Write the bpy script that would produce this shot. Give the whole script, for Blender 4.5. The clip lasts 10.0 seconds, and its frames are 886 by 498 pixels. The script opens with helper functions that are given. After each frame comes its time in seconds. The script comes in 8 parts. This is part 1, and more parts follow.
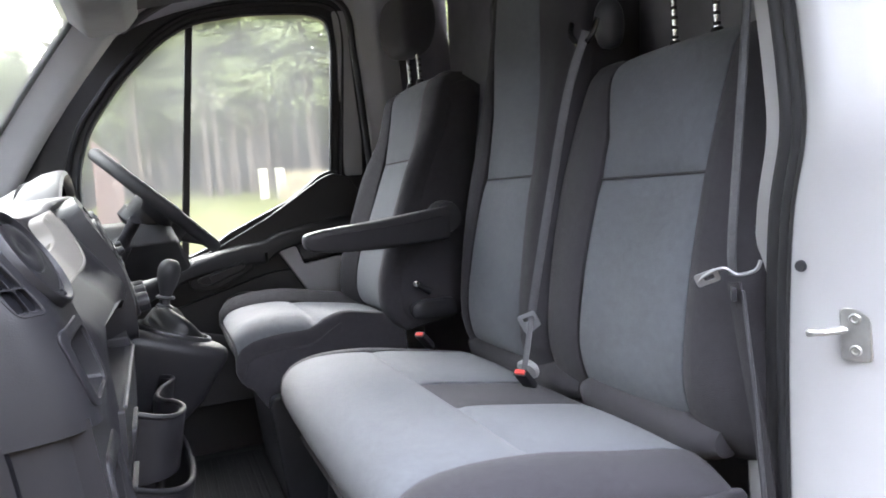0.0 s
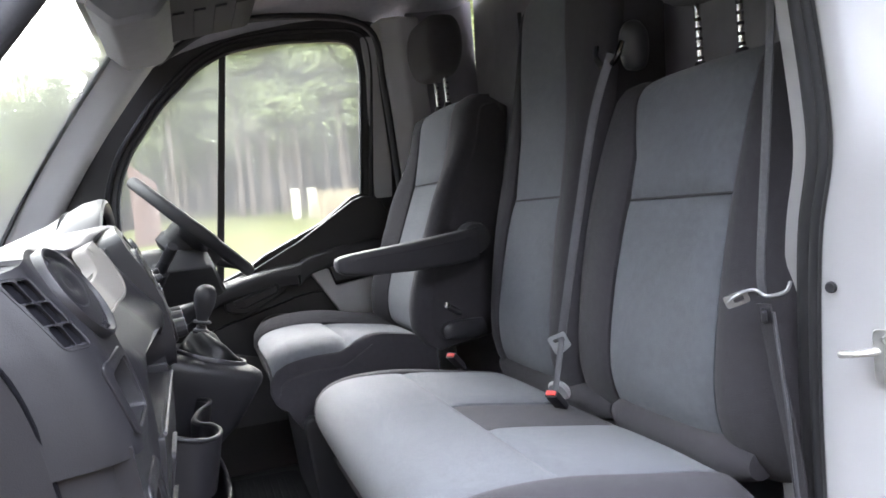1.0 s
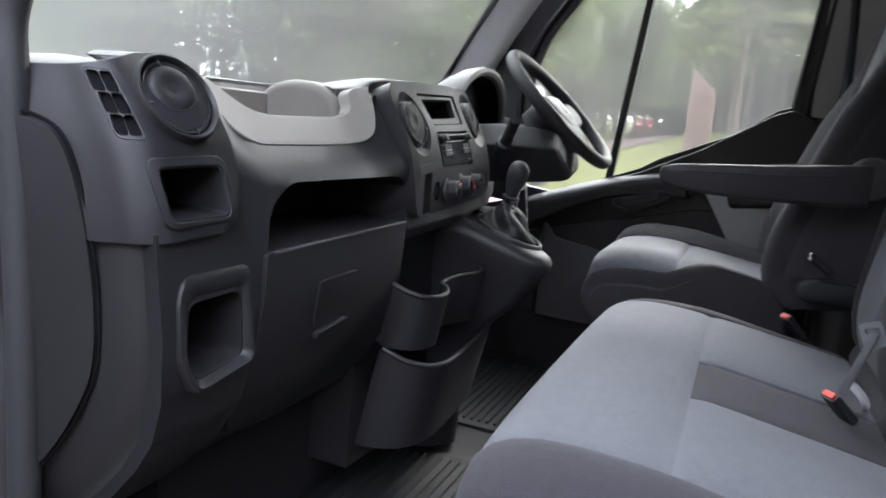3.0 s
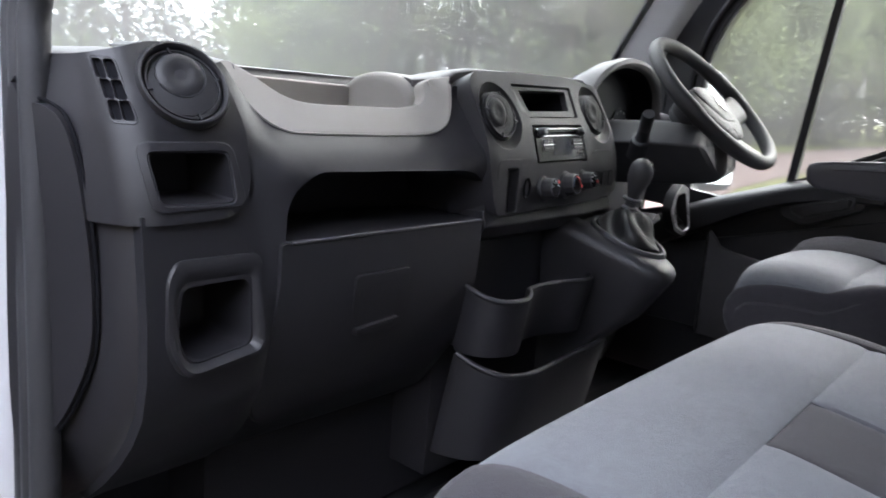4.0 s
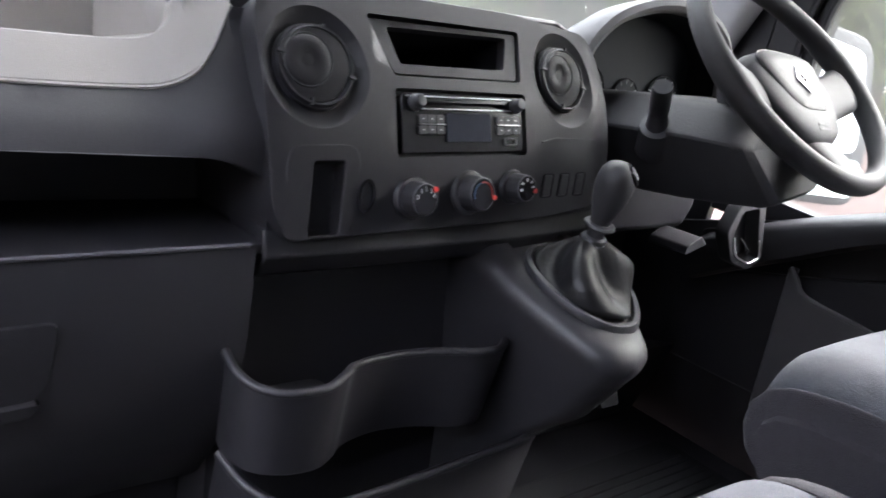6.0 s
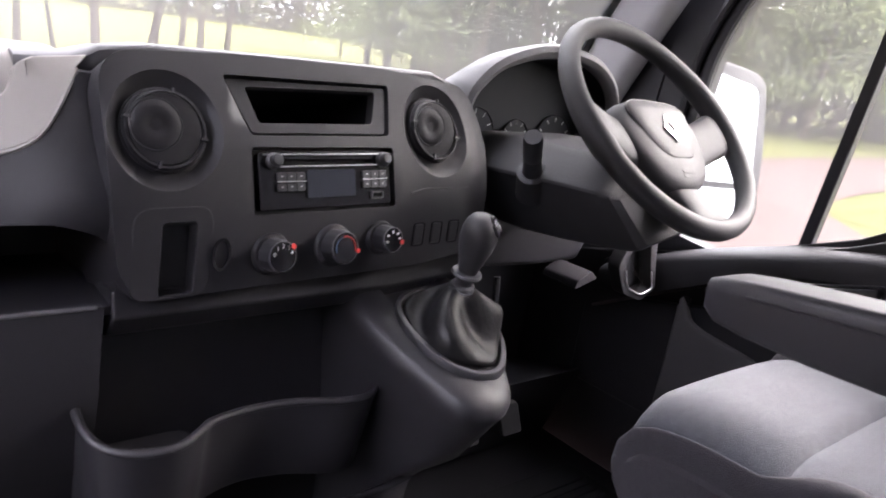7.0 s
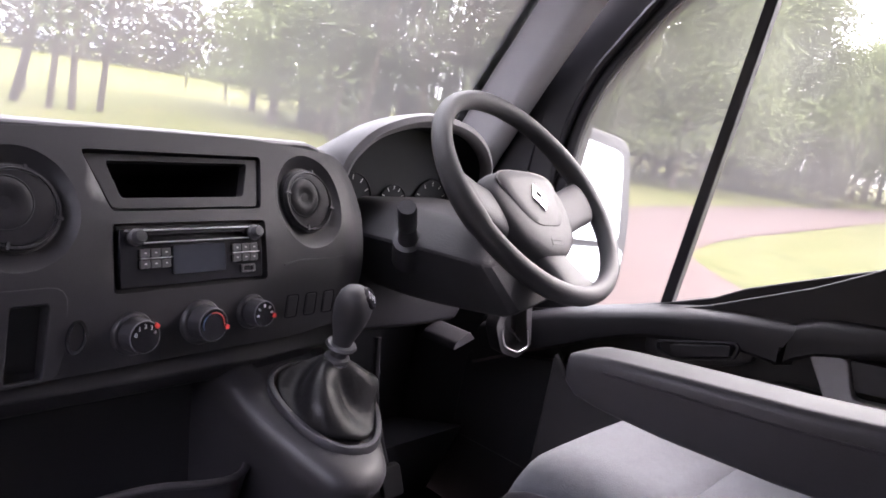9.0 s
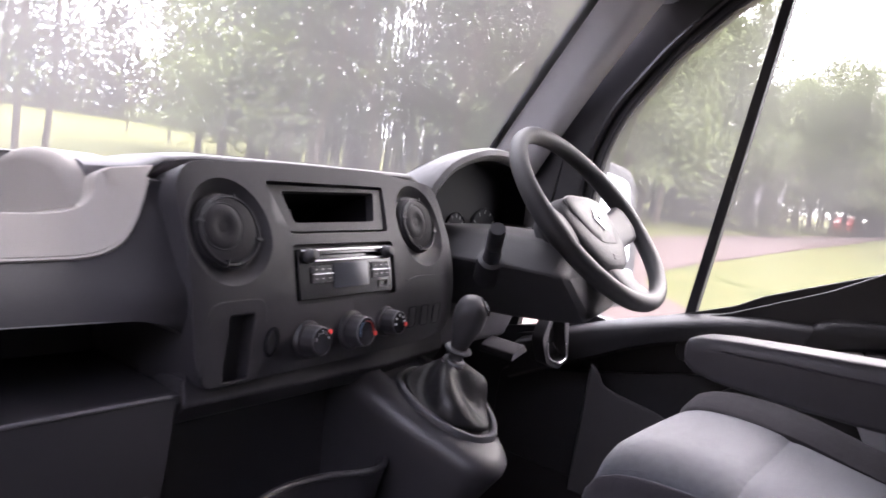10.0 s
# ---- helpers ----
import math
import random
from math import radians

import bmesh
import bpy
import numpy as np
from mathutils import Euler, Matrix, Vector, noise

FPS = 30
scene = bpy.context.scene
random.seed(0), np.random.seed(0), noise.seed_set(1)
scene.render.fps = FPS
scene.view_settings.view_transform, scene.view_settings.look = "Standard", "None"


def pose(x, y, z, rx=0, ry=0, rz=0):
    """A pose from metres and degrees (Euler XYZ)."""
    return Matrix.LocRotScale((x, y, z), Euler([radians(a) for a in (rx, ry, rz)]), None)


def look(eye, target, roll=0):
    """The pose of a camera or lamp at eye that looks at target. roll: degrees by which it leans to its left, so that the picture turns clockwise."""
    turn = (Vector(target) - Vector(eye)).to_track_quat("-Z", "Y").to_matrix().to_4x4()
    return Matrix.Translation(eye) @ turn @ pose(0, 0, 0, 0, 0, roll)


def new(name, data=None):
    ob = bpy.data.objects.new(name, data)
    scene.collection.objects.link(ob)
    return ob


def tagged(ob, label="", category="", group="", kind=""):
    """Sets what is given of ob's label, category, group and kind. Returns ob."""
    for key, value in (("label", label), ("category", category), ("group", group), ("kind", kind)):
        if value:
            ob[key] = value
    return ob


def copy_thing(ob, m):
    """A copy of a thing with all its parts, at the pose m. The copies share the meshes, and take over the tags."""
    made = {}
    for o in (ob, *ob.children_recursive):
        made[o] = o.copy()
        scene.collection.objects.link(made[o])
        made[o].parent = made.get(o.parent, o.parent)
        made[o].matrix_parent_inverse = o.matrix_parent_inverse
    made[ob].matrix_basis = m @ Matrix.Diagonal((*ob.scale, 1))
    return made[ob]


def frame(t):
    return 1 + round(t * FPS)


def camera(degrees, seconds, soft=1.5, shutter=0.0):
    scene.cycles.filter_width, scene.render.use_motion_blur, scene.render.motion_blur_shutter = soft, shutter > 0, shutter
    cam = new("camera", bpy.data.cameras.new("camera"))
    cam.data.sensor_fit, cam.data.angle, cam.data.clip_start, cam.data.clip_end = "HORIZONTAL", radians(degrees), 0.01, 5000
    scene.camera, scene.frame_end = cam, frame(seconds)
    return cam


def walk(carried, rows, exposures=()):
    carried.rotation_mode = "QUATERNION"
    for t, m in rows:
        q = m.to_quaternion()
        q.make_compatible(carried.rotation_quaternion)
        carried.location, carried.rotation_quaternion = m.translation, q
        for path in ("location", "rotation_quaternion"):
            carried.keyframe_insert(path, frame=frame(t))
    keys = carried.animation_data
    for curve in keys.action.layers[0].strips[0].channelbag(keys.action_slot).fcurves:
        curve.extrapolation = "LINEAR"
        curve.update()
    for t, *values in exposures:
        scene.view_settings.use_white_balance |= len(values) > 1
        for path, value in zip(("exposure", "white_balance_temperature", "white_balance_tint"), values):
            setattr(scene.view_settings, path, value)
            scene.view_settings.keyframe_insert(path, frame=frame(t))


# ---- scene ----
cam = camera(62.4, 10.0, soft=1.7, shutter=0.35)
PATH = [
    (0, (-1.575, -0.042, 1.423), (0.283, -0.764, 1.263), -4.4),
    (0.5, (-1.591, -0.036, 1.43), (0.293, -0.691, 1.288), -4.8),
    (1, (-1.592, -0.041, 1.437), (0.297, -0.688, 1.329), -5.4),
    (1.5, (-1.604, -0.058, 1.433), (0.313, -0.612, 1.299), -5.8),
    (2, (-1.627, -0.231, 1.423), (0.364, -0.336, 1.27), -1.8),
    (2.5, (-1.6, -0.445, 1.392), (0.344, -0.062, 1.119), 3.2),
    (2.7, (-1.539, -0.493, 1.384), (0.362, 0.054, 1.088), 4.0),
    (3.8, (-1.268, -0.684, 1.4), (0.325, 0.456, 0.995), 5.6),
    (4, (-1.233, -0.73, 1.381), (0.273, 0.533, 1.01), 4.5),
    (4.5, (-1.168, -0.75, 1.374), (0.199, 0.666, 1.016), 4.2),
    (5, (-0.984, -0.685, 1.384), (0.247, 0.834, 0.962), 5.8),
    (5.5, (-0.712, -0.626, 1.402), (0.482, 0.899, 0.905), 8.2),
    (5.7, (-0.622, -0.624, 1.409), (0.574, 0.889, 0.881), 8.7),
    (6.8, (-0.477, -0.693, 1.479), (0.807, 0.748, 0.955), 9.4),
    (7, (-0.466, -0.7, 1.497), (0.842, 0.727, 0.993), 9.7),
    (7.5, (-0.448, -0.709, 1.524), (0.915, 0.68, 1.061), 10.3),
    (8, (-0.431, -0.707, 1.536), (0.984, 0.642, 1.114), 10.8),
    (8.5, (-0.431, -0.714, 1.541), (1.039, 0.587, 1.159), 11.0),
    (9, (-0.457, -0.71, 1.535), (1.066, 0.543, 1.202), 10.9),
    (9.5, (-0.549, -0.68, 1.524), (1.028, 0.517, 1.243), 10.6),
    (10, (-0.711, -0.632, 1.485), (0.903, 0.531, 1.279), 9.6),
]
walk(cam, [(t, look(eye, target, roll)) for t, eye, target, roll in PATH], exposures=[(0, 4.68, 6550, 12), (1.5, 4.62, 6550, 12), (2.5, 3.98, 6420, 11), (4.5, 3.98, 6480, 13), (5.5, 4.38, 6380, 12), (7, 4.56, 6800, 24), (10, 4.36, 6650, 28)])

# ---------------------------------------------------------------- world and light
world = bpy.data.worlds.new("overcast_sky")
scene.world = world
world.use_nodes = True
wt = world.node_tree
wt.nodes.clear()
w_out = wt.nodes.new("ShaderNodeOutputWorld")
w_bg = wt.nodes.new("ShaderNodeBackground")
w_hsv = wt.nodes.new("ShaderNodeHueSaturation")
w_mix = wt.nodes.new("ShaderNodeMix")
w_mix.data_type = "RGBA"
w_mix.inputs["Factor"].default_value = 0.5
w_mix.inputs["B"].default_value = (6.2, 6.75, 8.0, 1)
w_sky = wt.nodes.new("ShaderNodeTexSky")
w_sky.sky_type = "NISHITA"
w_sky.sun_disc = False
w_sky.sun_elevation = radians(41)
w_sky.sun_rotation = radians(101)
w_sky.dust_density = 4.0
w_sky.air_density = 1.0
w_hsv.inputs["Saturation"].default_value = 0.25
w_bg.inputs["Strength"].default_value = 0.15
wt.links.new(w_sky.outputs["Color"], w_hsv.inputs["Color"])
wt.links.new(w_hsv.outputs["Color"], w_mix.inputs["A"])
wt.links.new(w_mix.outputs["Result"], w_bg.inputs["Color"])
wt.links.new(w_bg.outputs["Background"], w_out.inputs["Surface"])

sun_data = bpy.data.lights.new("sun", "SUN")
sun_data.energy = 0.5
sun_data.angle = radians(110)
sun_data.color = (1.0, 0.97, 0.93)
sun = new("sun", sun_data)
sun.matrix_world = look((26, -5, 24), (0, 0, 1))


# ---------------------------------------------------------------- materials
def material(name, color, rough=0.6, metal=0.0, vary=0.12, scale=30.0, bump=0.0, bump_scale=400.0, spec=0.5, stain=0.0, coat=0.0, sheen=0.0, weave=0.0):
    m = bpy.data.materials.new(name)
    m.use_nodes = True
    nt = m.node_tree
    b = nt.nodes["Principled BSDF"]
    b.inputs["Roughness"].default_value = rough
    b.inputs["Metallic"].default_value = metal
    b.inputs["Specular IOR Level"].default_value = spec
    b.inputs["Coat Weight"].default_value = coat
    b.inputs["Sheen Weight"].default_value = sheen
    tc = nt.nodes.new("ShaderNodeTexCoord")
    n1 = nt.nodes.new("ShaderNodeTexNoise")
    n1.inputs["Scale"].default_value = scale
    n1.inputs["Detail"].default_value = 5
    nt.links.new(tc.outputs["Object"], n1.inputs["Vector"])
    n2 = nt.nodes.new("ShaderNodeTexNoise")
    n2.inputs["Scale"].default_value = scale / 9
    n2.inputs["Detail"].default_value = 3
    nt.links.new(tc.outputs["Object"], n2.inputs["Vector"])
    add = nt.nodes.new("ShaderNodeMath")
    add.operation = "ADD"
    nt.links.new(n1.outputs["Fac"], add.inputs[0])
    nt.links.new(n2.outputs["Fac"], add.inputs[1])
    mr = nt.nodes.new("ShaderNodeMapRange")
    mr.inputs["From Min"].default_value = 0.6
    mr.inputs["From Max"].default_value = 1.4
    mr.inputs["To Min"].default_value = 1 - vary
    mr.inputs["To Max"].default_value = 1 + vary
    nt.links.new(add.outputs[0], mr.inputs["Value"])
    mul = nt.nodes.new("ShaderNodeVectorMath")
    mul.operation = "SCALE"
    mul.inputs[0].default_value = color
    nt.links.new(mr.outputs["Result"], mul.inputs["Scale"])
    nt.links.new(mul.outputs["Vector"], b.inputs["Base Color"])
    rr = nt.nodes.new("ShaderNodeMapRange")
    rr.inputs["To Min"].default_value = max(0.02, rough - 0.07)
    rr.inputs["To Max"].default_value = min(1, rough + 0.07)
    nt.links.new(n2.outputs["Fac"], rr.inputs["Value"])
    nt.links.new(rr.outputs["Result"], b.inputs["Roughness"])
    if bump or weave:
        bp = nt.nodes.new("ShaderNodeBump")
        bp.inputs["Strength"].default_value = bump or weave
        bp.inputs["Distance"].default_value = 0.001
        if weave:
            tex = nt.nodes.new("ShaderNodeTexVoronoi")
            tex.inputs["Scale"].default_value = bump_scale
            nt.links.new(tex.outputs["Distance"], bp.inputs["Height"])
        else:
            tex = nt.nodes.new("ShaderNodeTexNoise")
            tex.inputs["Scale"].default_value = bump_scale
            tex.inputs["Detail"].default_value = 2
            nt.links.new(tex.outputs["Fac"], bp.inputs["Height"])
        nt.links.new(tc.outputs["Object"], tex.inputs["Vector"])
        nt.links.new(bp.outputs["Normal"], b.inputs["Normal"])
    return m


def plain_glass(name, tint=(0.93, 0.97, 0.95), haze=0.0, gloss=0.06, mist=0.0, wet=0.0):
    m = bpy.data.materials.new(name)
    m.use_nodes = True
    nt = m.node_tree
    nt.nodes.clear()
    out = nt.nodes.new("ShaderNodeOutputMaterial")
    tr = nt.nodes.new("ShaderNodeBsdfRefraction" if wet else "ShaderNodeBsdfTransparent")
    if wet:
        # a film of rain that softens the view
        tr.inputs["IOR"].default_value = 1.0 + wet
        tr.inputs["Roughness"].default_value = 0.8
    tr.inputs["Color"].default_value = (*tint, 1)
    gl = nt.nodes.new("ShaderNodeBsdfGlossy")
    gl.inputs["Roughness"].default_value = 0.02
    lw = nt.nodes.new("ShaderNodeLayerWeight")
    pw = nt.nodes.new("ShaderNodeMath")
    pw.operation = "POWER"
    pw.inputs[1].default_value = 5.0
    fr = nt.nodes.new("ShaderNodeMath")
    fr.operation = "MULTIPLY_ADD"
    fr.inputs[1].default_value = 0.7
    fr.inputs[2].default_value = gloss
    nt.links.new(lw.outputs["Facing"], pw.inputs[0])
    nt.links.new(pw.outputs[0], fr.inputs[0])
    mx = nt.nodes.new("ShaderNodeMixShader")
    nt.links.new(fr.outputs[0], mx.inputs["Fac"])
    last = tr
    if haze:
        df = nt.nodes.new("ShaderNodeBsdfTranslucent")
        df.inputs["Color"].default_value = (0.85, 0.88, 0.88, 1)
        ns = nt.nodes.new("ShaderNodeTexNoise")
        ns.inputs["Scale"].default_value = 5
        ns.inputs["Detail"].default_value = 8
        mr = nt.nodes.new("ShaderNodeMapRange")
        mr.inputs["From Min"].default_value = 0.3
        mr.inputs["From Max"].default_value = 0.75
        mr.inputs["To Min"].default_value = haze * 0.65
        mr.inputs["To Max"].default_value = haze * 1.35
        nt.links.new(ns.outputs["Fac"], mr.inputs["Value"])
        hz = nt.nodes.new("ShaderNodeMixShader")
        fac = mr.outputs["Result"]
        if mist:
            # breath mist, thicker towards the passenger's side
            tc = nt.nodes.new("ShaderNodeTexCoord")
            sx = nt.nodes.new("ShaderNodeSeparateXYZ")
            mm = nt.nodes.new("ShaderNodeMapRange")
            mm.inputs["From Min"].default_value, mm.inputs["From Max"].default_value = 0.25, -0.5
            mm.inputs["To Min"].default_value, mm.inputs["To Max"].default_value = 0.0, mist
            ad = nt.nodes.new("ShaderNodeMath")
            nt.links.new(tc.outputs["Object"], sx.inputs[0])
            nt.links.new(sx.outputs["X"], mm.inputs["Value"])
            nt.links.new(fac, ad.inputs[0])
            nt.links.new(mm.outputs["Result"], ad.inputs[1])
            fac = ad.outputs[0]
        nt.links.new(fac, hz.inputs["Fac"])
        nt.links.new(last.outputs[0], hz.inputs[1])
        nt.links.new(df.outputs[0], hz.inputs[2])
        last = hz
    nt.links.new(last.outputs[0], mx.inputs[1])
    nt.links.new(gl.outputs[0], mx.inputs[2])
    nt.links.new(mx.outputs[0], out.inputs["Surface"])
    return m


DASH = material("charcoal_dash_plastic", (0.0150, 0.0145, 0.0172), 0.45, vary=0.08, scale=25, bump=0.25, bump_scale=900, spec=0.45)
TOPPAD = material("light_grey_dash_plastic", (0.275, 0.258, 0.242), 0.62, vary=0.06, scale=20, bump=0.25, bump_scale=900, spec=0.25)
PADTOP = material("dark_grey_dash_top_plastic", (0.085, 0.082, 0.086), 0.46, vary=0.06, scale=20, bump=0.25, bump_scale=900, spec=0.5)
BLACK = material("black_plastic", (0.024, 0.024, 0.028), 0.42, vary=0.15, scale=40, bump=0.15, bump_scale=700)
GLOSSBLACK = material("gloss_black_plastic", (0.008, 0.008, 0.010), 0.18, vary=0.1, scale=40)
RUBBER = material("black_rubber", (0.021, 0.021, 0.024), 0.62, vary=0.2, scale=30, bump=0.3, bump_scale=300)
MATRUB = material("black_ribbed_rubber", (0.010, 0.010, 0.012), 0.6, vary=0.25, scale=18, bump=0.3, bump_scale=300)
PILLAR = material("light_grey_trim_plastic", (0.36, 0.357, 0.365), 0.55, vary=0.06, scale=20, bump=0.2, bump_scale=700)
LINING = material("dark_grey_headlining", (0.30, 0.295, 0.315), 0.9, vary=0.12, scale=60, bump=0.4, bump_scale=500)
BULK = material("dark_bulkhead_board", (0.22, 0.215, 0.24), 0.7, vary=0.2, scale=12, bump=0.2, bump_scale=200)
WHITE = material("white_van_paint", (0.46, 0.46, 0.475), 0.28, vary=0.03, scale=6, coat=0.4)
STEEL = material("galvanised_steel", (0.5, 0.5, 0.48), 0.35, metal=0.9, vary=0.25, scale=60)
CHROME = material("chrome", (0.75, 0.75, 0.76), 0.15, metal=1.0, vary=0.06, scale=40)
SILVER = material("satin_silver", (0.6, 0.6, 0.62), 0.3, metal=0.8, vary=0.06, scale=40)
FAB_LIGHT = material("grey_seat_fabric", (0.086, 0.092, 0.105), 0.9, vary=0.18, scale=70, weave=0.8, bump_scale=700, sheen=0.12)
# same cloth as the cushions, brightened to stand for more light on the backs
FAB_BACK = material("seat_fabric_brightened_for_backs", (0.092, 0.099, 0.114), 0.9, vary=0.18, scale=70, weave=0.8, bump_scale=700, sheen=0.12)
FAB_DARK = material("charcoal_seat_fabric", (0.0285, 0.0265, 0.0320), 0.92, vary=0.18, scale=70, weave=0.8, bump_scale=700, sheen=0.06)
VINYL = material("charcoal_armrest_vinyl", (0.026, 0.025, 0.029), 0.5, vary=0.1, scale=60, bump=0.2, bump_scale=500)
LEATHER = material("black_leatherette", (0.006, 0.006, 0.007), 0.42, vary=0.15, scale=30, bump=0.5, bump_scale=160, spec=0.28)
WHEELRUB = material("dark_grey_wheel_foam", (0.021, 0.0205, 0.023), 0.55, vary=0.08, scale=30, bump=0.3, bump_scale=700)
# lighter plastic: painted highlight on the lid edge, and the knob rings
LIP = material("edge_highlight_and_ring_plastic", (0.075, 0.073, 0.080), 0.34, vary=0.1, scale=30, spec=0.6)
POCKET = material("grey_door_pocket_plastic", (0.042, 0.040, 0.043), 0.6, vary=0.08, scale=25, bump=0.2, bump_scale=900, spec=0.4)
TONGUE = material("dull_bright_steel", (0.33, 0.335, 0.35), 0.32, metal=0.6, vary=0.1, scale=60)
BELT = material("grey_webbing", (0.062, 0.062, 0.070), 0.40, vary=0.25, scale=150, weave=0.5, bump_scale=600)
PIPING = material("grey_brown_piping", (0.12, 0.112, 0.106), 0.7, vary=0.1, scale=60)
RED = material("red_plastic", (0.75, 0.06, 0.05), 0.4, vary=0.05)
MARK = material("white_print", (0.42, 0.42, 0.42), 0.6, vary=0.05)
REDMARK = material("red_print", (0.35, 0.03, 0.025), 0.5, vary=0.05)
BLUEMARK = material("blue_print", (0.02, 0.05, 0.10), 0.5, vary=0.05)
LCD = material("grey_display_glass", (0.028, 0.031, 0.038), 0.08, vary=0.05)
VISOR = material("grey_visor_vinyl", (0.16, 0.16, 0.168), 0.8, vary=0.08, scale=30, bump=0.3, bump_scale=400, spec=0.15)
SHELFM = material("dark_shelf_plastic", (0.06, 0.06, 0.066), 0.85, vary=0.08, scale=30, bump=0.2, bump_scale=400, spec=0.12)
# near-black that paints shade into deep recesses, and fills narrow gaps
VOID = material("matt_black_shade", (0.006, 0.006, 0.008), 0.85, vary=0.1, scale=40, spec=0.08)
DIAL = material("dark_dial_face", (0.01, 0.011, 0.014), 0.6, vary=0.1, spec=0.2)
MIRROR = material("mirror_glass", (0.42, 0.46, 0.47), 0.02, metal=1.0, vary=0.01)
GLASS = plain_glass("clear_side_glass", (0.36, 0.376, 0.354), haze=0.019, wet=0.0004)
WATER = bpy.data.materials.new("rain_water")
WATER.use_nodes = True
WATER.node_tree.nodes["Principled BSDF"].inputs["Transmission Weight"].default_value = 1.0
WATER.node_tree.nodes["Principled BSDF"].inputs["IOR"].default_value = 1.33
WATER.node_tree.nodes["Principled BSDF"].inputs["Roughness"].default_value = 0.0
SCREEN = plain_glass("misted_windscreen_glass", (0.405, 0.42, 0.392), haze=0.023, mist=0.045, wet=0.0011)


# ---------------------------------------------------------------- mesh helpers
def part(name, bm, mat, parent=None, label="", bevel=0.0, seg=2, sub=0, smooth=True):
    bmesh.ops.recalc_face_normals(bm, faces=bm.faces)
    me = bpy.data.meshes.new(name)
    for f in bm.faces:
        f.smooth = smooth
    bm.to_mesh(me)
    bm.free()
    me.materials.append(mat)
    ob = new(name, me)
    if bevel:
        md = ob.modifiers.new("bevel", "BEVEL")
        md.width, md.segments, md.limit_method, md.angle_limit = bevel, seg, "ANGLE", radians(32)
        md.harden_normals = True
    elif smooth and not sub:
        sharpen(me)
    if sub:
        md = ob.modifiers.new("subdivision", "SUBSURF")
        md.levels = md.render_levels = sub
    if parent:
        ob.parent = parent
        ob.matrix_parent_inverse = parent.matrix_world.inverted()
    if label:
        ob["label"] = label
    return ob


def sharpen(me, degrees=38):
    bm = bmesh.new()
    bm.from_mesh(me)
    lim = radians(degrees)
    for e in bm.edges:
        if len(e.link_faces) == 2 and e.calc_face_angle(0) > lim:
            e.smooth = False
    bm.to_mesh(me)
    bm.free()


def thing(name, at, label, category, group="", kind=""):
    ob = new(name)
    ob.location = at
    bpy.context.view_layer.update()
    ob.empty_display_size = 0.1
    return tagged(ob, label, category, group, kind)


def rpoly(pts, r, n=4):
    """A polygon with rounded corners; r may be one number or one for each corner."""
    out = []
    k = len(pts)
    for i in range(k):
        p0, p1, p2 = (Vector(pts[(i + j) % k]) for j in (-1, 0, 1))
        ri = r[i] if isinstance(r, (list, tuple)) else r
        a, b = (p0 - p1), (p2 - p1)
        ri = min(ri, a.length * 0.49, b.length * 0.49)
        if ri < 1e-5:
            out.append(tuple(p1))
            continue
        s, e = p1 + a.normalized() * ri, p1 + b.normalized() * ri
        for j in range(n + 1):
            t = j / n
            q = s * (1 - t) ** 2 + p1 * 2 * t * (1 - t) + e * t * t
            out.append(tuple(q))
    return out


def rrect(x0, z0, x1, z1, r, n=4):
    return rpoly([(x0, z0), (x1, z0), (x1, z1), (x0, z1)], r, n)


def ellipse(cx, cz, rx, rz, n=40):
    return [(cx + rx * math.cos(2 * math.pi * i / n), cz + rz * math.sin(2 * math.pi * i / n)) for i in range(n)]


def inside(p, loop):
    hit = False
    for (x0, y0), (x1, y1) in zip(loop, loop[1:] + loop[:1]):
        if (y0 > p[1]) != (y1 > p[1]) and p[0] < x0 + (p[1] - y0) / (y1 - y0) * (x1 - x0):
            hit = not hit
    return hit


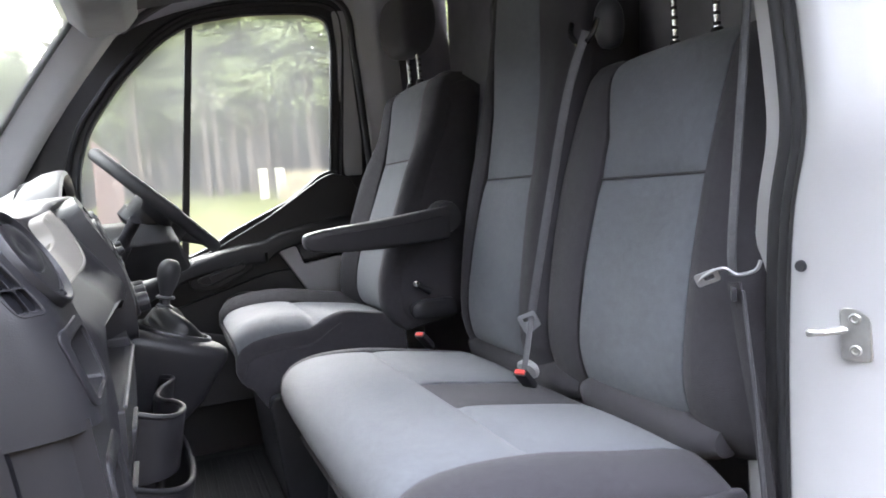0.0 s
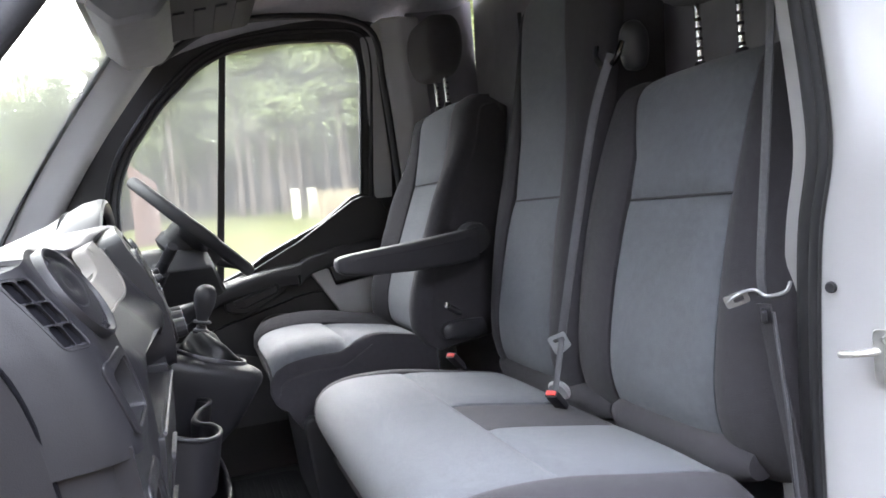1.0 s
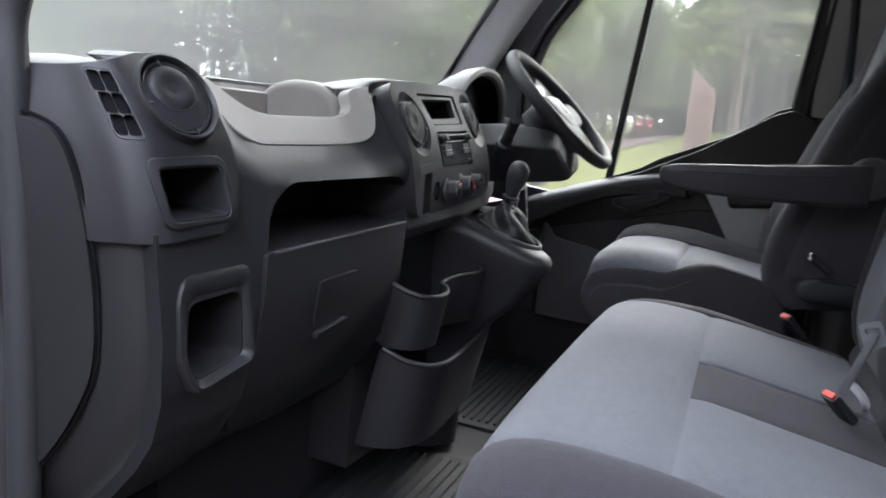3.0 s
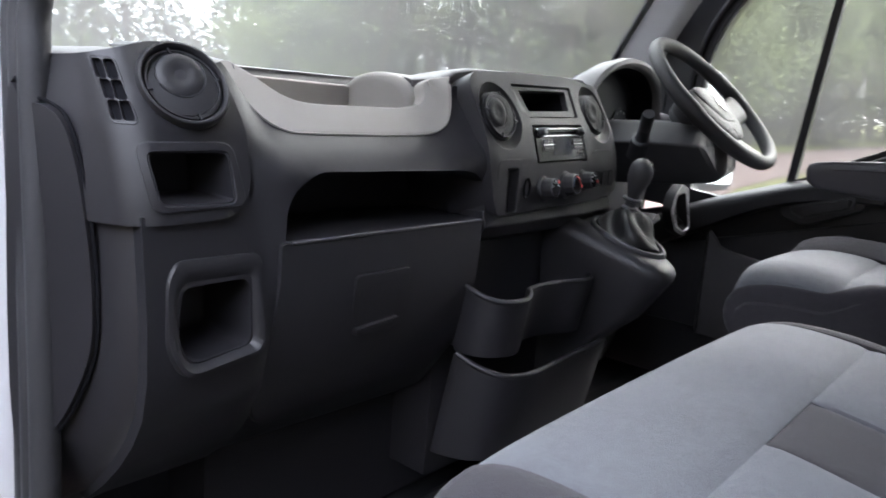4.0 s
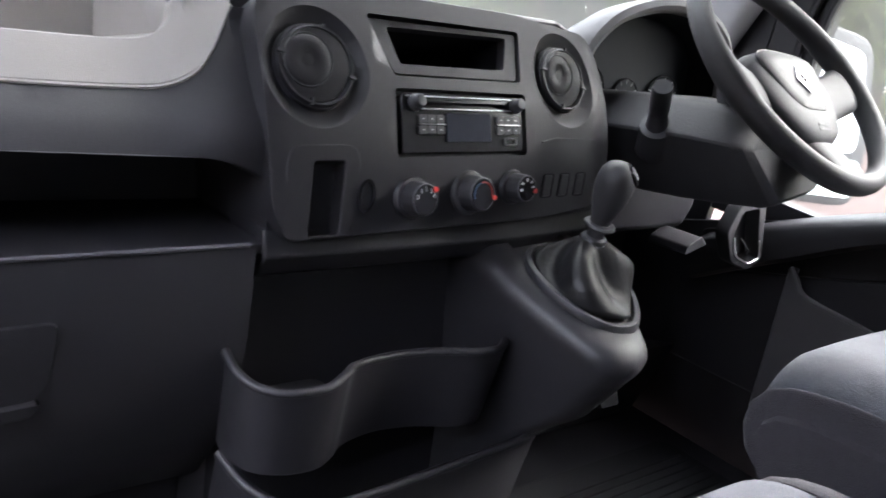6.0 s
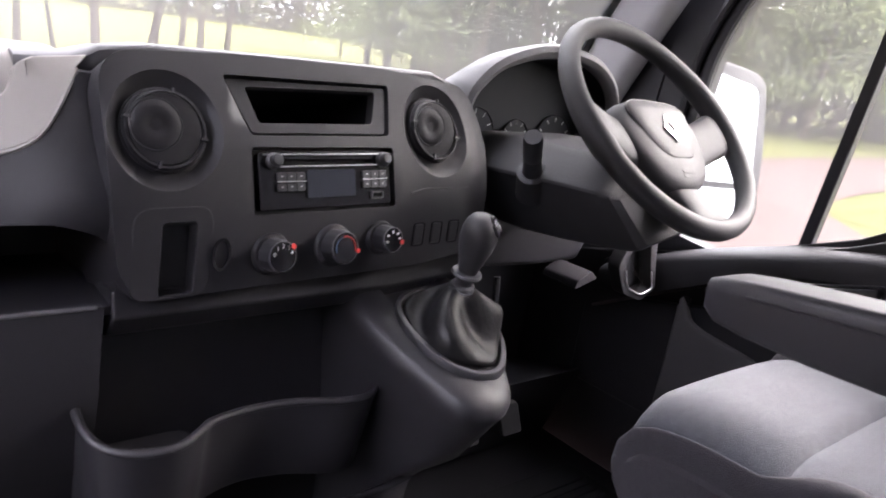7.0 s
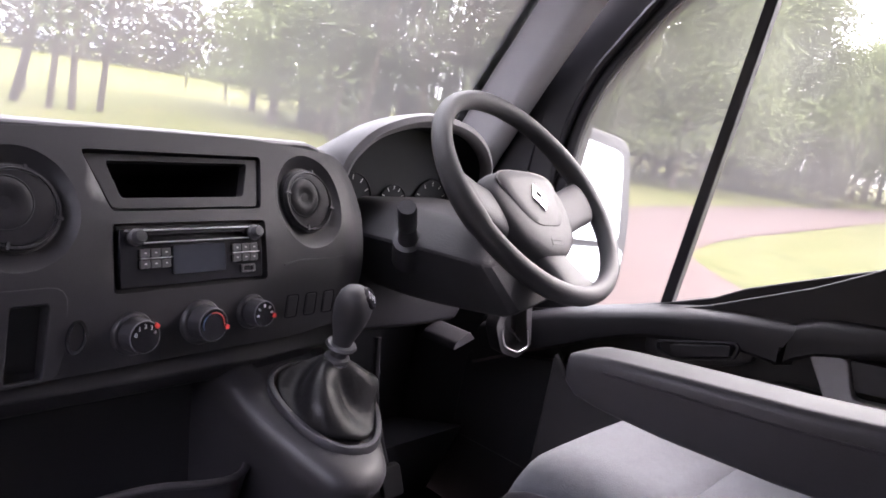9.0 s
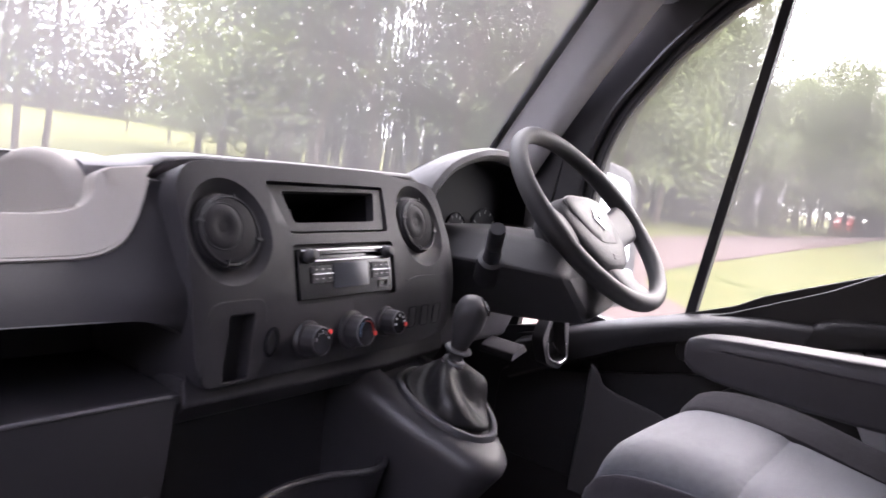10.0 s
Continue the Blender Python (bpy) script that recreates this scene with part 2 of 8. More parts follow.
def plate(bm, outer, holes, fn, depth, back=True, grid=0.0):
    """A plate in the (a, b) plane, mapped by fn(a, b, d), d being the depth behind its face. holes: (points, depth, floor, shrink)."""
    from mathutils.geometry import delaunay_2d_cdt
    loops = [list(outer)] + [list(h[0]) for h in holes]
    flat = [p for lp in loops for p in lp]
    edges, at = [], 0
    for lp in loops:
        edges += [(at + i, at + (i + 1) % len(lp)) for i in range(len(lp))]
        at += len(lp)
    extra = []
    if grid:
        x0, x1 = min(p[0] for p in outer), max(p[0] for p in outer)
        y0, y1 = min(p[1] for p in outer), max(p[1] for p in outer)
        for i in range(1, int((x1 - x0) / grid)):
            for k in range(1, int((y1 - y0) / grid)):
                q = (x0 + i * grid + 0.3 * grid * (k % 2), y0 + k * grid)
                if inside(q, loops[0]) and not any(inside(q, lp) for lp in loops[1:]) and min((q[0] - p[0]) ** 2 + (q[1] - p[1]) ** 2 for p in flat) > (0.45 * grid) ** 2:
                    extra.append(q)
    verts, _, faces, ov, _, _ = delaunay_2d_cdt([Vector(p) for p in flat + extra], edges, [], 0, 1e-7)
    made = [bm.verts.new(fn(v.x, v.y, 0)) for v in verts]
    front = [None] * len(flat)
    for n, olds in enumerate(ov):
        for o in olds:
            if o < len(flat):
                front[o] = made[n]
    for f in faces:
        c = (sum(verts[i].x for i in f) / len(f), sum(verts[i].y for i in f) / len(f))
        if inside(c, loops[0]) and not any(inside(c, lp) for lp in loops[1:]):
            try:
                bm.faces.new([made[i] for i in f])
            except ValueError:
                pass
    for v in made:
        if not v.link_faces and v not in front:
            bm.verts.remove(v)
    k = len(outer)
    rear = [bm.verts.new(fn(a, b, depth)) for a, b in outer]
    for i in range(k):
        j = (i + 1) % k
        bm.faces.new([front[i], front[j], rear[j], rear[i]])
    if back and not any(not h[2] for h in holes):
        bm.faces.new(rear)
    at = k
    for h in holes:
        pts, hd, floor = h[:3]
        shrink = h[3] if len(h) > 3 else 1.0
        cx, cz = sum(p[0] for p in pts) / len(pts), sum(p[1] for p in pts) / len(pts)
        low = [bm.verts.new(fn(cx + (a - cx) * shrink, cz + (b - cz) * shrink, hd)) for a, b in pts]
        for i in range(len(pts)):
            j = (i + 1) % len(pts)
            bm.faces.new([front[at + i], front[at + j], low[j], low[i]])
        if floor:
            bm.faces.new(low)
        at += len(pts)
    return bm


def curve2(pts, n=5):
    """A smooth open outline through 2D points."""
    return [(v.x, v.y) for v in spline([(a, b, 0) for a, b in pts], n)]


def box(bm, x0, y0, z0, x1, y1, z1):
    v = [bm.verts.new(p) for p in ((x0, y0, z0), (x1, y0, z0), (x1, y1, z0), (x0, y1, z0), (x0, y0, z1), (x1, y0, z1), (x1, y1, z1), (x0, y1, z1))]
    for f in ((0, 1, 2, 3), (4, 5, 6, 7), (0, 1, 5, 4), (1, 2, 6, 5), (2, 3, 7, 6), (3, 0, 4, 7)):
        bm.faces.new([v[i] for i in f])
    return bm


def loft(bm, rings, closed=True, caps=True):
    rows = [[bm.verts.new(p) for p in r] for r in rings]
    n = len(rows[0])
    for a, b in zip(rows, rows[1:]):
        for i in range(n if closed else n - 1):
            j = (i + 1) % n
            bm.faces.new([a[i], a[j], b[j], b[i]])
    if caps and closed:
        bm.faces.new(rows[0])
        bm.faces.new(rows[-1])
    return bm


def prism(bm, pts, fn, a, b):
    """A solid between the outline at a and the same at b: fn(u, v, w)."""
    return loft(bm, [[fn(u, v, a) for u, v in pts], [fn(u, v, b) for u, v in pts]])


def along_x(u, v, w):
    return (w, u, v)


def along_y(u, v, w):
    return (u, w, v)


def along_z(u, v, w):
    return (u, v, w)


def spline(pts, n=8, closed=False):
    """Catmull-Rom through points."""
    ps = [Vector(p) for p in pts]
    k = len(ps)
    out = []
    for i in range(k if closed else k - 1):
        if closed:
            p0, p1, p2, p3 = ps[i - 1], ps[i], ps[(i + 1) % k], ps[(i + 2) % k]
        else:
            p0, p1, p2, p3 = ps[max(i - 1, 0)], ps[i], ps[i + 1], ps[min(i + 2, k - 1)]
        for j in range(n):
            t = j / n
            out.append(0.5 * ((2 * p1) + (p2 - p0) * t + (2 * p0 - 5 * p1 + 4 * p2 - p3) * t * t + (3 * p1 - p0 - 3 * p2 + p3) * t ** 3))
    if not closed:
        out.append(ps[-1])
    return out


def sweep(bm, pts, section, closed=False, up=(0, 0, 1), scales=None):
    """Sweeps a 2D section (side, up) along points."""
    ps = [Vector(p) for p in pts]
    rings = []
    k = len(ps)
    for i, p in enumerate(ps):
        a, b = ps[i - 1] if (i or closed) else p, ps[(i + 1) % k] if (i < k - 1 or closed) else p
        d = (b - a).normalized()
        side = d.cross(Vector(up))
        if side.length < 1e-4:
            side = d.cross(Vector((1, 0, 0)))
        side.normalize()
        top = side.cross(d)
        s = scales[i] if scales else 1
        rings.append([p + side * u * s + top * v * s for u, v in section])
    if closed:
        rings.append(rings[0])
        loft(bm, rings, caps=False)
        bmesh.ops.remove_doubles(bm, verts=bm.verts, dist=1e-6)
    else:
        loft(bm, rings)
    return bm


def circle2(r, n=12, rz=None):
    return [(r * math.cos(2 * math.pi * i / n), (rz or r) * math.sin(2 * math.pi * i / n)) for i in range(n)]


def tube(bm, pts, r, n=10, scales=None, up=(0, 0, 1)):
    return sweep(bm, pts, circle2(r, n), up=up, scales=scales)


def lathe(bm, prof, m, n=32, x_scale=1.0):
    """Turns (radius, height) pairs about the z axis of the pose m."""
    rings = [[m @ Vector((r * math.cos(2 * math.pi * i / n) * x_scale, r * math.sin(2 * math.pi * i / n), h)) for i in range(n)] for r, h in prof]
    return loft(bm, rings)


def interp(table, t):
    """Linear in a table of (t, value...)."""
    if t <= table[0][0]:
        return table[0][1:]
    for a, b in zip(table, table[1:]):
        if t <= b[0]:
            f = (t - a[0]) / (b[0] - a[0])
            return tuple(u + (v - u) * f for u, v in zip(a[1:], b[1:]))
    return table[-1][1:]


def smooth01(t):
    t = max(0.0, min(1.0, t))
    return t * t * (3 - 2 * t)


def quilt(bm, surf, lo, hi, v0, v1, nu=14, nv=14, puff=0.008, sink=0.004, skirt=0.03, power=0.35):
    """A padded panel on surf(u, v, h): u from lo(v) to hi(v); it swells in the middle and is drawn in at its seams."""
    rows = []
    for j in range(nv + 1):
        v = v0 + (v1 - v0) * j / nv
        row = []
        for i in range(nu + 1):
            s, t = i / nu, j / nv
            s2 = 0.5 - 0.5 * math.cos(math.pi * s)
            u = lo(v) + (hi(v) - lo(v)) * s2
            e = max(0.0, min(1.0, 4 * s2 * (1 - s2))) ** power * max(0.0, min(1.0, 4 * t * (1 - t))) ** power
            row.append(bm.verts.new(surf(u, v, -sink + (puff + sink) * e)))
        rows.append(row)
    for j in range(nv):
        for i in range(nu):
            bm.faces.new([rows[j][i], rows[j][i + 1], rows[j + 1][i + 1], rows[j + 1][i]])
    edge = rows[0] + [r[-1] for r in rows[1:-1]] + rows[-1][::-1] + [r[0] for r in rows[-2:0:-1]]
    low = []
    par = [(0, i) for i in range(nu + 1)] + [(j, nu) for j in range(1, nv)] + [(nv, i) for i in range(nu, -1, -1)] + [(j, 0) for j in range(nv - 1, 0, -1)]
    for j, i in par:
        v = v0 + (v1 - v0) * j / nv
        s2 = 0.5 - 0.5 * math.cos(math.pi * i / nu)
        u = lo(v) + (hi(v) - lo(v)) * s2
        low.append(bm.verts.new(surf(u, v, -skirt)))
    n = len(edge)
    for k in range(n):
        bm.faces.new([edge[k], edge[(k + 1) % n], low[(k + 1) % n], low[k]])
    bm.faces.new(low)
    return bm


def const(c):
    return lambda v: c


# ---------------------------------------------------------------- van shell
shell = thing("van_shell", (0, -1.5, 0.3), "white panel van body with its passenger door open, standing on wet tarmac", "van body", kind="structure")


def floor_and_roof():
    bm = bmesh.new()
    prism(bm, [(-1.1, 0.56), (0.62, 0.56), (0.62, 0.60), (-1.1, 0.60)], along_x, -0.86, 0.98)
    part("cab_floor", bm, DASH, shell, "dark rubber-covered cab floor", bevel=0.004)
    bm = bmesh.new()
    box(bm, -0.9, 0.53, 0.5, 1.0, 0.62, 1.27)
    part("firewall", bm, BLACK, shell, "black firewall below the windscreen")
    # door sill on the open side
    bm = bmesh.new()
    prism(bm, rpoly([(-0.99, 0.40), (-0.86, 0.40), (-0.86, 0.64), (-0.93, 0.64), (-0.99, 0.60)], 0.02), lambda u, v, w: (u, w, v), -0.90, 0.30)
    part("door_sill", bm, WHITE, shell, "white painted door sill")
    # roof: headlining with a header rail over the windscreen
    prof = [(-1.12, 2.20), (-0.60, 2.19), (-0.25, 2.13), (-0.02, 2.06), (0.08, 2.00), (0.12, 1.985), (0.14, 2.02), (0.0, 2.10), (-0.25, 2.17), (-0.6, 2.25), (-1.12, 2.26)]
    rings = []
    for x, dz, s in ((-0.93, -0.16, 0.0), (-0.86, -0.05, 0.5), (-0.7, 0.0, 1), (0.0, 0.02, 1), (0.8, 0.0, 1), (0.95, -0.015, 0.5), (1.02, -0.06, 0.0)):
        rings.append([(x, y - 0.03 * (1 - s), z + dz) for y, z in prof])
    bm = bmesh.new()
    loft(bm, rings)
    part("headlining", bm, LINING, shell, "dark grey cloth headlining", sub=1)
    # outer roof and cargo body, closed at the back
    bm = bmesh.new()
    prism(bm, rpoly([(-1.07, 0.35), (1.12, 0.35), (1.12, 1.6), (1.02, 2.45), (-0.97, 2.45), (-1.07, 1.6)], [0.02, 0.02, 0.2, 0.15, 0.15, 0.2], 5), along_y, -1.30, -4.6)
    bmesh.ops.delete(bm, geom=[f for f in bm.faces if abs(f.normal.y) > 0.9 or f.calc_center_median().y > -1.35 and abs(f.normal.y) > 0.5], context="FACES")
    ob = part("cargo_body", bm, WHITE, shell, "white cargo body behind the cab")
    md = ob.modifiers.new("thickness", "SOLIDIFY")
    md.thickness = 0.03
    bm = bmesh.new()
    plate(bm, rpoly([(-1.07, 0.35), (1.12, 0.35), (1.12, 1.6), (1.02, 2.45), (-0.97, 2.45), (-1.07, 1.6)], [0.02, 0.02, 0.2, 0.15, 0.15, 0.2], 5), [(rrect(-0.9, 1.45, -0.1, 2.1, 0.08), 0.04, False), (rrect(0.15, 1.45, 0.95, 2.1, 0.08), 0.04, False)], lambda a, b, d: (a, -4.6 + d, b), 0.04)
    part("rear_doors", bm, WHITE, shell, "white rear doors with two window openings")
    bm = bmesh.new()
    box(bm, -1.0, -4.55, 0.5, 1.05, -1.2, 0.56)
    part("cargo_floor", bm, LINING, shell, "grey cargo floor")
    bm = bmesh.new()
    loft(bm, [[(x, y, z) for x, z in rpoly([(-1.0, zt), (1.05, zt), (1.05, zt + 0.04), (-1.0, zt + 0.04)], 0.01, 1)] for y, zt in ((-1.35, 2.38), (-0.8, 2.33), (-0.3, 2.24), (0.0, 2.13), (0.16, 2.02))])
    part("roof_skin", bm, WHITE, shell, "white painted cab roof")
    # bonnet and nose
    bm = bmesh.new()
    rings = []
    for y, zt, hw in ((0.60, 1.22, 0.98), (0.8, 1.17, 0.97), (1.2, 1.03, 0.93), (1.42, 0.85, 0.88), (1.5, 0.5, 0.85)):
        rings.append([(0.025 + x * hw, y, z) for x, z in ((-1, 0.35), (-1, zt - 0.08), (-0.85, zt), (0, zt + 0.03), (0.85, zt), (1, zt - 0.08), (1, 0.35))])
    loft(bm, rings)
    part("bonnet", bm, WHITE, shell, "short white bonnet in front of the windscreen", bevel=0.02)


floor_and_roof()


def bulkhead():
    bm = bmesh.new()
    plate(bm, [(-0.93, 0.56), (1.0, 0.56), (1.02, 1.6), (0.95, 2.22), (-0.85, 2.22), (-0.93, 1.6)], [(rrect(0.05, 1.55, 0.62, 2.02, 0.05), 0.03, False)], lambda a, b, d: (a, -1.12 - d, b), 0.03)
    part("bulkhead", bm, BULK, shell, "dark bulkhead panel behind the seats")
    for x in (0.10, 0.34, 0.56):
        bm = bmesh.new()
        tube(bm, [(x, -1.11, 1.52), (x, -1.11, 2.04)], 0.007, 8)
        part("guard_bar", bm, BLACK, shell)


bulkhead()


def quarter_panel():
    """Dark panel at the foot of the windscreen pillar, between it and the driver's door."""
    bm = bmesh.new()
    prism(bm, rpoly([(0.33, 1.0), (0.64, 1.0), (0.62, 1.36), (0.50, 1.52), (0.40, 1.64), (0.27, 1.76), (0.27, 1.6)], 0.01), along_x, 1.005, 1.03)
    part("quarter_panel", bm, BLACK, shell, "black panel at the foot of the windscreen pillar", bevel=0.004)


quarter_panel()


def screen_point(u, t):
    """A point on the raked, bowed windscreen: u across, t up."""
    k = u * 2 - 1
    return Vector((0.025 + k * (1.0 - 0.14 * t), 0.59 - 0.54 * t + 0.16 * (1 - k * k) * (1 - 0.3 * t), 1.27 + 0.77 * t + 0.04 * math.sin(math.pi * t)))


def rain_drops():
    random.seed(8)
    bm = bmesh.new()
    for _ in range(2600):
        u, t = random.uniform(0.03, 0.97), random.uniform(0.05, 0.97)
        p = screen_point(u, t)
        a = (screen_point(u + 0.01, t) - p).normalized()
        n = a.cross((screen_point(u, t + 0.01) - p)).normalized()
        if n.y < 0:
            n = -n
        b = n.cross(a)
        r = 0.0006 + 0.0019 * random.random() ** 3
        st = random.uniform(0.9, 1.7)
        rows = [[bm.verts.new(p + n * (0.0007 + h * r) + (a * math.cos(c) + b * math.sin(c) * st) * r * s) for c in [k * math.pi / 3.5 for k in range(7)]] for s, h in ((1.0, 0.0), (0.7, 0.4))]
        for i in range(7):
            bm.faces.new([rows[0][i], rows[0][(i + 1) % 7], rows[1][(i + 1) % 7], rows[1][i]])
        bm.faces.new(rows[0])
        bm.faces.new(rows[1])
    ob = part("rain_drops", bm, WATER, shell, "fine rain drops on the windscreen")
    tagged(ob, kind="stuff")
    ob.visible_shadow = False


def pillars():
    # windscreen pillars with their grey inner trim
    for side, xb, xt in (("r", 0.985, 0.83), ("l", -0.93, -0.78)):
        s = 1 if side == "r" else -1
        yb, zb, yt, zt = 0.52, 1.33, 0.02, 2.06
        rings = []
        for i in range(9):
            t = i / 8
            bow = 0.05 * math.sin(math.pi * t)
            x, y, z = xb + (xt - xb) * t + s * bow * 0.5, yb + (yt - yb) * t + bow * 0.4, zb + (zt - zb) * t + bow * 0.5
            sec = rpoly([(-s * 0.055, 0.035), (s * 0.03, 0.045), (s * 0.06, -0.01), (s * 0.03, -0.075), (-s * 0.03, -0.06)], 0.018, 3)
            rings.append([(x + u, y + v * 0.8, z + v * 0.6) for u, v in sec])
        bm = bmesh.new()
        loft(bm, rings)
        part("windscreen_pillar", bm, PILLAR if side == "r" else LINING, shell, "light grey plastic windscreen pillar trim" if side == "r" else "dark windscreen pillar", sub=0)
        # black rubber edge against the glass
        bm = bmesh.new()
        pts = [(xb + (xt - xb) * t - s * 0.06 + s * 0.025 * math.sin(math.pi * t), yb + (yt - yb) * t + 0.02 * math.sin(math.pi * t) + 0.03, zb + (zt - zb) * t + 0.025 * math.sin(math.pi * t) + 0.02) for t in [i / 8 for i in range(9)]]
        sweep(bm, pts, [(-0.012, -0.004), (0.012, -0.004), (0.012, 0.004), (-0.012, 0.004)], up=(0, 0.6, 0.8))
        part("glass_rubber", bm, BLACK, shell, "black windscreen rubber edge")
    # windscreen
    bm = bmesh.new()
    rows = []
    for j in range(9):
        t = j / 8
        row = []
        for i in range(13):
            u = i / 12
            row.append(bm.verts.new(screen_point(u, t)))
        rows.append(row)
    for j in range(8):
        for i in range(12):
            bm.faces.new([rows[j][i], rows[j][i + 1], rows[j + 1][i + 1], rows[j + 1][i]])
    ob = part("windscreen", bm, SCREEN, shell, "misted windscreen with rain drops")
    ob.visible_shadow = False


pillars()
rain_drops()


def b_pillar():
    """The door jamb behind the open passenger door: seal, trim strip and white painted face with the striker."""
    # inner grey trim strip
    edge = [(-0.740, -0.875, 2.05), (-0.752, -0.872, 1.78), (-0.788, -0.857, 1.56), (-0.794, -0.853, 1.46), (-0.763, -0.860, 1.35), (-0.737, -0.872, 1.18), (-0.725, -0.878, 1.0), (-0.722, -0.878, 0.7)]
    pts = spline(edge, 6)
    bm = bmesh.new()
    sweep(bm, [p + Vector((-0.012, -0.004, 0)) for p in pts], rpoly([(-0.026, -0.02), (0.026, -0.02), (0.026, 0.012), (-0.026, 0.012)], 0.008, 2), up=(0, 1, 0))
    part("pillar_trim", bm, PILLAR, shell, "pale grey trim strip along the door opening")
    bm = bmesh.new()
    prism(bm, rpoly([(-0.82, 0.6), (-0.700, 0.6), (-0.696, 1.14), (-0.71, 1.17), (-0.80, 1.17)], 0.02), along_y, -0.90, -0.865)
    part("lower_pillar_trim", bm, PILLAR, shell, "pale grey lower pillar cover", bevel=0.006)
    # ribbed door seal: three rolls
    for dx, dy, r in ((-0.047, 0.020, 0.016), (-0.070, 0.028, 0.013), (-0.090, 0.034, 0.012)):
        bm = bmesh.new()
        tube(bm, [p + Vector((dx, dy, 0)) for p in pts], r, 12, up=(0, 1, 0))
        part("door_seal", bm, RUBBER, shell, "black ribbed rubber door seal")
    bm = bmesh.new()
    sweep(bm, [p + Vector((-0.062, 0.010, 0)) for p in pts], [(-0.036, -0.012), (0.036, -0.012), (0.036, 0.012), (-0.036, 0.012)], up=(0, 1, 0))
    part("seal_channel", bm, RUBBER, shell, "black seal channel")
    # white jamb face: follows the seal, then turns outwards
    bm = bmesh.new()
    rows = []
    for p in pts:
        base = p + Vector((-0.085, 0.028, 0))
        prof = [(0.0, 0.0), (-0.02, 0.012), (-0.05, 0.012), (-0.12, -0.01), (-0.19, -0.05), (-0.25, -0.12), (-0.27, -0.22), (-0.28, -0.5)]
        rows.append([(base.x + u, base.y + v, p.z) for u, v in prof])
    loft(bm, rows, closed=False, caps=False)
    ob = part("door_jamb", bm, WHITE, shell, "white painted door jamb")
    md = ob.modifiers.new("thickness", "SOLIDIFY")
    md.thickness, md.offset = 0.012, 1
    # the pillar's dark inner cover, with the belt in front of it
    bm = bmesh.new()
    prism(bm, rpoly([(-0.86, -0.89), (-0.75, -0.885), (-0.74, -1.12), (-0.88, -1.12)], 0.02), along_z, 0.6, 2.15)
    part("pillar_cover", bm, BULK, shell, "dark inner pillar cover", bevel=0.01)
    # rubber plug and striker on the jamb
    bm = bmesh.new()
    lathe(bm, [(0.0, 0.004), (0.006, 0.004), (0.0078, 0.001), (0.0078, -0.01)], Matrix.Translation((-0.867, -0.810, 1.29)) @ pose(0, 0, 0, 90, 0, 180 + 20), 16)
    part("rubber_plug", bm, BLACK, shell, "dark rubber plug")
    m = Matrix.Translation((-0.924, -0.838, 1.206)) @ pose(0, 0, 0, 90, 0, 180 + 22)
    bm = bmesh.new()
    prism(bm, rpoly([(-0.018, -0.034), (0.018, -0.034), (0.018, 0.034), (-0.018, 0.034)], 0.008), lambda u, v, w: m @ Vector((u, v, w)), 0, 0.008)
    striker = part("striker_plate", bm, STEEL, shell, "steel door striker plate with two bolts", bevel=0.002)
    bm = bmesh.new()
    tube(bm, spline([m @ Vector(p) for p in ((-0.012, 0.005, 0.005), (-0.03, 0.005, 0.03), (-0.045, 0.004, 0.03), (-0.05, 0.0, 0.02))], 5), 0.005, 8)
    part("striker_loop", bm, STEEL, striker)
    for v in (-0.020, 0.020):
        bm = bmesh.new()
        lathe(bm, [(0.0, 0.009), (0.003, 0.009), (0.004, 0.0115), (0.006, 0.0115), (0.0072, 0.010), (0.0072, 0.006)], m @ Matrix.Translation((0.0, v, 0)), 12)
        part("bolt", bm, STEEL, striker)


b_pillar()


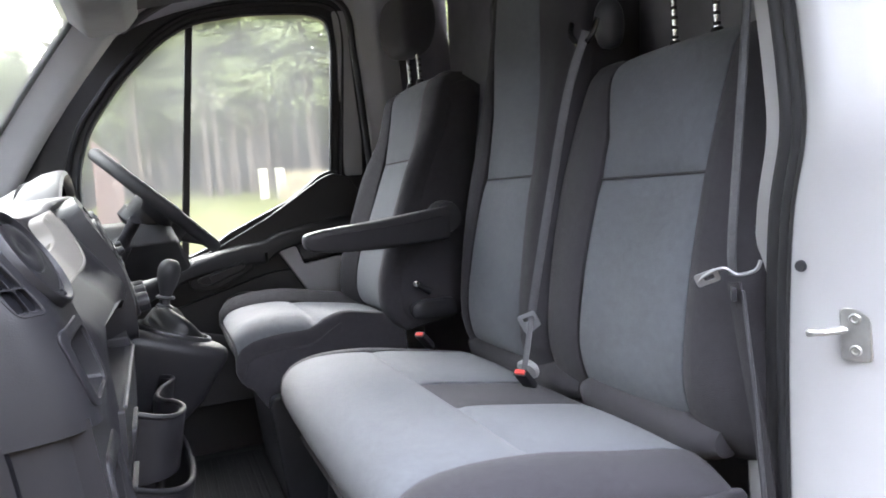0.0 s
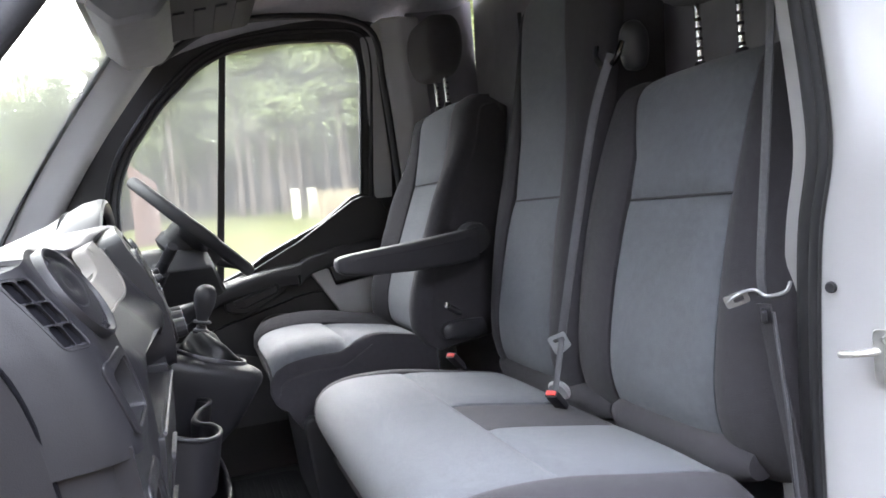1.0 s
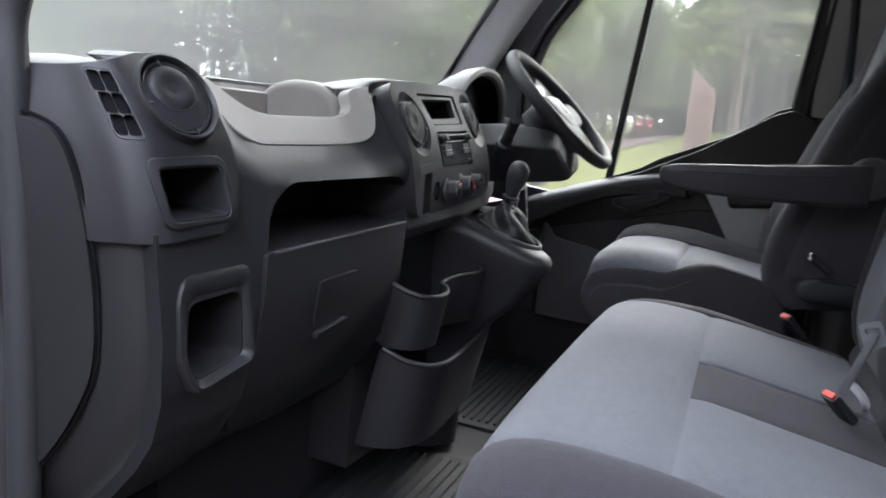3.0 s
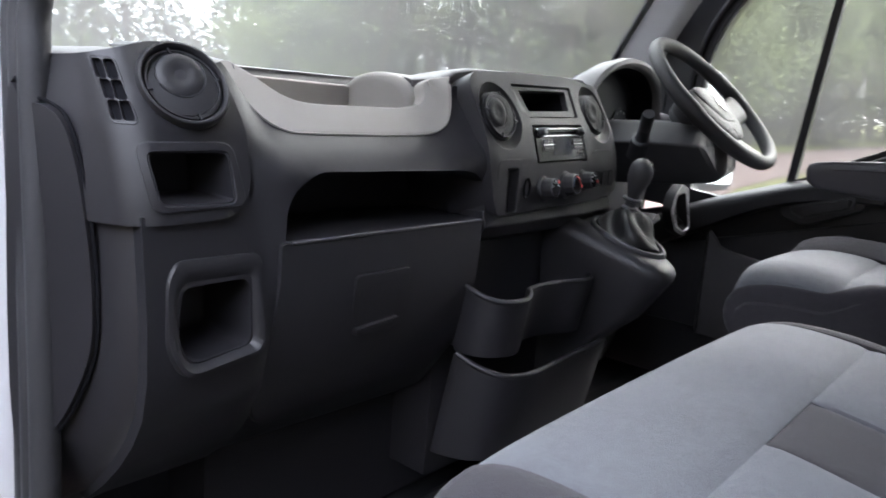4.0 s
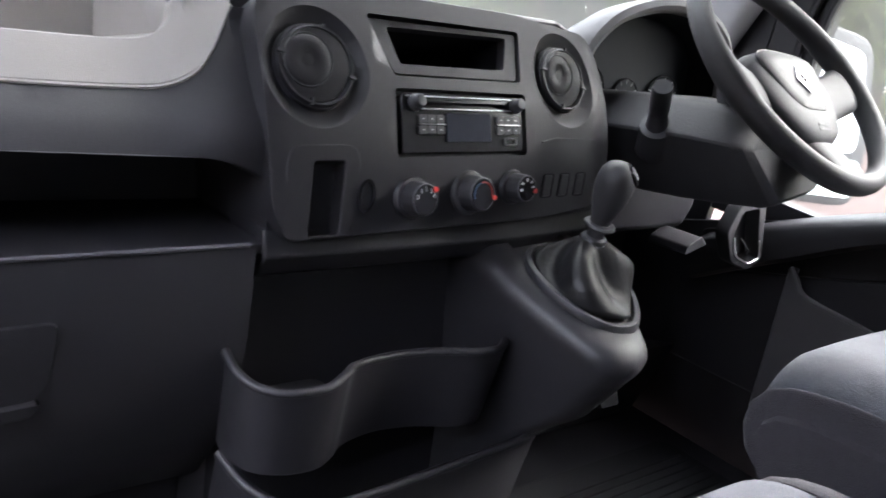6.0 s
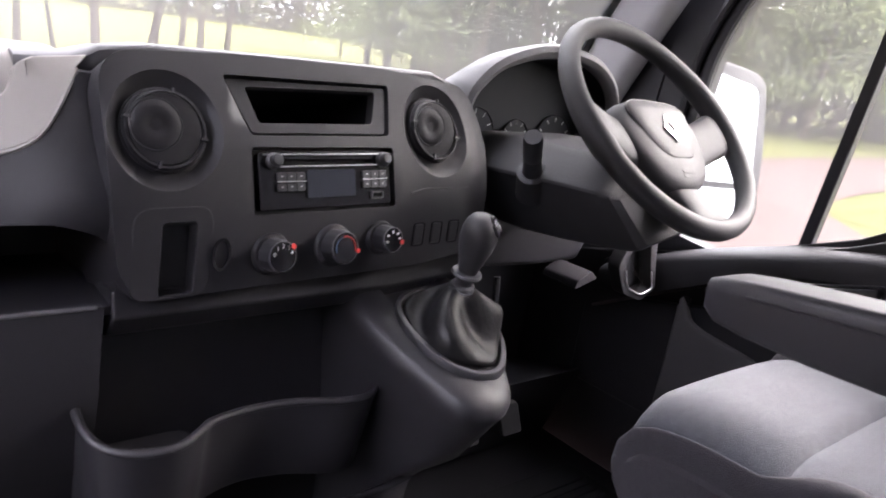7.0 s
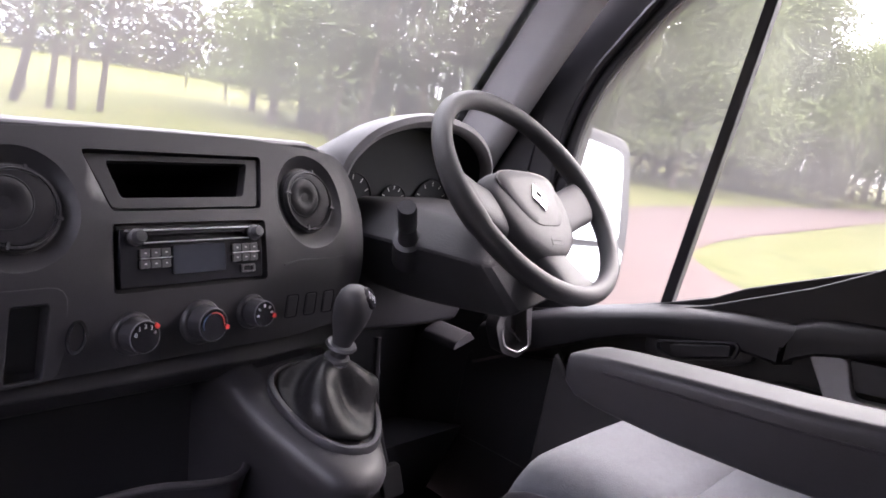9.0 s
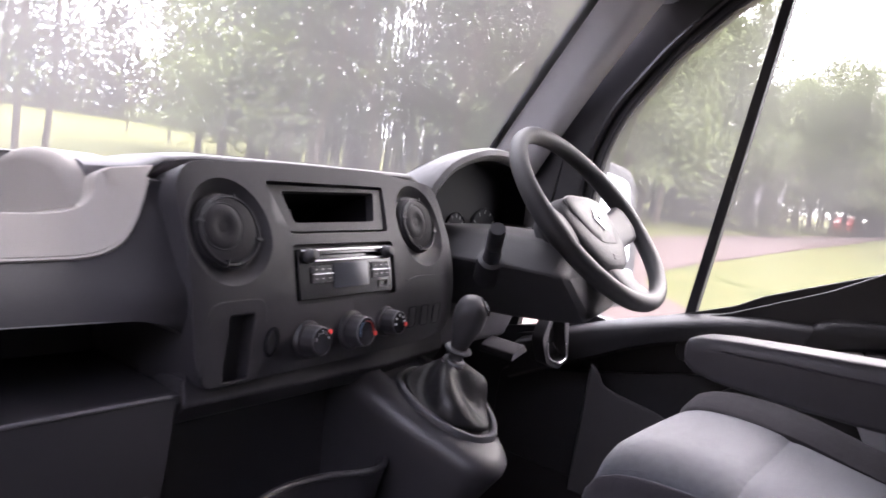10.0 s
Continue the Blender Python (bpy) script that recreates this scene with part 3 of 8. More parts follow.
def front_jamb():
    """The front edge of the passenger door opening, beside the dash."""
    edge = [(-0.895, 0.19, 0.62), (-0.893, 0.182, 0.9), (-0.89, 0.187, 1.15), (-0.885, 0.205, 1.38), (-0.88, 0.208, 1.475), (-0.872, 0.155, 1.578), (-0.856, 0.068, 1.70), (-0.838, -0.04, 1.835), (-0.822, -0.165, 1.965), (-0.80, -0.32, 2.07), (-0.78, -0.55, 2.12), (-0.76, -0.8, 2.12), (-0.745, -0.87, 2.06)]
    pts = spline(edge, 6)
    for dy, r in ((-0.018, 0.018), (0.012, 0.017), (0.042, 0.014)):
        bm = bmesh.new()
        tube(bm, [p + Vector((-0.004, dy, dy * 0.6 * smooth01((p.z - 1.4) / 0.3))) for p in pts], r, 10, up=(1, 0, 0))
        part("front_door_seal", bm, RUBBER, shell, "black rubber door seal at the front of the opening")
    bm = bmesh.new()
    rows = []
    for p in pts[:55]:
        rows.append([(p.x + 0.01, p.y + 0.05, p.z), (p.x - 0.02, p.y + 0.075, p.z), (p.x - 0.06, p.y + 0.13, p.z), (p.x - 0.09, p.y + 0.25 - 0.1 * smooth01((p.z - 1.3) / 0.3), p.z), (p.x - 0.09, p.y + 0.5 - 0.3 * smooth01((p.z - 1.3) / 0.3), p.z)])
    loft(bm, rows, closed=False, caps=False)
    ob = part("front_jamb", bm, WHITE, shell, "white painted hinge side of the door opening")
    md = ob.modifiers.new("thickness", "SOLIDIFY")
    md.thickness = 0.01
    m = Matrix.Translation((-0.938, 0.290, 1.036)) @ pose(0, 0, 0, 90, 0, -90)
    bm = bmesh.new()
    lathe(bm, [(0.0, 0.018), (0.008, 0.018), (0.011, 0.015), (0.011, 0.006), (0.015, 0.005), (0.015, 0.0)], m, 6)
    part("hinge_bolt", bm, STEEL, shell, "steel hinge bolt")
    # the passenger's door, swung wide open; unseen, added to block light from ahead
    bm = bmesh.new()
    plate(bm, rpoly([(-2.06, 0.52), (-1.0, 0.48), (-0.99, 1.36), (-1.18, 1.62), (-1.50, 2.02), (-2.02, 2.06)], [0.08, 0.06, 0.02, 0.03, 0.08, 0.06], 4), [(rpoly([(-1.98, 1.36), (-1.16, 1.34), (-1.26, 1.60), (-1.55, 1.95), (-1.97, 1.98)], 0.05, 4), 0.07, False)], lambda a, b, d: (a, 0.36 + d, b), 0.07)
    part("passenger_door", bm, WHITE, shell, "white passenger door swung wide open", bevel=0.008)
    bm = bmesh.new()
    plate(bm, rpoly([(-2.0, 0.58), (-1.06, 0.56), (-1.06, 1.30), (-2.0, 1.33)], 0.06, 4), [], lambda a, b, d: (a, 0.345 + d, b), 0.02)
    part("door_trim", bm, DASH, shell, "charcoal trim panel of the passenger door", bevel=0.006)
    # outer wing panel, roof side rail and the right-hand side of the cab
    bm = bmesh.new()
    prism(bm, rpoly([(0.3, 0.4), (1.3, 0.45), (1.25, 0.95), (0.9, 1.2), (0.45, 1.33), (0.3, 1.33)], 0.05), along_x, -1.0, -0.96)
    part("wing", bm, WHITE, shell, "white front wing")


front_jamb()


# ---------------------------------------------------------------- dashboard
dash = thing("dashboard", (0, 0.3, 0.75), "charcoal and pale grey moulded plastic dashboard across the cab", "dashboard")

STACK_N = Vector((0.055, -1.0, 0.42)).normalized()


FACE = [(1.15, 0.0175), (1.25, 0.0150), (1.285, 0.0160), (1.31, 0.0200), (1.34, 0.0295), (1.369, 0.0405), (1.40, 0.0590), (1.443, 0.0850), (1.48, 0.1080)]


def stack(a, b, d=0.0):
    """A point on the raked centre console face, turned slightly to the driver; a runs across, b up, d is the depth behind it."""
    x, z = a + 0.006, b + 0.003 + 0.032 * a
    y = interp(FACE, z)[0] + 0.055 * x + 30.0 * max(0.0, -0.239 - x) ** 2 + 4.0 * max(0.0, x - 0.216) ** 2
    return Vector((x, y, z)) - STACK_N * d


POD = [(z, y - 0.012) for z, y in ((0.80, 0.245), (0.86, 0.155), (0.92, 0.092), (0.96, 0.058), (1.0, 0.034), (1.06, 0.02), (1.12, 0.022), (1.17, 0.028), (1.228, 0.034), (1.26, 0.039), (1.30, 0.050), (1.34, 0.064), (1.37, 0.081), (1.40, 0.101), (1.435, 0.124), (1.47, 0.145))]


CORNER = [(-0.815, 0.0), (-0.828, 0.002), (-0.838, 0.008), (-0.848, 0.017), (-0.856, 0.028), (-0.863, 0.052), (-0.888, 0.115), (-0.905, 0.165)]


def corner_table():
    """The plan of the rounded dash corner by its running length, with the direction inwards."""
    out, run = [], 0.0
    for i, p in enumerate(CORNER):
        p0, p1 = Vector(CORNER[max(i - 1, 0)]), Vector(CORNER[min(i + 1, len(CORNER) - 1)])
        t = (p1 - p0).normalized() if i else Vector((-1, 0))
        if i:
            run += (Vector(p) - Vector(CORNER[i - 1])).length
        out.append((run, p[0], p[1], t.y, -t.x))
    return out


CORNER_RUN = corner_table()


def pod(a, b, d=0.0):
    """The end of the dash: leans back at the round vent, turns the corner to the door and tucks in towards the floor."""
    y = interp(POD, b)[0]
    if a >= CORNER[0][0]:
        return Vector((a, y + d, b))
    x, o, nx, ny = interp(CORNER_RUN, CORNER[0][0] - a)
    return Vector((x + nx * d, y + o + ny * d, b))


FASCIA = [(z, y - 0.016) for z, y in ((0.80, 0.26), (0.86, 0.17), (0.93, 0.10), (1.0, 0.062), (1.06, 0.046), (1.12, 0.037), (1.19, 0.034), (1.286, 0.043), (1.31, 0.06), (1.335, 0.088), (1.41, 0.145))]


def fascia(a, b, d=0.0):
    near = smooth01((a + 0.36) / 0.10) * smooth01((b - 1.26) / 0.07)
    y = interp(FASCIA, b)[0] - 0.035 * near
    end = smooth01((-0.652 - a) / 0.045)
    return Vector((a, y + (interp(POD, b)[0] + 0.008 - y) * end + d, b))


def dash_core():
    bm = bmesh.new()
    prism(bm, [(0.26, 1.24), (0.24, 0.95), (0.33, 0.72), (0.52, 0.7), (0.52, 1.24)], along_x, -0.86, 0.28)
    part("inner_frame", bm, BLACK, dash, "black inner dashboard structure")
    # padded top, lighter grey, from the fascia to the glass
    secs = [
        (-0.895, [(0.20, 1.39), (0.22, 1.41), (0.28, 1.415), (0.45, 1.39), (0.54, 1.36)]),
        (-0.80, [(0.165, 1.40), (0.18, 1.42), (0.26, 1.425), (0.48, 1.39), (0.6, 1.33)]),
        (-0.70, [(0.14, 1.40), (0.16, 1.415), (0.27, 1.425), (0.5, 1.38), (0.64, 1.31)]),
        (-0.665, [(0.128, 1.415), (0.15, 1.424), (0.27, 1.428), (0.5, 1.38), (0.65, 1.31)]),
        (-0.640, [(0.27, 1.405), (0.275, 1.415), (0.3, 1.423), (0.5, 1.375), (0.66, 1.31)]),
        (-0.318, [(0.27, 1.405), (0.275, 1.42), (0.3, 1.425), (0.5, 1.375), (0.68, 1.31)]),
        (-0.305, [(0.145, 1.415), (0.16, 1.432), (0.27, 1.428), (0.5, 1.375), (0.68, 1.31)]),
        (-0.258, [(0.115, 1.42), (0.13, 1.438), (0.24, 1.428), (0.5, 1.37), (0.69, 1.31)]),
        (-0.235, [(0.112, 1.440), (0.124, 1.450), (0.24, 1.435), (0.5, 1.375), (0.69, 1.30)]),
        (-0.19, [(0.106, 1.449), (0.118, 1.458), (0.22, 1.446), (0.5, 1.385), (0.69, 1.30)]),
        (0.0, [(0.108, 1.456), (0.120, 1.466), (0.22, 1.452), (0.5, 1.39), (0.70, 1.30)]),
        (0.21, [(0.118, 1.462), (0.130, 1.472), (0.22, 1.458), (0.5, 1.39), (0.69, 1.30)]),
        (0.26, [(0.135, 1.450), (0.147, 1.462), (0.26, 1.450), (0.5, 1.39), (0.68, 1.31)]),
        (0.325, [(0.34, 1.40), (0.35, 1.42), (0.38, 1.42), (0.5, 1.38), (0.68, 1.31)]),
        (0.66, [(0.34, 1.40), (0.35, 1.42), (0.38, 1.42), (0.5, 1.38), (0.64, 1.31)]),
        (0.80, [(0.16, 1.40), (0.18, 1.42), (0.30, 1.43), (0.45, 1.40), (0.58, 1.36)]),
        (0.92, [(0.16, 1.36), (0.18, 1.38), (0.30, 1.40), (0.42, 1.38), (0.52, 1.36)]),
    ]
    rings = []
    for x, p in secs:
        q = [tuple(v) for v in spline([(y, z, 0) for y, z in p], 4)]
        rings.append([(x, y, z) for y, z, _ in q] + [(x, p[-1][0], 1.27), (x, p[0][0] + 0.09, 1.28), (x, p[0][0] + 0.075, p[0][1] - 0.02), (x, p[0][0] + 0.004, p[0][1] - 0.012)])
    bm = bmesh.new()
    loft(bm, rings)
    part("top_pad", bm, PADTOP, dash, "dark grey grained dashboard top", sub=0)


dash_core()


def passenger_side():
    # dark fascia with the open shelf
    shelf = rpoly([(-0.655, 1.200), (-0.235, 1.203), (-0.24, 1.27), (-0.285, 1.288), (-0.6, 1.288), (-0.65, 1.255)], [0.004, 0.004, 0.02, 0.02, 0.02, 0.03], 4)
    lip = curve2([(-0.258, 1.424), (-0.267, 1.408), (-0.283, 1.380), (-0.300, 1.358), (-0.325, 1.344), (-0.36, 1.3385), (-0.45, 1.336), (-0.575, 1.335), (-0.615, 1.337), (-0.648, 1.352), (-0.672, 1.382), (-0.685, 1.402), (-0.697, 1.420)])
    foot = [(-0.842, z) for z in (0.84, 0.88, 0.92, 0.96, 1.0, 1.05, 1.12, 1.18, 1.240)]
    outer = foot + [(-0.722, 1.240), (-0.716, 1.30), (-0.716, 1.36), (-0.716, 1.415)] + lip[::-1] + [(-0.20, z) for z in (1.424, 1.335, 1.286, 1.194)] + [(-0.662, 1.191)] + [(-0.662, z) for z in (1.12, 1.05, 1.0, 0.96, 0.92, 0.88, 0.84)]
    cubby = rpoly([(-0.790, 1.062), (-0.706, 1.074), (-0.706, 1.158), (-0.797, 1.156), (-0.806, 1.10)], [0.022, 0.012, 0.014, 0.014, 0.02], 4)
    bm = bmesh.new()
    plate(bm, outer, [(shelf, 0.17, True, 0.94), (cubby, 0.10, True, 0.92)], fascia, 0.03, back=False, grid=0.016)
    fa = part("fascia", bm, DASH, dash, "charcoal fascia with an open shelf and a cubby", bevel=0.006, seg=3)
    # raised surround of the lower cubby, dished towards its opening
    fr = rpoly([(-0.800, 1.046), (-0.688, 1.063), (-0.688, 1.189), (-0.806, 1.189), (-0.818, 1.165), (-0.822, 1.085)], [0.034, 0.014, 0.016, 0.018, 0.02, 0.03], 5)
    rings = []
    for k, out in ((1.0, 0.004), (1.0, -0.002), (0.975, -0.0045), (0.90, -0.0045), (0.80, -0.002), (0.745, 0.004), (0.73, 0.014)):
        rings.append([fascia(-0.755 + (a + 0.755) * k, 1.1125 + (b - 1.1125) * (k if b < 1.1125 else 1 - (1 - k) * 1.55), out * (1 + 1.6 * smooth01((1.115 - b) / 0.045))) for a, b in fr])
    bm = bmesh.new()
    loft(bm, rings, closed=True, caps=False)
    part("cubby_frame", bm, DASH, fa, "raised rounded cubby surround")
    # pale trim panel with a thin bright lower lip, and the open tray behind it
    trim = [(-0.245, 1.44)] + [(a, b + 0.003) for a, b in lip]
    top = curve2([(-0.668, 1.424), (-0.640, 1.409), (-0.605, 1.387), (-0.56, 1.377), (-0.46, 1.378), (-0.365, 1.381), (-0.332, 1.388), (-0.316, 1.402), (-0.309, 1.422), (-0.295, 1.432)])

    def tr(a, b, d=0.0):
        return Vector((a, 0.068 + 0.72 * (b - 1.33) - 0.035 * smooth01((a + 0.36) / 0.10) + d, b - 0.3 * d))

    bm = bmesh.new()
    plate(bm, trim + top, [], tr, 0.022, grid=0.018)
    part("trim_panel", bm, TOPPAD, dash, "pale grey curved trim panel under the tray", bevel=0.003)
    # lower lip
    bm = bmesh.new()
    sweep(bm, [tr(a, b - 0.0015, 0.001) for a, b in trim[1:]], circle2(0.0024, 6), up=(0, 1, 0.3))
    part("trim_lip", bm, TOPPAD, dash)
    # tray well
    bm = bmesh.new()
    for y0, y1, x0, x1, z0, z1 in ((0.255, 0.275, -0.64, -0.315, 1.33, 1.412), (0.13, 0.275, -0.64, -0.315, 1.325, 1.335), (0.14, 0.27, -0.655, -0.635, 1.33, 1.392)):
        box(bm, x0, y0, z0, x1, y1, z1)
    part("tray_well", bm, TOPPAD, dash, "grey open dash-top tray", bevel=0.004)
    # rounded end wall of the tray
    bm = bmesh.new()
    out = [(0.205 - 0.075 * math.cos(math.pi * i / 16), 1.375 + 0.064 * math.sin(math.pi * i / 16) ** 0.8) for i in range(17)]
    prism(bm, [(0.13, 1.335)] + out + [(0.28, 1.335)], lambda u, v, w: (w - 0.25 * (u - 0.2), u, v), -0.335, -0.25)
    part("tray_end", bm, TOPPAD, dash, "rounded pale grey tray end", bevel=0.016, seg=4)


passenger_side()


def glovebox():
    lid_out = rpoly([(-0.665, 1.198), (-0.665, 1.14), (-0.669, 1.08), (-0.677, 1.01), (-0.670, 0.955), (-0.640, 0.918), (-0.50, 0.878), (-0.248, 0.872), (-0.248, 1.0), (-0.248, 1.10), (-0.248, 1.205)], [0.006, 0.01, 0.03, 0.03, 0.02, 0.02, 0.03, 0.01, 0.01, 0.01, 0.004], 3)
    bm = bmesh.new()
    plate(bm, lid_out, [], lambda a, b, d: fascia(max(a, -0.652), b, d - 0.006) + Vector((min(0.0, a + 0.652), 0, 0)), 0.012, grid=0.022)
    lid = part("glovebox_lid", bm, DASH, dash, "dark glovebox lid with a recessed latch", bevel=0.004, seg=3)
    # thin tube in a lighter colour, a painted highlight along the lid's top
    bm = bmesh.new()
    tube(bm, [fascia(-0.650 + 0.395 * i / 8, 1.1985 + 0.0065 * i / 8, -0.0065) for i in range(9)], 0.0026, 8)
    part("lid_edge_highlight", bm, LIP, lid, "lighter line along the lid's upper edge, standing for its highlight")
    bm = bmesh.new()
    plate(bm, rpoly([(-0.522, 1.062), (-0.445, 1.062), (-0.430, 1.080), (-0.422, 1.143), (-0.536, 1.141), (-0.532, 1.08)], 0.010, 4), [], lambda a, b, d: fascia(a, b, d - 0.0065 - 0.005 * (b - 1.06) / 0.075), 0.02, grid=0.02)
    part("latch", bm, DASH, lid, "flush pull latch", bevel=0.002)
    bm = bmesh.new()
    prism(bm, rpoly([(-0.524, 1.048), (-0.444, 1.051), (-0.436, 1.066), (-0.524, 1.059)], 0.004), lambda u, v, w: fascia(u, v, w), -0.0155, -0.004)
    part("latch_lip", bm, DASH, lid, bevel=0.004)
    # lower body under and beside the glovebox
    bm = bmesh.new()
    rings = []
    for z in [1.19, 1.12, 1.06, 1.0, 0.93, 0.86, 0.80]:
        y = interp(FASCIA, z)[0] + 0.004
        rings.append([(-0.69, y + 0.008, z), (-0.245, y, z), (-0.245, 0.30, z), (-0.69, 0.30, z)])
    loft(bm, rings)
    part("lower_body", bm, DASH, dash, "dark lower dashboard body", bevel=0.01)
    bm = bmesh.new()
    box(bm, -0.66, 0.19, 0.62, 0.28, 0.30, 1.20)
    part("recess_back", bm, DASH, dash, "black back of the middle recess")
    bm = bmesh.new()
    prism(bm, [(0.28, 0.82), (0.5, 0.75), (0.5, 0.6), (0.36, 0.6)], along_x, -0.86, 0.95)
    part("foot_panel", bm, BLACK, dash, "black footwell panel")


glovebox()


def left_pod():
    # the raised end with the round vent and two cubbies
    outline = rpoly([(-0.985, 1.232), (-0.90, 1.228), (-0.84, 1.230), (-0.731, 1.234), (-0.704, 1.262), (-0.697, 1.31), (-0.698, 1.36), (-0.706, 1.40), (-0.724, 1.430), (-0.755, 1.437), (-0.80, 1.434), (-0.84, 1.420), (-0.88, 1.413), (-0.985, 1.408)], [0.004, 0.02, 0.02, 0.024, 0.024, 0.02, 0.02, 0.02, 0.02, 0.02, 0.02, 0.02, 0.02, 0.006], 3)
    cub = rpoly([(-0.820, 1.254), (-0.728, 1.254), (-0.730, 1.311), (-0.829, 1.309)], 0.008, 3)
    holes = [(cub, 0.09, True, 0.92), (ellipse(-0.768, 1.386, 0.049, 0.042, 36), 0.03, True, 0.9)]
    # narrow side vent: two columns of three openings in a leaning slot
    for k in range(3):
        for c in range(2):
            z0, z1 = 1.343 + 0.0222 * k, 1.3645 + 0.0222 * k
            sh = -0.0022 * (k + 0.5)
            a0, a1 = -0.860 + 0.0135 * c + sh, -0.8475 + 0.0135 * c + sh
            holes.append((rrect(a0, z0, a1, z1, 0.0035, 2), 0.02, True, 0.9))
    bm = bmesh.new()
    plate(bm, outline, holes, pod, 0.06, back=False, grid=0.010)
    p = part("end_pod", bm, DASH, dash, "charcoal moulded end pod that turns the corner to the door", bevel=0.005, seg=3)
    bm = bmesh.new()
    sweep(bm, [pod(a, b, 0.0004) for a, b in rpoly([(-0.8615, 1.340), (-0.8325, 1.340), (-0.8395, 1.4115), (-0.8685, 1.4115)], 0.007, 4)], circle2(0.0013, 6), closed=True, up=(0, 0, 1))
    part("vent_rim", bm, DASH, p, "thin raised rim of the side vent")
    # black sheet in the slot, painted shade behind the openings
    bm = bmesh.new()
    plate(bm, rpoly([(-0.860, 1.3415), (-0.834, 1.3415), (-0.841, 1.410), (-0.867, 1.410)], 0.004, 3), [], lambda a, b, d: pod(a, b, d + 0.006), 0.004, grid=0.012)
    part("vent_shade", bm, VOID, p, "black sheet standing for the shade inside the side vent")
    # raised frame round the cubby
    bm = bmesh.new()
    plate(bm, rpoly([(-0.832, 1.244), (-0.711, 1.249), (-0.722, 1.324), (-0.842, 1.322)], 0.016, 4), [(rpoly([(-0.822, 1.252), (-0.726, 1.252), (-0.728, 1.313), (-0.831, 1.311)], 0.009, 3), 0.012, False)], lambda a, b, d: pod(a, b, d - 0.003), 0.01)
    part("cubby_frame", bm, DASH, p, bevel=0.003)
    # set-back column below, between the fascia and the fuse cover
    bm = bmesh.new()
    rings = []
    for z in (0.80, 0.86, 0.92, 0.96, 1.0, 1.04, 1.08, 1.12, 1.16, 1.20, 1.225, 1.24):
        yf = interp(POD, z)[0]
        prof = [(-0.812, yf + 0.010), (-0.826, yf + 0.012), (-0.833, yf + 0.022), (-0.840, yf + 0.026), (-0.850, yf + 0.036), (-0.857, yf + 0.06), (-0.882, max(0.162, yf + 0.10)), (-0.897, max(0.21, yf + 0.12)), (-0.867, 0.30), (-0.81, 0.30)]
        rings.append([(x, y, z) for x, y in prof])
    loft(bm, rings)
    part("corner_column", bm, DASH, dash, "rounded charcoal column beside the door")
    bm = bmesh.new()
    prism(bm, [(-0.84, 0.12), (-0.885, 0.19), (-0.89, 0.30), (-0.70, 0.30), (-0.70, 0.12)], along_z, 1.38, 1.402)
    part("pod_top", bm, DASH, dash, "charcoal top of the dash end", bevel=0.006)
    # fuse cover: shallow arched panel on the end
    e0, e1 = Vector((-0.862, 0.088, 0)), Vector((-0.908, 0.225, 0))
    arch = spline([(0.95, 0.95, 0), (0.9, 1.343, 0), (0.72, 1.352, 0), (0.5, 1.352, 0), (0.28, 1.33, 0), (0.12, 1.26, 0), (0.02, 1.15, 0), (0.08, 1.06, 0), (0.5, 0.96, 0)], 5, closed=True)
    bm = bmesh.new()
    plate(bm, [(v.x, v.y) for v in arch], [], lambda a, b, d: e0 + (e1 - e0) * a + Vector((-0.009 + d, -0.003 + d * 0.3, b)), 0.02, grid=0.03)
    part("fuse_cover", bm, DASH, dash, "smooth charcoal fuse box cover", bevel=0.008, seg=3)
    bm = bmesh.new()
    sweep(bm, [e0 + (e1 - e0) * (0.5 + (v.x - 0.5) * 1.03) + Vector((-0.0025, -0.001, 1.15 + (v.y - 1.15) * 1.025)) for v in arch], circle2(0.0022, 6), closed=True, up=(1, 0, 0))
    part("cover_gap", bm, VOID, dash, "dark gap round the fuse box cover")


left_pod()


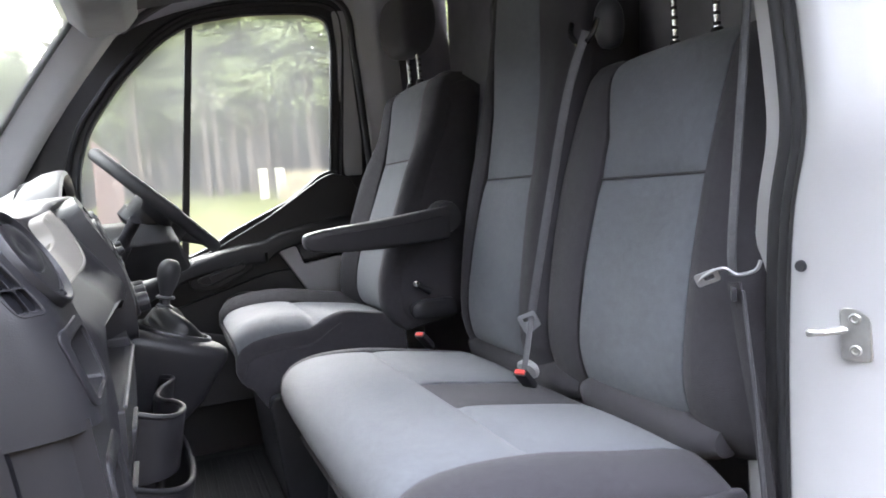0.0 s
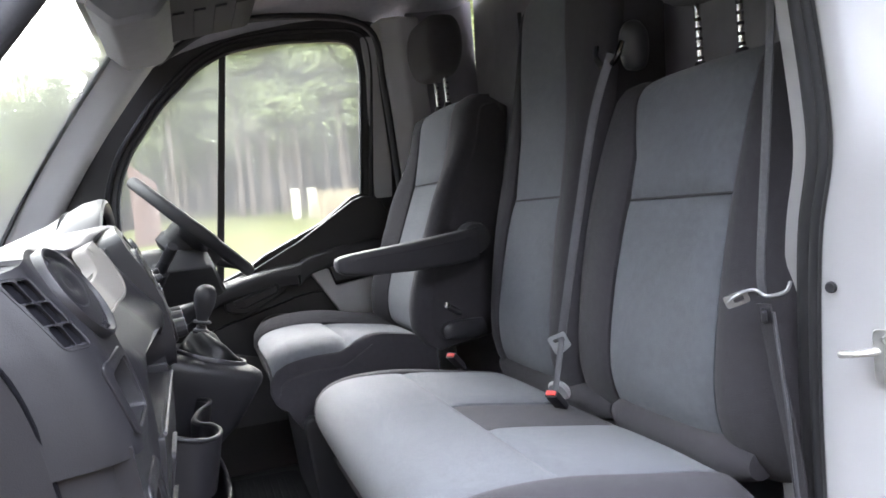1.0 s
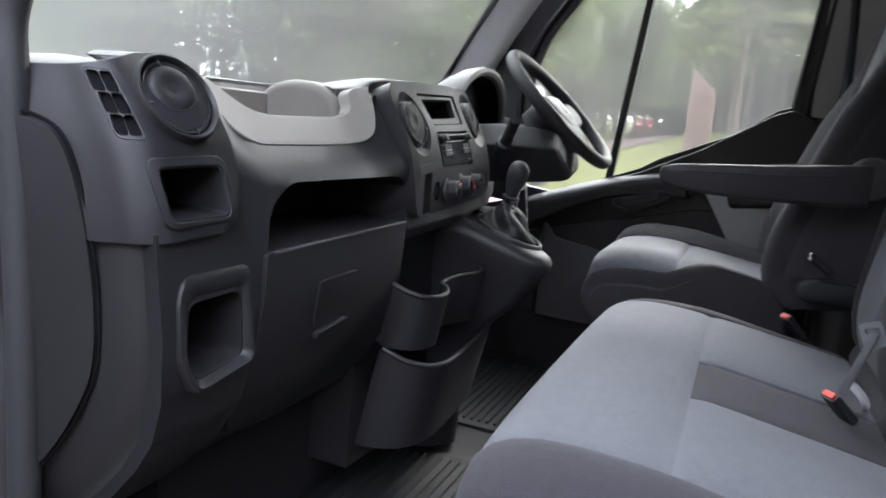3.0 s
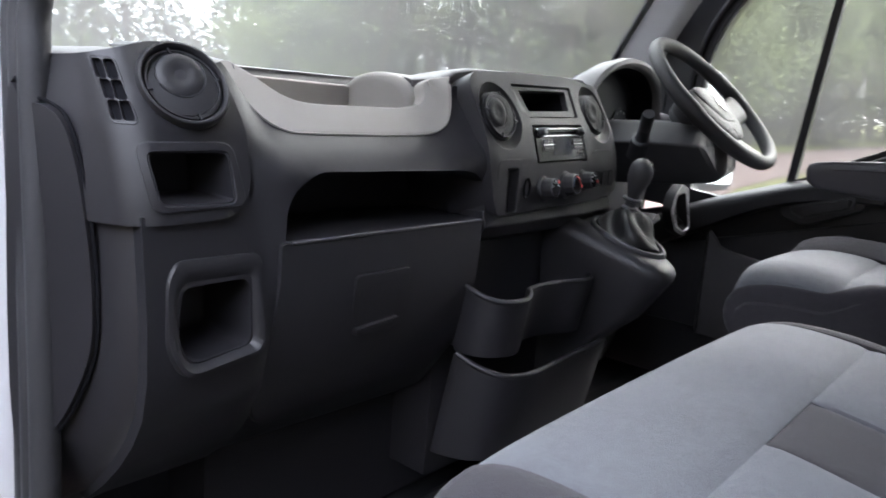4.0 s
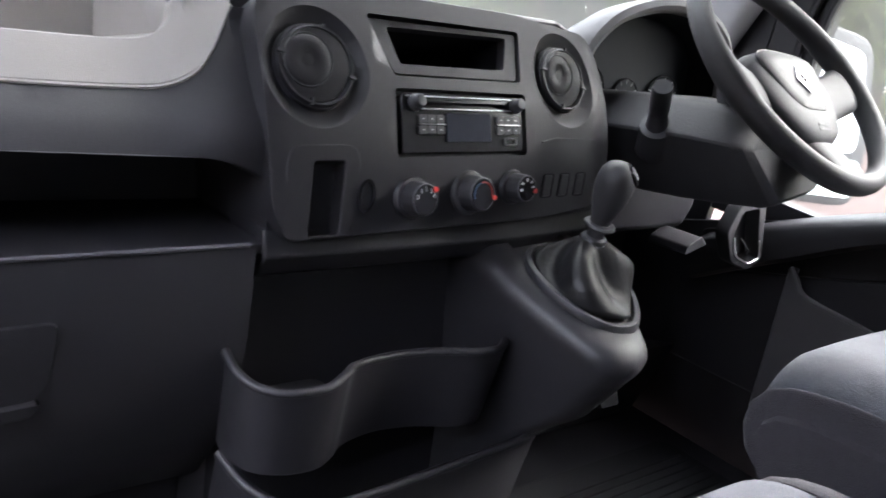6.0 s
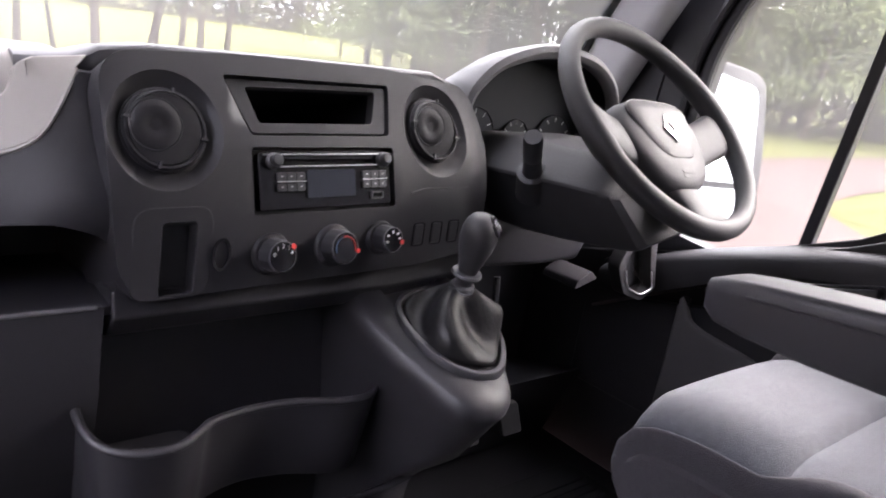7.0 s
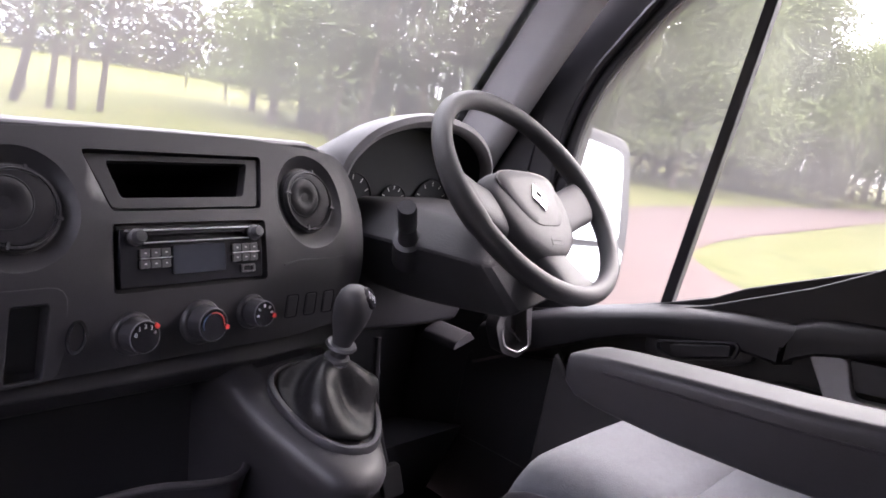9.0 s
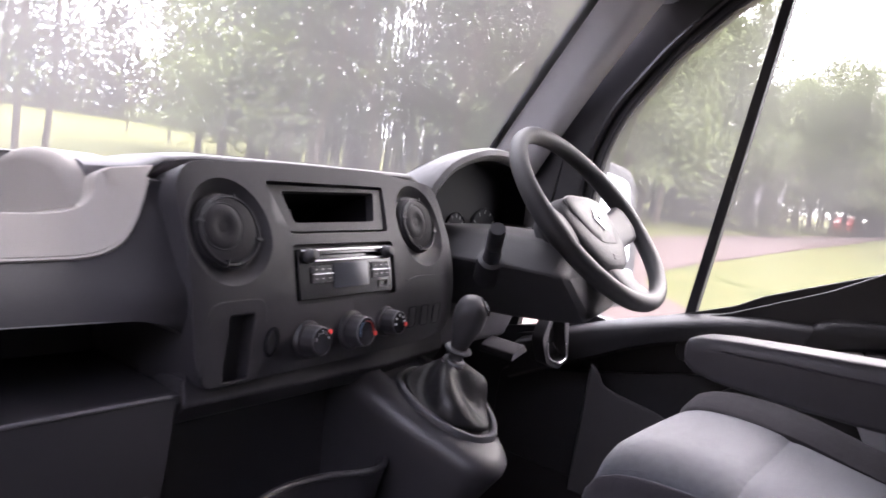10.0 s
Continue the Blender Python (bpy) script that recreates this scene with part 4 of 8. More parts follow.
def round_vent(center, normal, r, mat_ring=DASH, twist=0.0, parent=None, flare=1.0):
    """A round air vent: flared collar, ring, and a tilting disc with a thumb dimple."""
    z = Vector(normal).normalized()
    x = Vector((0, 0, 1)).cross(z).normalized()
    y = z.cross(x)
    m = Matrix((x, y, z)).transposed().to_4x4()
    m.translation = center
    bm = bmesh.new()
    if flare:
        lathe(bm, [(r * 1.19, -0.006), (r * 1.18, 0.005), (r * 1.15, 0.0085), (r * 1.10, 0.0090), (r * 1.05, 0.0065), (r * 1.02, 0.002), (r * 1.01, -0.008), (r * 1.0, -0.03), (r * 1.17, -0.03)], m, 48)
    else:
        lathe(bm, [(r * 1.045, -0.03), (r * 1.045, -0.004), (r * 1.03, -0.002), (r * 1.005, -0.002), (r * 1.0, -0.006), (r * 1.0, -0.03)], m, 48)
    v = part("round_vent", bm, mat_ring, parent or dash, "round charcoal air vent")
    bm = bmesh.new()
    lathe(bm, [(r * 1.0, -0.026), (r * 1.0, 0.000), (r * 0.97, 0.004), (r * 0.92, 0.004), (r * 0.90, 0.0), (r * 0.88, -0.012), (r * 0.5, -0.024), (0.001, -0.026)], m, 48)
    part("vent_ring", bm, DASH, v, "dark vent ring")
    mt = m @ Matrix.Rotation(twist, 4, "Z") @ Matrix.Rotation(radians(7), 4, "X")
    bm = bmesh.new()
    lathe(bm, [(r * 0.88, -0.010), (r * 0.88, -0.001), (r * 0.85, 0.002), (r * 0.6, 0.0034), (r * 0.3, 0.0038), (0.001, 0.0038)], mt, 40)
    part("vent_disc", bm, DASH, v)
    bm = bmesh.new()
    # thumb pad, an eccentric lens with a hollow
    mp = mt @ Matrix.Translation((-r * 0.26, r * 0.03, 0.0028))
    lathe(bm, [(r * 0.60, -0.004), (r * 0.595, 0.0012), (r * 0.55, 0.0026), (r * 0.38, 0.0034), (r * 0.27, 0.0028), (r * 0.14, 0.0008), (0.001, 0.0004)], mp, 32)
    part("thumb_pad", bm, DASH, v)
    for rr, cx, cy in ((0.615, -0.26, 0.03), (0.90, 0.0, 0.0)):
        bm = bmesh.new()
        mg = mt @ Matrix.Translation((r * cx, r * cy, 0.0036 if rr < 0.7 else 0.0015))
        sweep(bm, [mg @ Vector((r * rr * math.cos(2 * math.pi * i / 32), r * rr * math.sin(2 * math.pi * i / 32), 0)) for i in range(32)], circle2(0.0011, 5), closed=True, up=tuple(z))
        part("vent_groove", bm, BLACK, v)
    for k in range(4):
        a = twist + math.pi * k / 2
        bm = bmesh.new()
        mk = m @ Matrix.Rotation(a, 4, "Z") @ Matrix.Translation((r * 0.93, 0, 0.004))
        prism(bm, [(-0.004, -0.0015), (0.004, -0.0015), (0.004, 0.0015), (-0.004, 0.0015)], lambda u, v2, w: mk @ Vector((u, v2, w)), -0.004, 0.0015)
        part("vent_tab", bm, BLACK, v)
    return v


round_vent((-0.768, 0.0765, 1.386), (-0.10, -1, 0.62), 0.0470, twist=-1.35)


# ---------------------------------------------------------------- centre console
def centre_stack():
    out = rpoly([(-0.225, 1.214), (0.15, 1.214), (0.262, 1.225), (0.312, 1.30), (0.325, 1.36), (0.306, 1.40), (0.262, 1.448), (0.1, 1.462), (-0.1, 1.462), (-0.256, 1.455), (-0.256, 1.36), (-0.248, 1.25)], [0.03, 0.01, 0.03, 0.03, 0.02, 0.03, 0.03, 0.02, 0.02, 0.038, 0.03, 0.03], 6)
    disp = rpoly([(-0.101, 1.380), (0.096, 1.381), (0.110, 1.441), (-0.126, 1.440)], 0.006, 3)
    radio_hole = rrect(-0.103, 1.297, 0.098, 1.368, 0.005, 3)
    slot = rrect(-0.205, 1.217, -0.168, 1.295, 0.004, 2)
    bm = bmesh.new()
    plate(bm, out, [(disp, 0.09, False, 1.0), (radio_hole, 0.012, True), (slot, 0.02, True), (ellipse(-0.194, 1.383, 0.0600, 0.057, 48), 0.011, True, 0.76), (ellipse(0.184, 1.388, 0.0590, 0.058, 48), 0.011, True, 0.76)], stack, 0.10, back=False, grid=0.016)
    st = part("centre_fascia", bm, DASH, dash, "charcoal centre console face with round vents", bevel=0.009, seg=4)
    # display bin: sunk frame with a deep dark opening
    bm = bmesh.new()
    inner = rpoly([(-0.087, 1.393), (0.074, 1.395), (0.089, 1.433), (-0.099, 1.430)], 0.005, 3)
    plate(bm, rpoly([(-0.098, 1.383), (0.093, 1.384), (0.107, 1.438), (-0.122, 1.437)], 0.005, 3), [(inner, 0.012, False, 0.98)], lambda a, b, d: stack(a, b, d + 0.004), 0.012, back=False)
    part("display_bin", bm, DASH, st, "open bin above the radio", bevel=0.003, seg=3)
    # walls of the bin, coloured black in place of the shade inside
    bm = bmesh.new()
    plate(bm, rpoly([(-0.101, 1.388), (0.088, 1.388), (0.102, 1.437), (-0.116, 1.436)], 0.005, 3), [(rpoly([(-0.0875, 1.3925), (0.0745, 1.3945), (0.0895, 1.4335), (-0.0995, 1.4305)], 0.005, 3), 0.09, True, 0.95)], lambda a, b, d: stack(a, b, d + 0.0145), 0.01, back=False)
    part("bin_shade", bm, VOID, st, "inner walls of the bin, blackened for its shade")
    bm = bmesh.new()
    plate(bm, rrect(-0.235, 1.213, -0.15, 1.311, 0.02), [(rrect(-0.2045, 1.2175, -0.1685, 1.2945, 0.004), 0.02, False)], lambda a, b, d: stack(a, b, d - 0.0008), 0.004)
    part("card_holder", bm, DASH, st, "card slot panel", bevel=0.0015)
    bm = bmesh.new()
    plate(bm, ellipse(-0.140, 1.256, 0.0105, 0.0185, 24), [(ellipse(-0.140, 1.256, 0.0078, 0.0150, 24), 0.006, True)], lambda a, b, d: stack(a, b, d - 0.0032), 0.006)
    part("oval_socket", bm, GLOSSBLACK, st, "small oval socket")
    for k in range(3):
        x = 0.142 + 0.032 * k
        bm = bmesh.new()
        prism(bm, rrect(x - 0.008, 1.243, x + 0.008, 1.270, 0.003, 2), lambda u, v, w: stack(u, v, w), -0.0015, 0.003)
        part("blank_switch", bm, DASH, st, "blank switch", bevel=0.001)
        bm = bmesh.new()
        sweep(bm, [stack(u, v, -0.0004) for u, v in rrect(x - 0.0098, 1.241, x + 0.0098, 1.272, 0.004, 2)], circle2(0.0007, 6), closed=True, up=(0, 1, 0))
        part("switch_gap", bm, VOID, st)
    bm = bmesh.new()
    tube(bm, [stack(a, b, -0.0005) for a, b in ((0.125, 1.312), (0.15, 1.3165), (0.235, 1.315))], 0.0012, 6)
    part("panel_seam", bm, BLACK, st)
    round_vent(stack(-0.1955, 1.385, 0.003), (0.0, -1, 0.45), 0.0425, twist=-0.25, parent=dash, flare=0)
    round_vent(stack(0.182, 1.390, 0.003), (0.08, -1, 0.45), 0.0425, twist=-0.25, parent=dash, flare=0)
    # heater knobs
    for a, b, r, mark in ((-0.080, 1.252, 0.0195, "fan"), (0.004, 1.254, 0.0215, "heat"), (0.076, 1.258, 0.0175, "air")):
        heater_knob(st, a, b, r, mark)
    # panel between the console face and the tray below
    bm = bmesh.new()
    rings = []
    for z, y in ((1.218, 0.02), (1.19, 0.012), (1.165, 0.03), (1.14, 0.10)):
        rings.append([(-0.24, y, z), (0.12, y + 0.02, z), (0.30, y + 0.05, z), (0.30, 0.2, z), (-0.24, 0.2, z)])
    loft(bm, rings)
    part("lower_console", bm, DASH, dash, "dark panel under the console face", bevel=0.004)


def heater_knob(parent, a, b, r, mark):
    z = Vector((0.08, -1.0, 0.16)).normalized()
    x = Vector((0, 0, 1)).cross(z).normalized()
    y = z.cross(x)
    m = Matrix((x, y, z)).transposed().to_4x4()
    m.translation = stack(a, b)
    bm = bmesh.new()
    lathe(bm, [(r * 1.25, 0.0), (r * 1.25, 0.003), (r * 1.15, 0.006), (r * 1.0, 0.007), (r * 0.5, 0.007)], m, 32)
    k = part("heater_knob", bm, DASH, parent, "ribbed black heater knob")
    bm = bmesh.new()
    n = 48
    rings = []
    for h, s in ((0.006, 1.0), (0.022, 0.96), (0.026, 0.92)):
        rings.append([m @ Vector((r * s * (1.0 - (0.035 if i % 4 == 0 else 0)) * math.cos(2 * math.pi * i / n), r * s * (1.0 - (0.035 if i % 4 == 0 else 0)) * math.sin(2 * math.pi * i / n), h)) for i in range(n)])
    loft(bm, rings)
    part("grip", bm, DASH, k, bevel=0.0)
    bm = bmesh.new()
    lathe(bm, [(r * 0.92, 0.0255), (r * 0.92, 0.0268), (r * 0.875, 0.0272), (r * 0.875, 0.0262), (r * 0.9, 0.0255)], m, 36)
    part("bright_ring", bm, LIP, k, "satin ring")
    bm = bmesh.new()
    lathe(bm, [(r * 0.84, 0.024), (r * 0.84, 0.0268), (0.001, 0.0272)], m, 36)
    part("dial_face", bm, GLOSSBLACK, k)
    if mark == "heat":
        for a0, a1, mt in ((200, 110, BLUEMARK), (105, -10, REDMARK)):
            bm = bmesh.new()
            pts = [m @ Vector((r * 0.66 * math.cos(radians(a0 + (a1 - a0) * i / 10)), r * 0.66 * math.sin(radians(a0 + (a1 - a0) * i / 10)), 0.0275)) for i in range(11)]
            tube(bm, pts, 0.0009, 6, up=tuple(z))
            part("scale_arc", bm, mt, k)
    elif mark == "fan":
        for ch, deg in (("0", 165), ("1", 128), ("2", 92), ("3", 55), ("4", 20)):
            digit(k, ch, m @ Matrix.Translation((r * 0.6 * math.cos(radians(deg)), r * 0.6 * math.sin(radians(deg)), 0.0274)), r * 0.34)
    else:
        for deg in (190, 145, 95, 48, 10):
            bm = bmesh.new()
            mk = m @ Matrix.Translation((r * 0.6 * math.cos(radians(deg)), r * 0.6 * math.sin(radians(deg)), 0.0274)) @ Matrix.Rotation(radians(deg), 4, "Z")
            prism(bm, rrect(-0.0022, -0.0014, 0.0022, 0.0014, 0.001, 1), lambda u, v, w: mk @ Vector((u, v, w)), 0, 0.0004)
            part("symbol_bar", bm, MARK, k)
    bm = bmesh.new()
    deg = {"fan": 40, "heat": -12, "air": -12}[mark]
    mk = m @ Matrix.Rotation(radians(deg), 4, "Z") @ Matrix.Translation((r * 0.9, 0, 0.0265))
    prism(bm, rrect(-0.003, -0.0028, 0.0022, 0.0028, 0.001, 1), lambda u, v, w: mk @ Vector((u, v, w)), -0.002, 0.0018)
    part("pointer", bm, RED, k, "red pointer")


def digit(parent, text, m, size, mat=None):
    cu = bpy.data.curves.new("text", "FONT")
    cu.body, cu.size, cu.align_x, cu.align_y = text, size, "CENTER", "CENTER"
    cu.extrude = 0.0002
    tmp = bpy.data.objects.new("tmp", cu)
    me = bpy.data.meshes.new_from_object(tmp)
    bpy.data.objects.remove(tmp)
    me.materials.clear()
    me.materials.append(mat or MARK)
    ob = new("printed_numeral", me)
    ob.matrix_world = m
    bpy.context.view_layer.update()
    ob.parent = parent
    ob.matrix_parent_inverse = parent.matrix_world.inverted()
    ob.matrix_basis = m
    return ob


centre_stack()


def car_radio():
    r = thing("car_radio", stack(0, 1.33, 0), "black single-slot car radio with a grey display set in the console", "car radio")
    f = lambda u, v, w: stack(u, v, w)
    bm = bmesh.new()
    plate(bm, rrect(-0.095, 1.302, 0.091, 1.363, 0.004, 3), [(rrect(-0.065, 1.3505, 0.063, 1.3555, 0.001, 1), 0.008, True)], lambda a, b, d: stack(a, b, d + 0.001), 0.012)
    part("faceplate", bm, GLOSSBLACK, r, "gloss black faceplate", bevel=0.0015)
    bm = bmesh.new()
    prism(bm, rrect(-0.034, 1.3125, 0.035, 1.3435, 0.002, 2), f, -0.0008, 0.002)
    part("display", bm, LCD, r, "blank grey display")
    bm = bmesh.new()
    tube(bm, [stack(-0.09, 1.3605, -0.0005), stack(0.086, 1.3605, -0.0005)], 0.0009, 6)
    part("trim_line", bm, SILVER, r)
    bm = bmesh.new()
    tube(bm, [stack(-0.07, 1.3475, -0.0005), stack(0.07, 1.3480, -0.0005)], 0.0008, 6)
    part("slot_lip", bm, SILVER, r)
    z = STACK_N
    x = Vector((0, 0, 1)).cross(z).normalized()
    m0 = Matrix((x, z.cross(x), z)).transposed().to_4x4()
    for a in (-0.078, 0.078):
        m = m0.copy()
        m.translation = stack(a, 1.3535, 0)
        bm = bmesh.new()
        lathe(bm, [(0.0095, 0.0), (0.0095, 0.004), (0.0075, 0.006), (0.007, 0.012), (0.006, 0.0135), (0.001, 0.014)], m, 24)
        part("volume_knob", bm, BLACK, r)
    for row, zc in enumerate((1.337, 1.3255)):
        for c in range(3):
            for base in (-0.074, 0.046):
                x0 = base + c * 0.0125
                bm = bmesh.new()
                prism(bm, rrect(x0, zc - 0.0045, x0 + 0.0115, zc + 0.0045, 0.001, 1), f, -0.0016, 0.002)
                b = part("radio_button", bm, BLACK, r, bevel=0.0006)
                bm = bmesh.new()
                prism(bm, rrect(x0 + 0.0045, zc - 0.0007, x0 + 0.0070, zc + 0.0007, 0.0003, 1), f, -0.0021, -0.0012)
                part("print_bar", bm, MARK, b)
    for x0, x1 in ((-0.0745, -0.0365), (0.0455, 0.084)):
        bm = bmesh.new()
        tube(bm, [stack(x0, 1.3313, -0.0018), stack(x1, 1.3313, -0.0018)], 0.0006, 6)
        part("bright_line", bm, SILVER, r)
    bm = bmesh.new()
    plate(bm, rrect(0.058, 1.308, 0.078, 1.317, 0.001, 1), [(rrect(0.0605, 1.3098, 0.0755, 1.3152, 0.0005, 1), 0.004, True)], lambda a, b, d: stack(a, b, d - 0.0015), 0.003)
    part("usb_port", bm, BLACK, r)


car_radio()


def lower_trays():
    """Cup holder tray and the deep pocket under it, in the middle of the dash."""
    rim = spline([(-0.269, 0.021, 1.091), (-0.268, -0.012, 1.080), (-0.255, -0.038, 1.072), (-0.228, -0.055, 1.069), (-0.190, -0.059, 1.070), (-0.162, -0.046, 1.074), (-0.139, -0.028, 1.073), (-0.089, -0.016, 1.071), (-0.034, -0.024, 1.073), (0.016, -0.044, 1.074), (0.050, -0.046, 1.074), (0.076, -0.030, 1.073), (0.088, -0.012, 1.076)], 5)
    bm = bmesh.new()
    rings = []
    for p in rim:
        q = Vector((p.x * 0.98, p.y + 0.012, p.z))
        low = Vector((p.x * 0.96 - 0.002, p.y + 0.02, 0.965))
        rings.append([p, q, Vector((q.x, q.y + 0.01, 0.975)), low])
    loft(bm, rings)
    part("cup_tray", bm, DASH, dash, "dark moulded cup holder tray", bevel=0.004)
    bm = bmesh.new()
    tube(bm, [p + Vector((0, 0.004, 0.001)) for p in rim], 0.0052, 10, up=(0, 0, 1))
    part("tray_rim", bm, DASH, dash, "rounded rim of the cup tray")
    bm = bmesh.new()
    pts = [(p.x, p.y) for p in rim] + [(0.10, 0.12), (-0.262, 0.12)]
    prism(bm, pts, lambda u, v, w: (u * 0.95, v + 0.03, w), 0.972, 0.985)
    part("tray_floor", bm, DASH, dash)
    # ledge with the cup ring inside the round lobe
    bm = bmesh.new()
    plate(bm, rpoly([(-0.258, 0.06), (-0.250, -0.012), (-0.222, -0.040), (-0.188, -0.044), (-0.152, -0.025), (-0.13, 0.0), (-0.13, 0.06)], 0.02, 4), [(ellipse(-0.195, 0.002, 0.038, 0.036, 28), 0.03, True, 0.95)], lambda a, b, d: Vector((a, b + 0.008, 1.015 - d)), 0.012)
    part("cup_ring", bm, DASH, dash, "cup holder ring in the tray", bevel=0.003)
    rim2 = spline([(-0.262, 0.030, 0.962), (-0.247, -0.012, 0.943), (-0.221, -0.044, 0.932), (-0.175, -0.062, 0.928), (-0.123, -0.067, 0.931), (-0.058, -0.065, 0.934), (0.024, -0.060, 0.935), (0.094, -0.053, 0.933), (0.150, -0.041, 0.930)], 5)
    bm = bmesh.new()
    rings = []
    for p in rim2:
        rings.append([p, Vector((p.x, p.y + 0.012, p.z)), Vector((p.x, p.y + 0.05, 0.76)), Vector((p.x, p.y + 0.035, 0.76))])
    loft(bm, rings)
    part("deep_pocket", bm, DASH, dash, "dark deep pocket under the cup holders", bevel=0.004)
    bm = bmesh.new()
    tube(bm, [p + Vector((0, 0.005, 0.001)) for p in rim2], 0.0058, 10, up=(0, 0, 1))
    part("pocket_rim", bm, DASH, dash, "rounded rim of the deep pocket")
    bm = bmesh.new()
    prism(bm, [(-0.25, 0.10), (0.17, 0.08), (0.17, 0.25), (-0.25, 0.25)], along_z, 0.70, 1.2)
    part("pocket_back", bm, DASH, dash)


lower_trays()


def gear_console():
    """Moulded console: a crowned top round the boot, then a tapering column to the floor."""
    bm = bmesh.new()
    rings = []
    levels = [(1.150, 0.045, 1), (1.1505, 0.030, 1), (1.148, 0.018, 1), (1.142, 0.008, 1), (1.132, 0.002, 1), (1.118, 0.0, 0.98), (1.09, 0.003, 0.9), (1.05, 0.006, 0.7), (1.0, 0.012, 0.4), (0.95, 0.016, 0.15), (0.90, 0.018, 0), (0.76, 0.022, 0), (0.62, 0.024, 0)]
    for z, d, lean in levels:
        back = 0.055 * (1.14 - z) / 0.14 if z > 1.0 else min(0.17, 0.055 + (1.0 - z) * 0.9)
        x0, x1, yf, yb = 0.058 + d, 0.262 - d, -0.172 + d + max(0.0, back), 0.10
        pl = rpoly([(x0 - 0.004, yb), (x0 + 0.008, min(yb - 0.03, yf + 0.135)), (x0 + 0.055, yf), (x1 - 0.070, yf), (x1 - 0.004, min(yb - 0.03, yf + 0.115)), (x1 + 0.012, yb)], [0.004, 0.05, 0.045, 0.055, 0.06, 0.004], 6)
        rings.append([(x, y, z + (0.38 * (min(y, 0.04) + 0.056)) * lean) for x, y in pl])
    loft(bm, rings)
    part("gear_console", bm, DASH, dash, "dark moulded gear lever console")


gear_console()


def gear_lever():
    g = thing("gear_lever", (0.18, -0.06, 1.17), "grey gear knob with a shift badge above a black leather boot", "gear lever")
    m = Matrix.Translation((0.186, -0.028, 1.150)) @ pose(0, 0, 0, 13, -3, 0)
    # rim of the boot, an egg-shaped frame
    def egg(a, s=1.0, w=1.0):
        c, n = math.cos(a), math.sin(a)
        c, n = math.copysign(abs(c) ** 0.85, c), math.copysign(abs(n) ** 0.9, n)
        return (0.171 + 0.010 * n * s + 0.068 * c * (1 + 0.24 * n) * s * w, -0.056 - 0.009 * c * s + 0.073 * n * s * w)

    ring = [egg(2 * math.pi * i / 40) for i in range(40)]
    pts = [Vector((x, y, 1.154 + 0.39 * (y + 0.056))) for x, y in ring]
    bm = bmesh.new()
    sweep(bm, pts, rpoly([(-0.0055, -0.007), (0.0055, -0.007), (0.004, 0.004), (-0.003, 0.005)], 0.002, 2), closed=True)
    part("boot_frame", bm, BLACK, g, "black boot frame")
    bm = bmesh.new()
    random.seed(5)
    rings = []
    for k, (h, s) in enumerate(((-0.004, 0.97), (0.003, 0.93), (0.010, 0.86), (0.018, 0.76), (0.027, 0.63), (0.037, 0.49), (0.047, 0.36), (0.056, 0.24))):
        row = []
        t = k / 7
        for i in range(40):
            a = 2 * math.pi * i / 40
            w = 1 + (0.20 * math.sin(2 * a + 0.6 + 2.0 * t) + 0.13 * math.sin(3 * a + 1.0 + 3.0 * t) + 0.07 * math.sin(5 * a + 4 * t)) * math.sin(math.pi * min(1, max(0, t - 0.10) * 1.12)) * 1.25
            x1, y1 = egg(a, s, w)
            x2, y2 = 0.184 + 0.066 * math.cos(a) * s * w, -0.040 + 0.066 * math.sin(a) * s * w
            x, y = x1 + (x2 - x1) * t, y1 + (y2 - y1) * t
            row.append((x, y, 1.155 + 0.39 * (1 - 0.8 * t) * (y + 0.056) + h + 0.012 * math.sin(3 * a + 5 * t) * math.sin(math.pi * t)))
        rings.append(row)
    loft(bm, rings)
    part("boot", bm, LEATHER, g, "creased black leather boot", sub=1)
    bm = bmesh.new()
    lathe(bm, [(0.012, 0.04), (0.0125, 0.055), (0.016, 0.058), (0.018, 0.062), (0.016, 0.066), (0.0115, 0.068), (0.0105, 0.085), (0.012, 0.095)], m, 24)
    part("collar", bm, BLACK, g)
    bm = bmesh.new()
    lathe(bm, [(0.0175, 0.056), (0.0185, 0.058), (0.0185, 0.061), (0.0170, 0.063), (0.0165, 0.058)], m, 24)
    part("chrome_ring", bm, CHROME, g, "chrome ring")
    bm = bmesh.new()
    lathe(bm, [(0.012, 0.078), (0.019, 0.080), (0.021, 0.083), (0.019, 0.086), (0.013, 0.087)], m, 24)
    part("reverse_collar", bm, BLACK, g, "lift collar for reverse")
    bm = bmesh.new()
    lathe(bm, [(0.0125, 0.085), (0.0145, 0.095), (0.0185, 0.108), (0.0225, 0.122), (0.0245, 0.135), (0.0245, 0.146), (0.022, 0.157), (0.0165, 0.165), (0.009, 0.169), (0.001, 0.170)], m, 32)
    knob = part("knob", bm, WHEELRUB, g, "smooth grey knob")
    mb = m @ Matrix.Translation((0.0122, -0.0118, 0.1592)) @ pose(0, 0, 0, 36, 36, 0)
    bm = bmesh.new()
    lathe(bm, [(0.0150, -0.006), (0.0150, 0.0), (0.013, 0.002), (0.001, 0.003)], mb, 28)
    badge = part("shift_badge", bm, GLOSSBLACK, knob, "gloss black shift pattern badge")
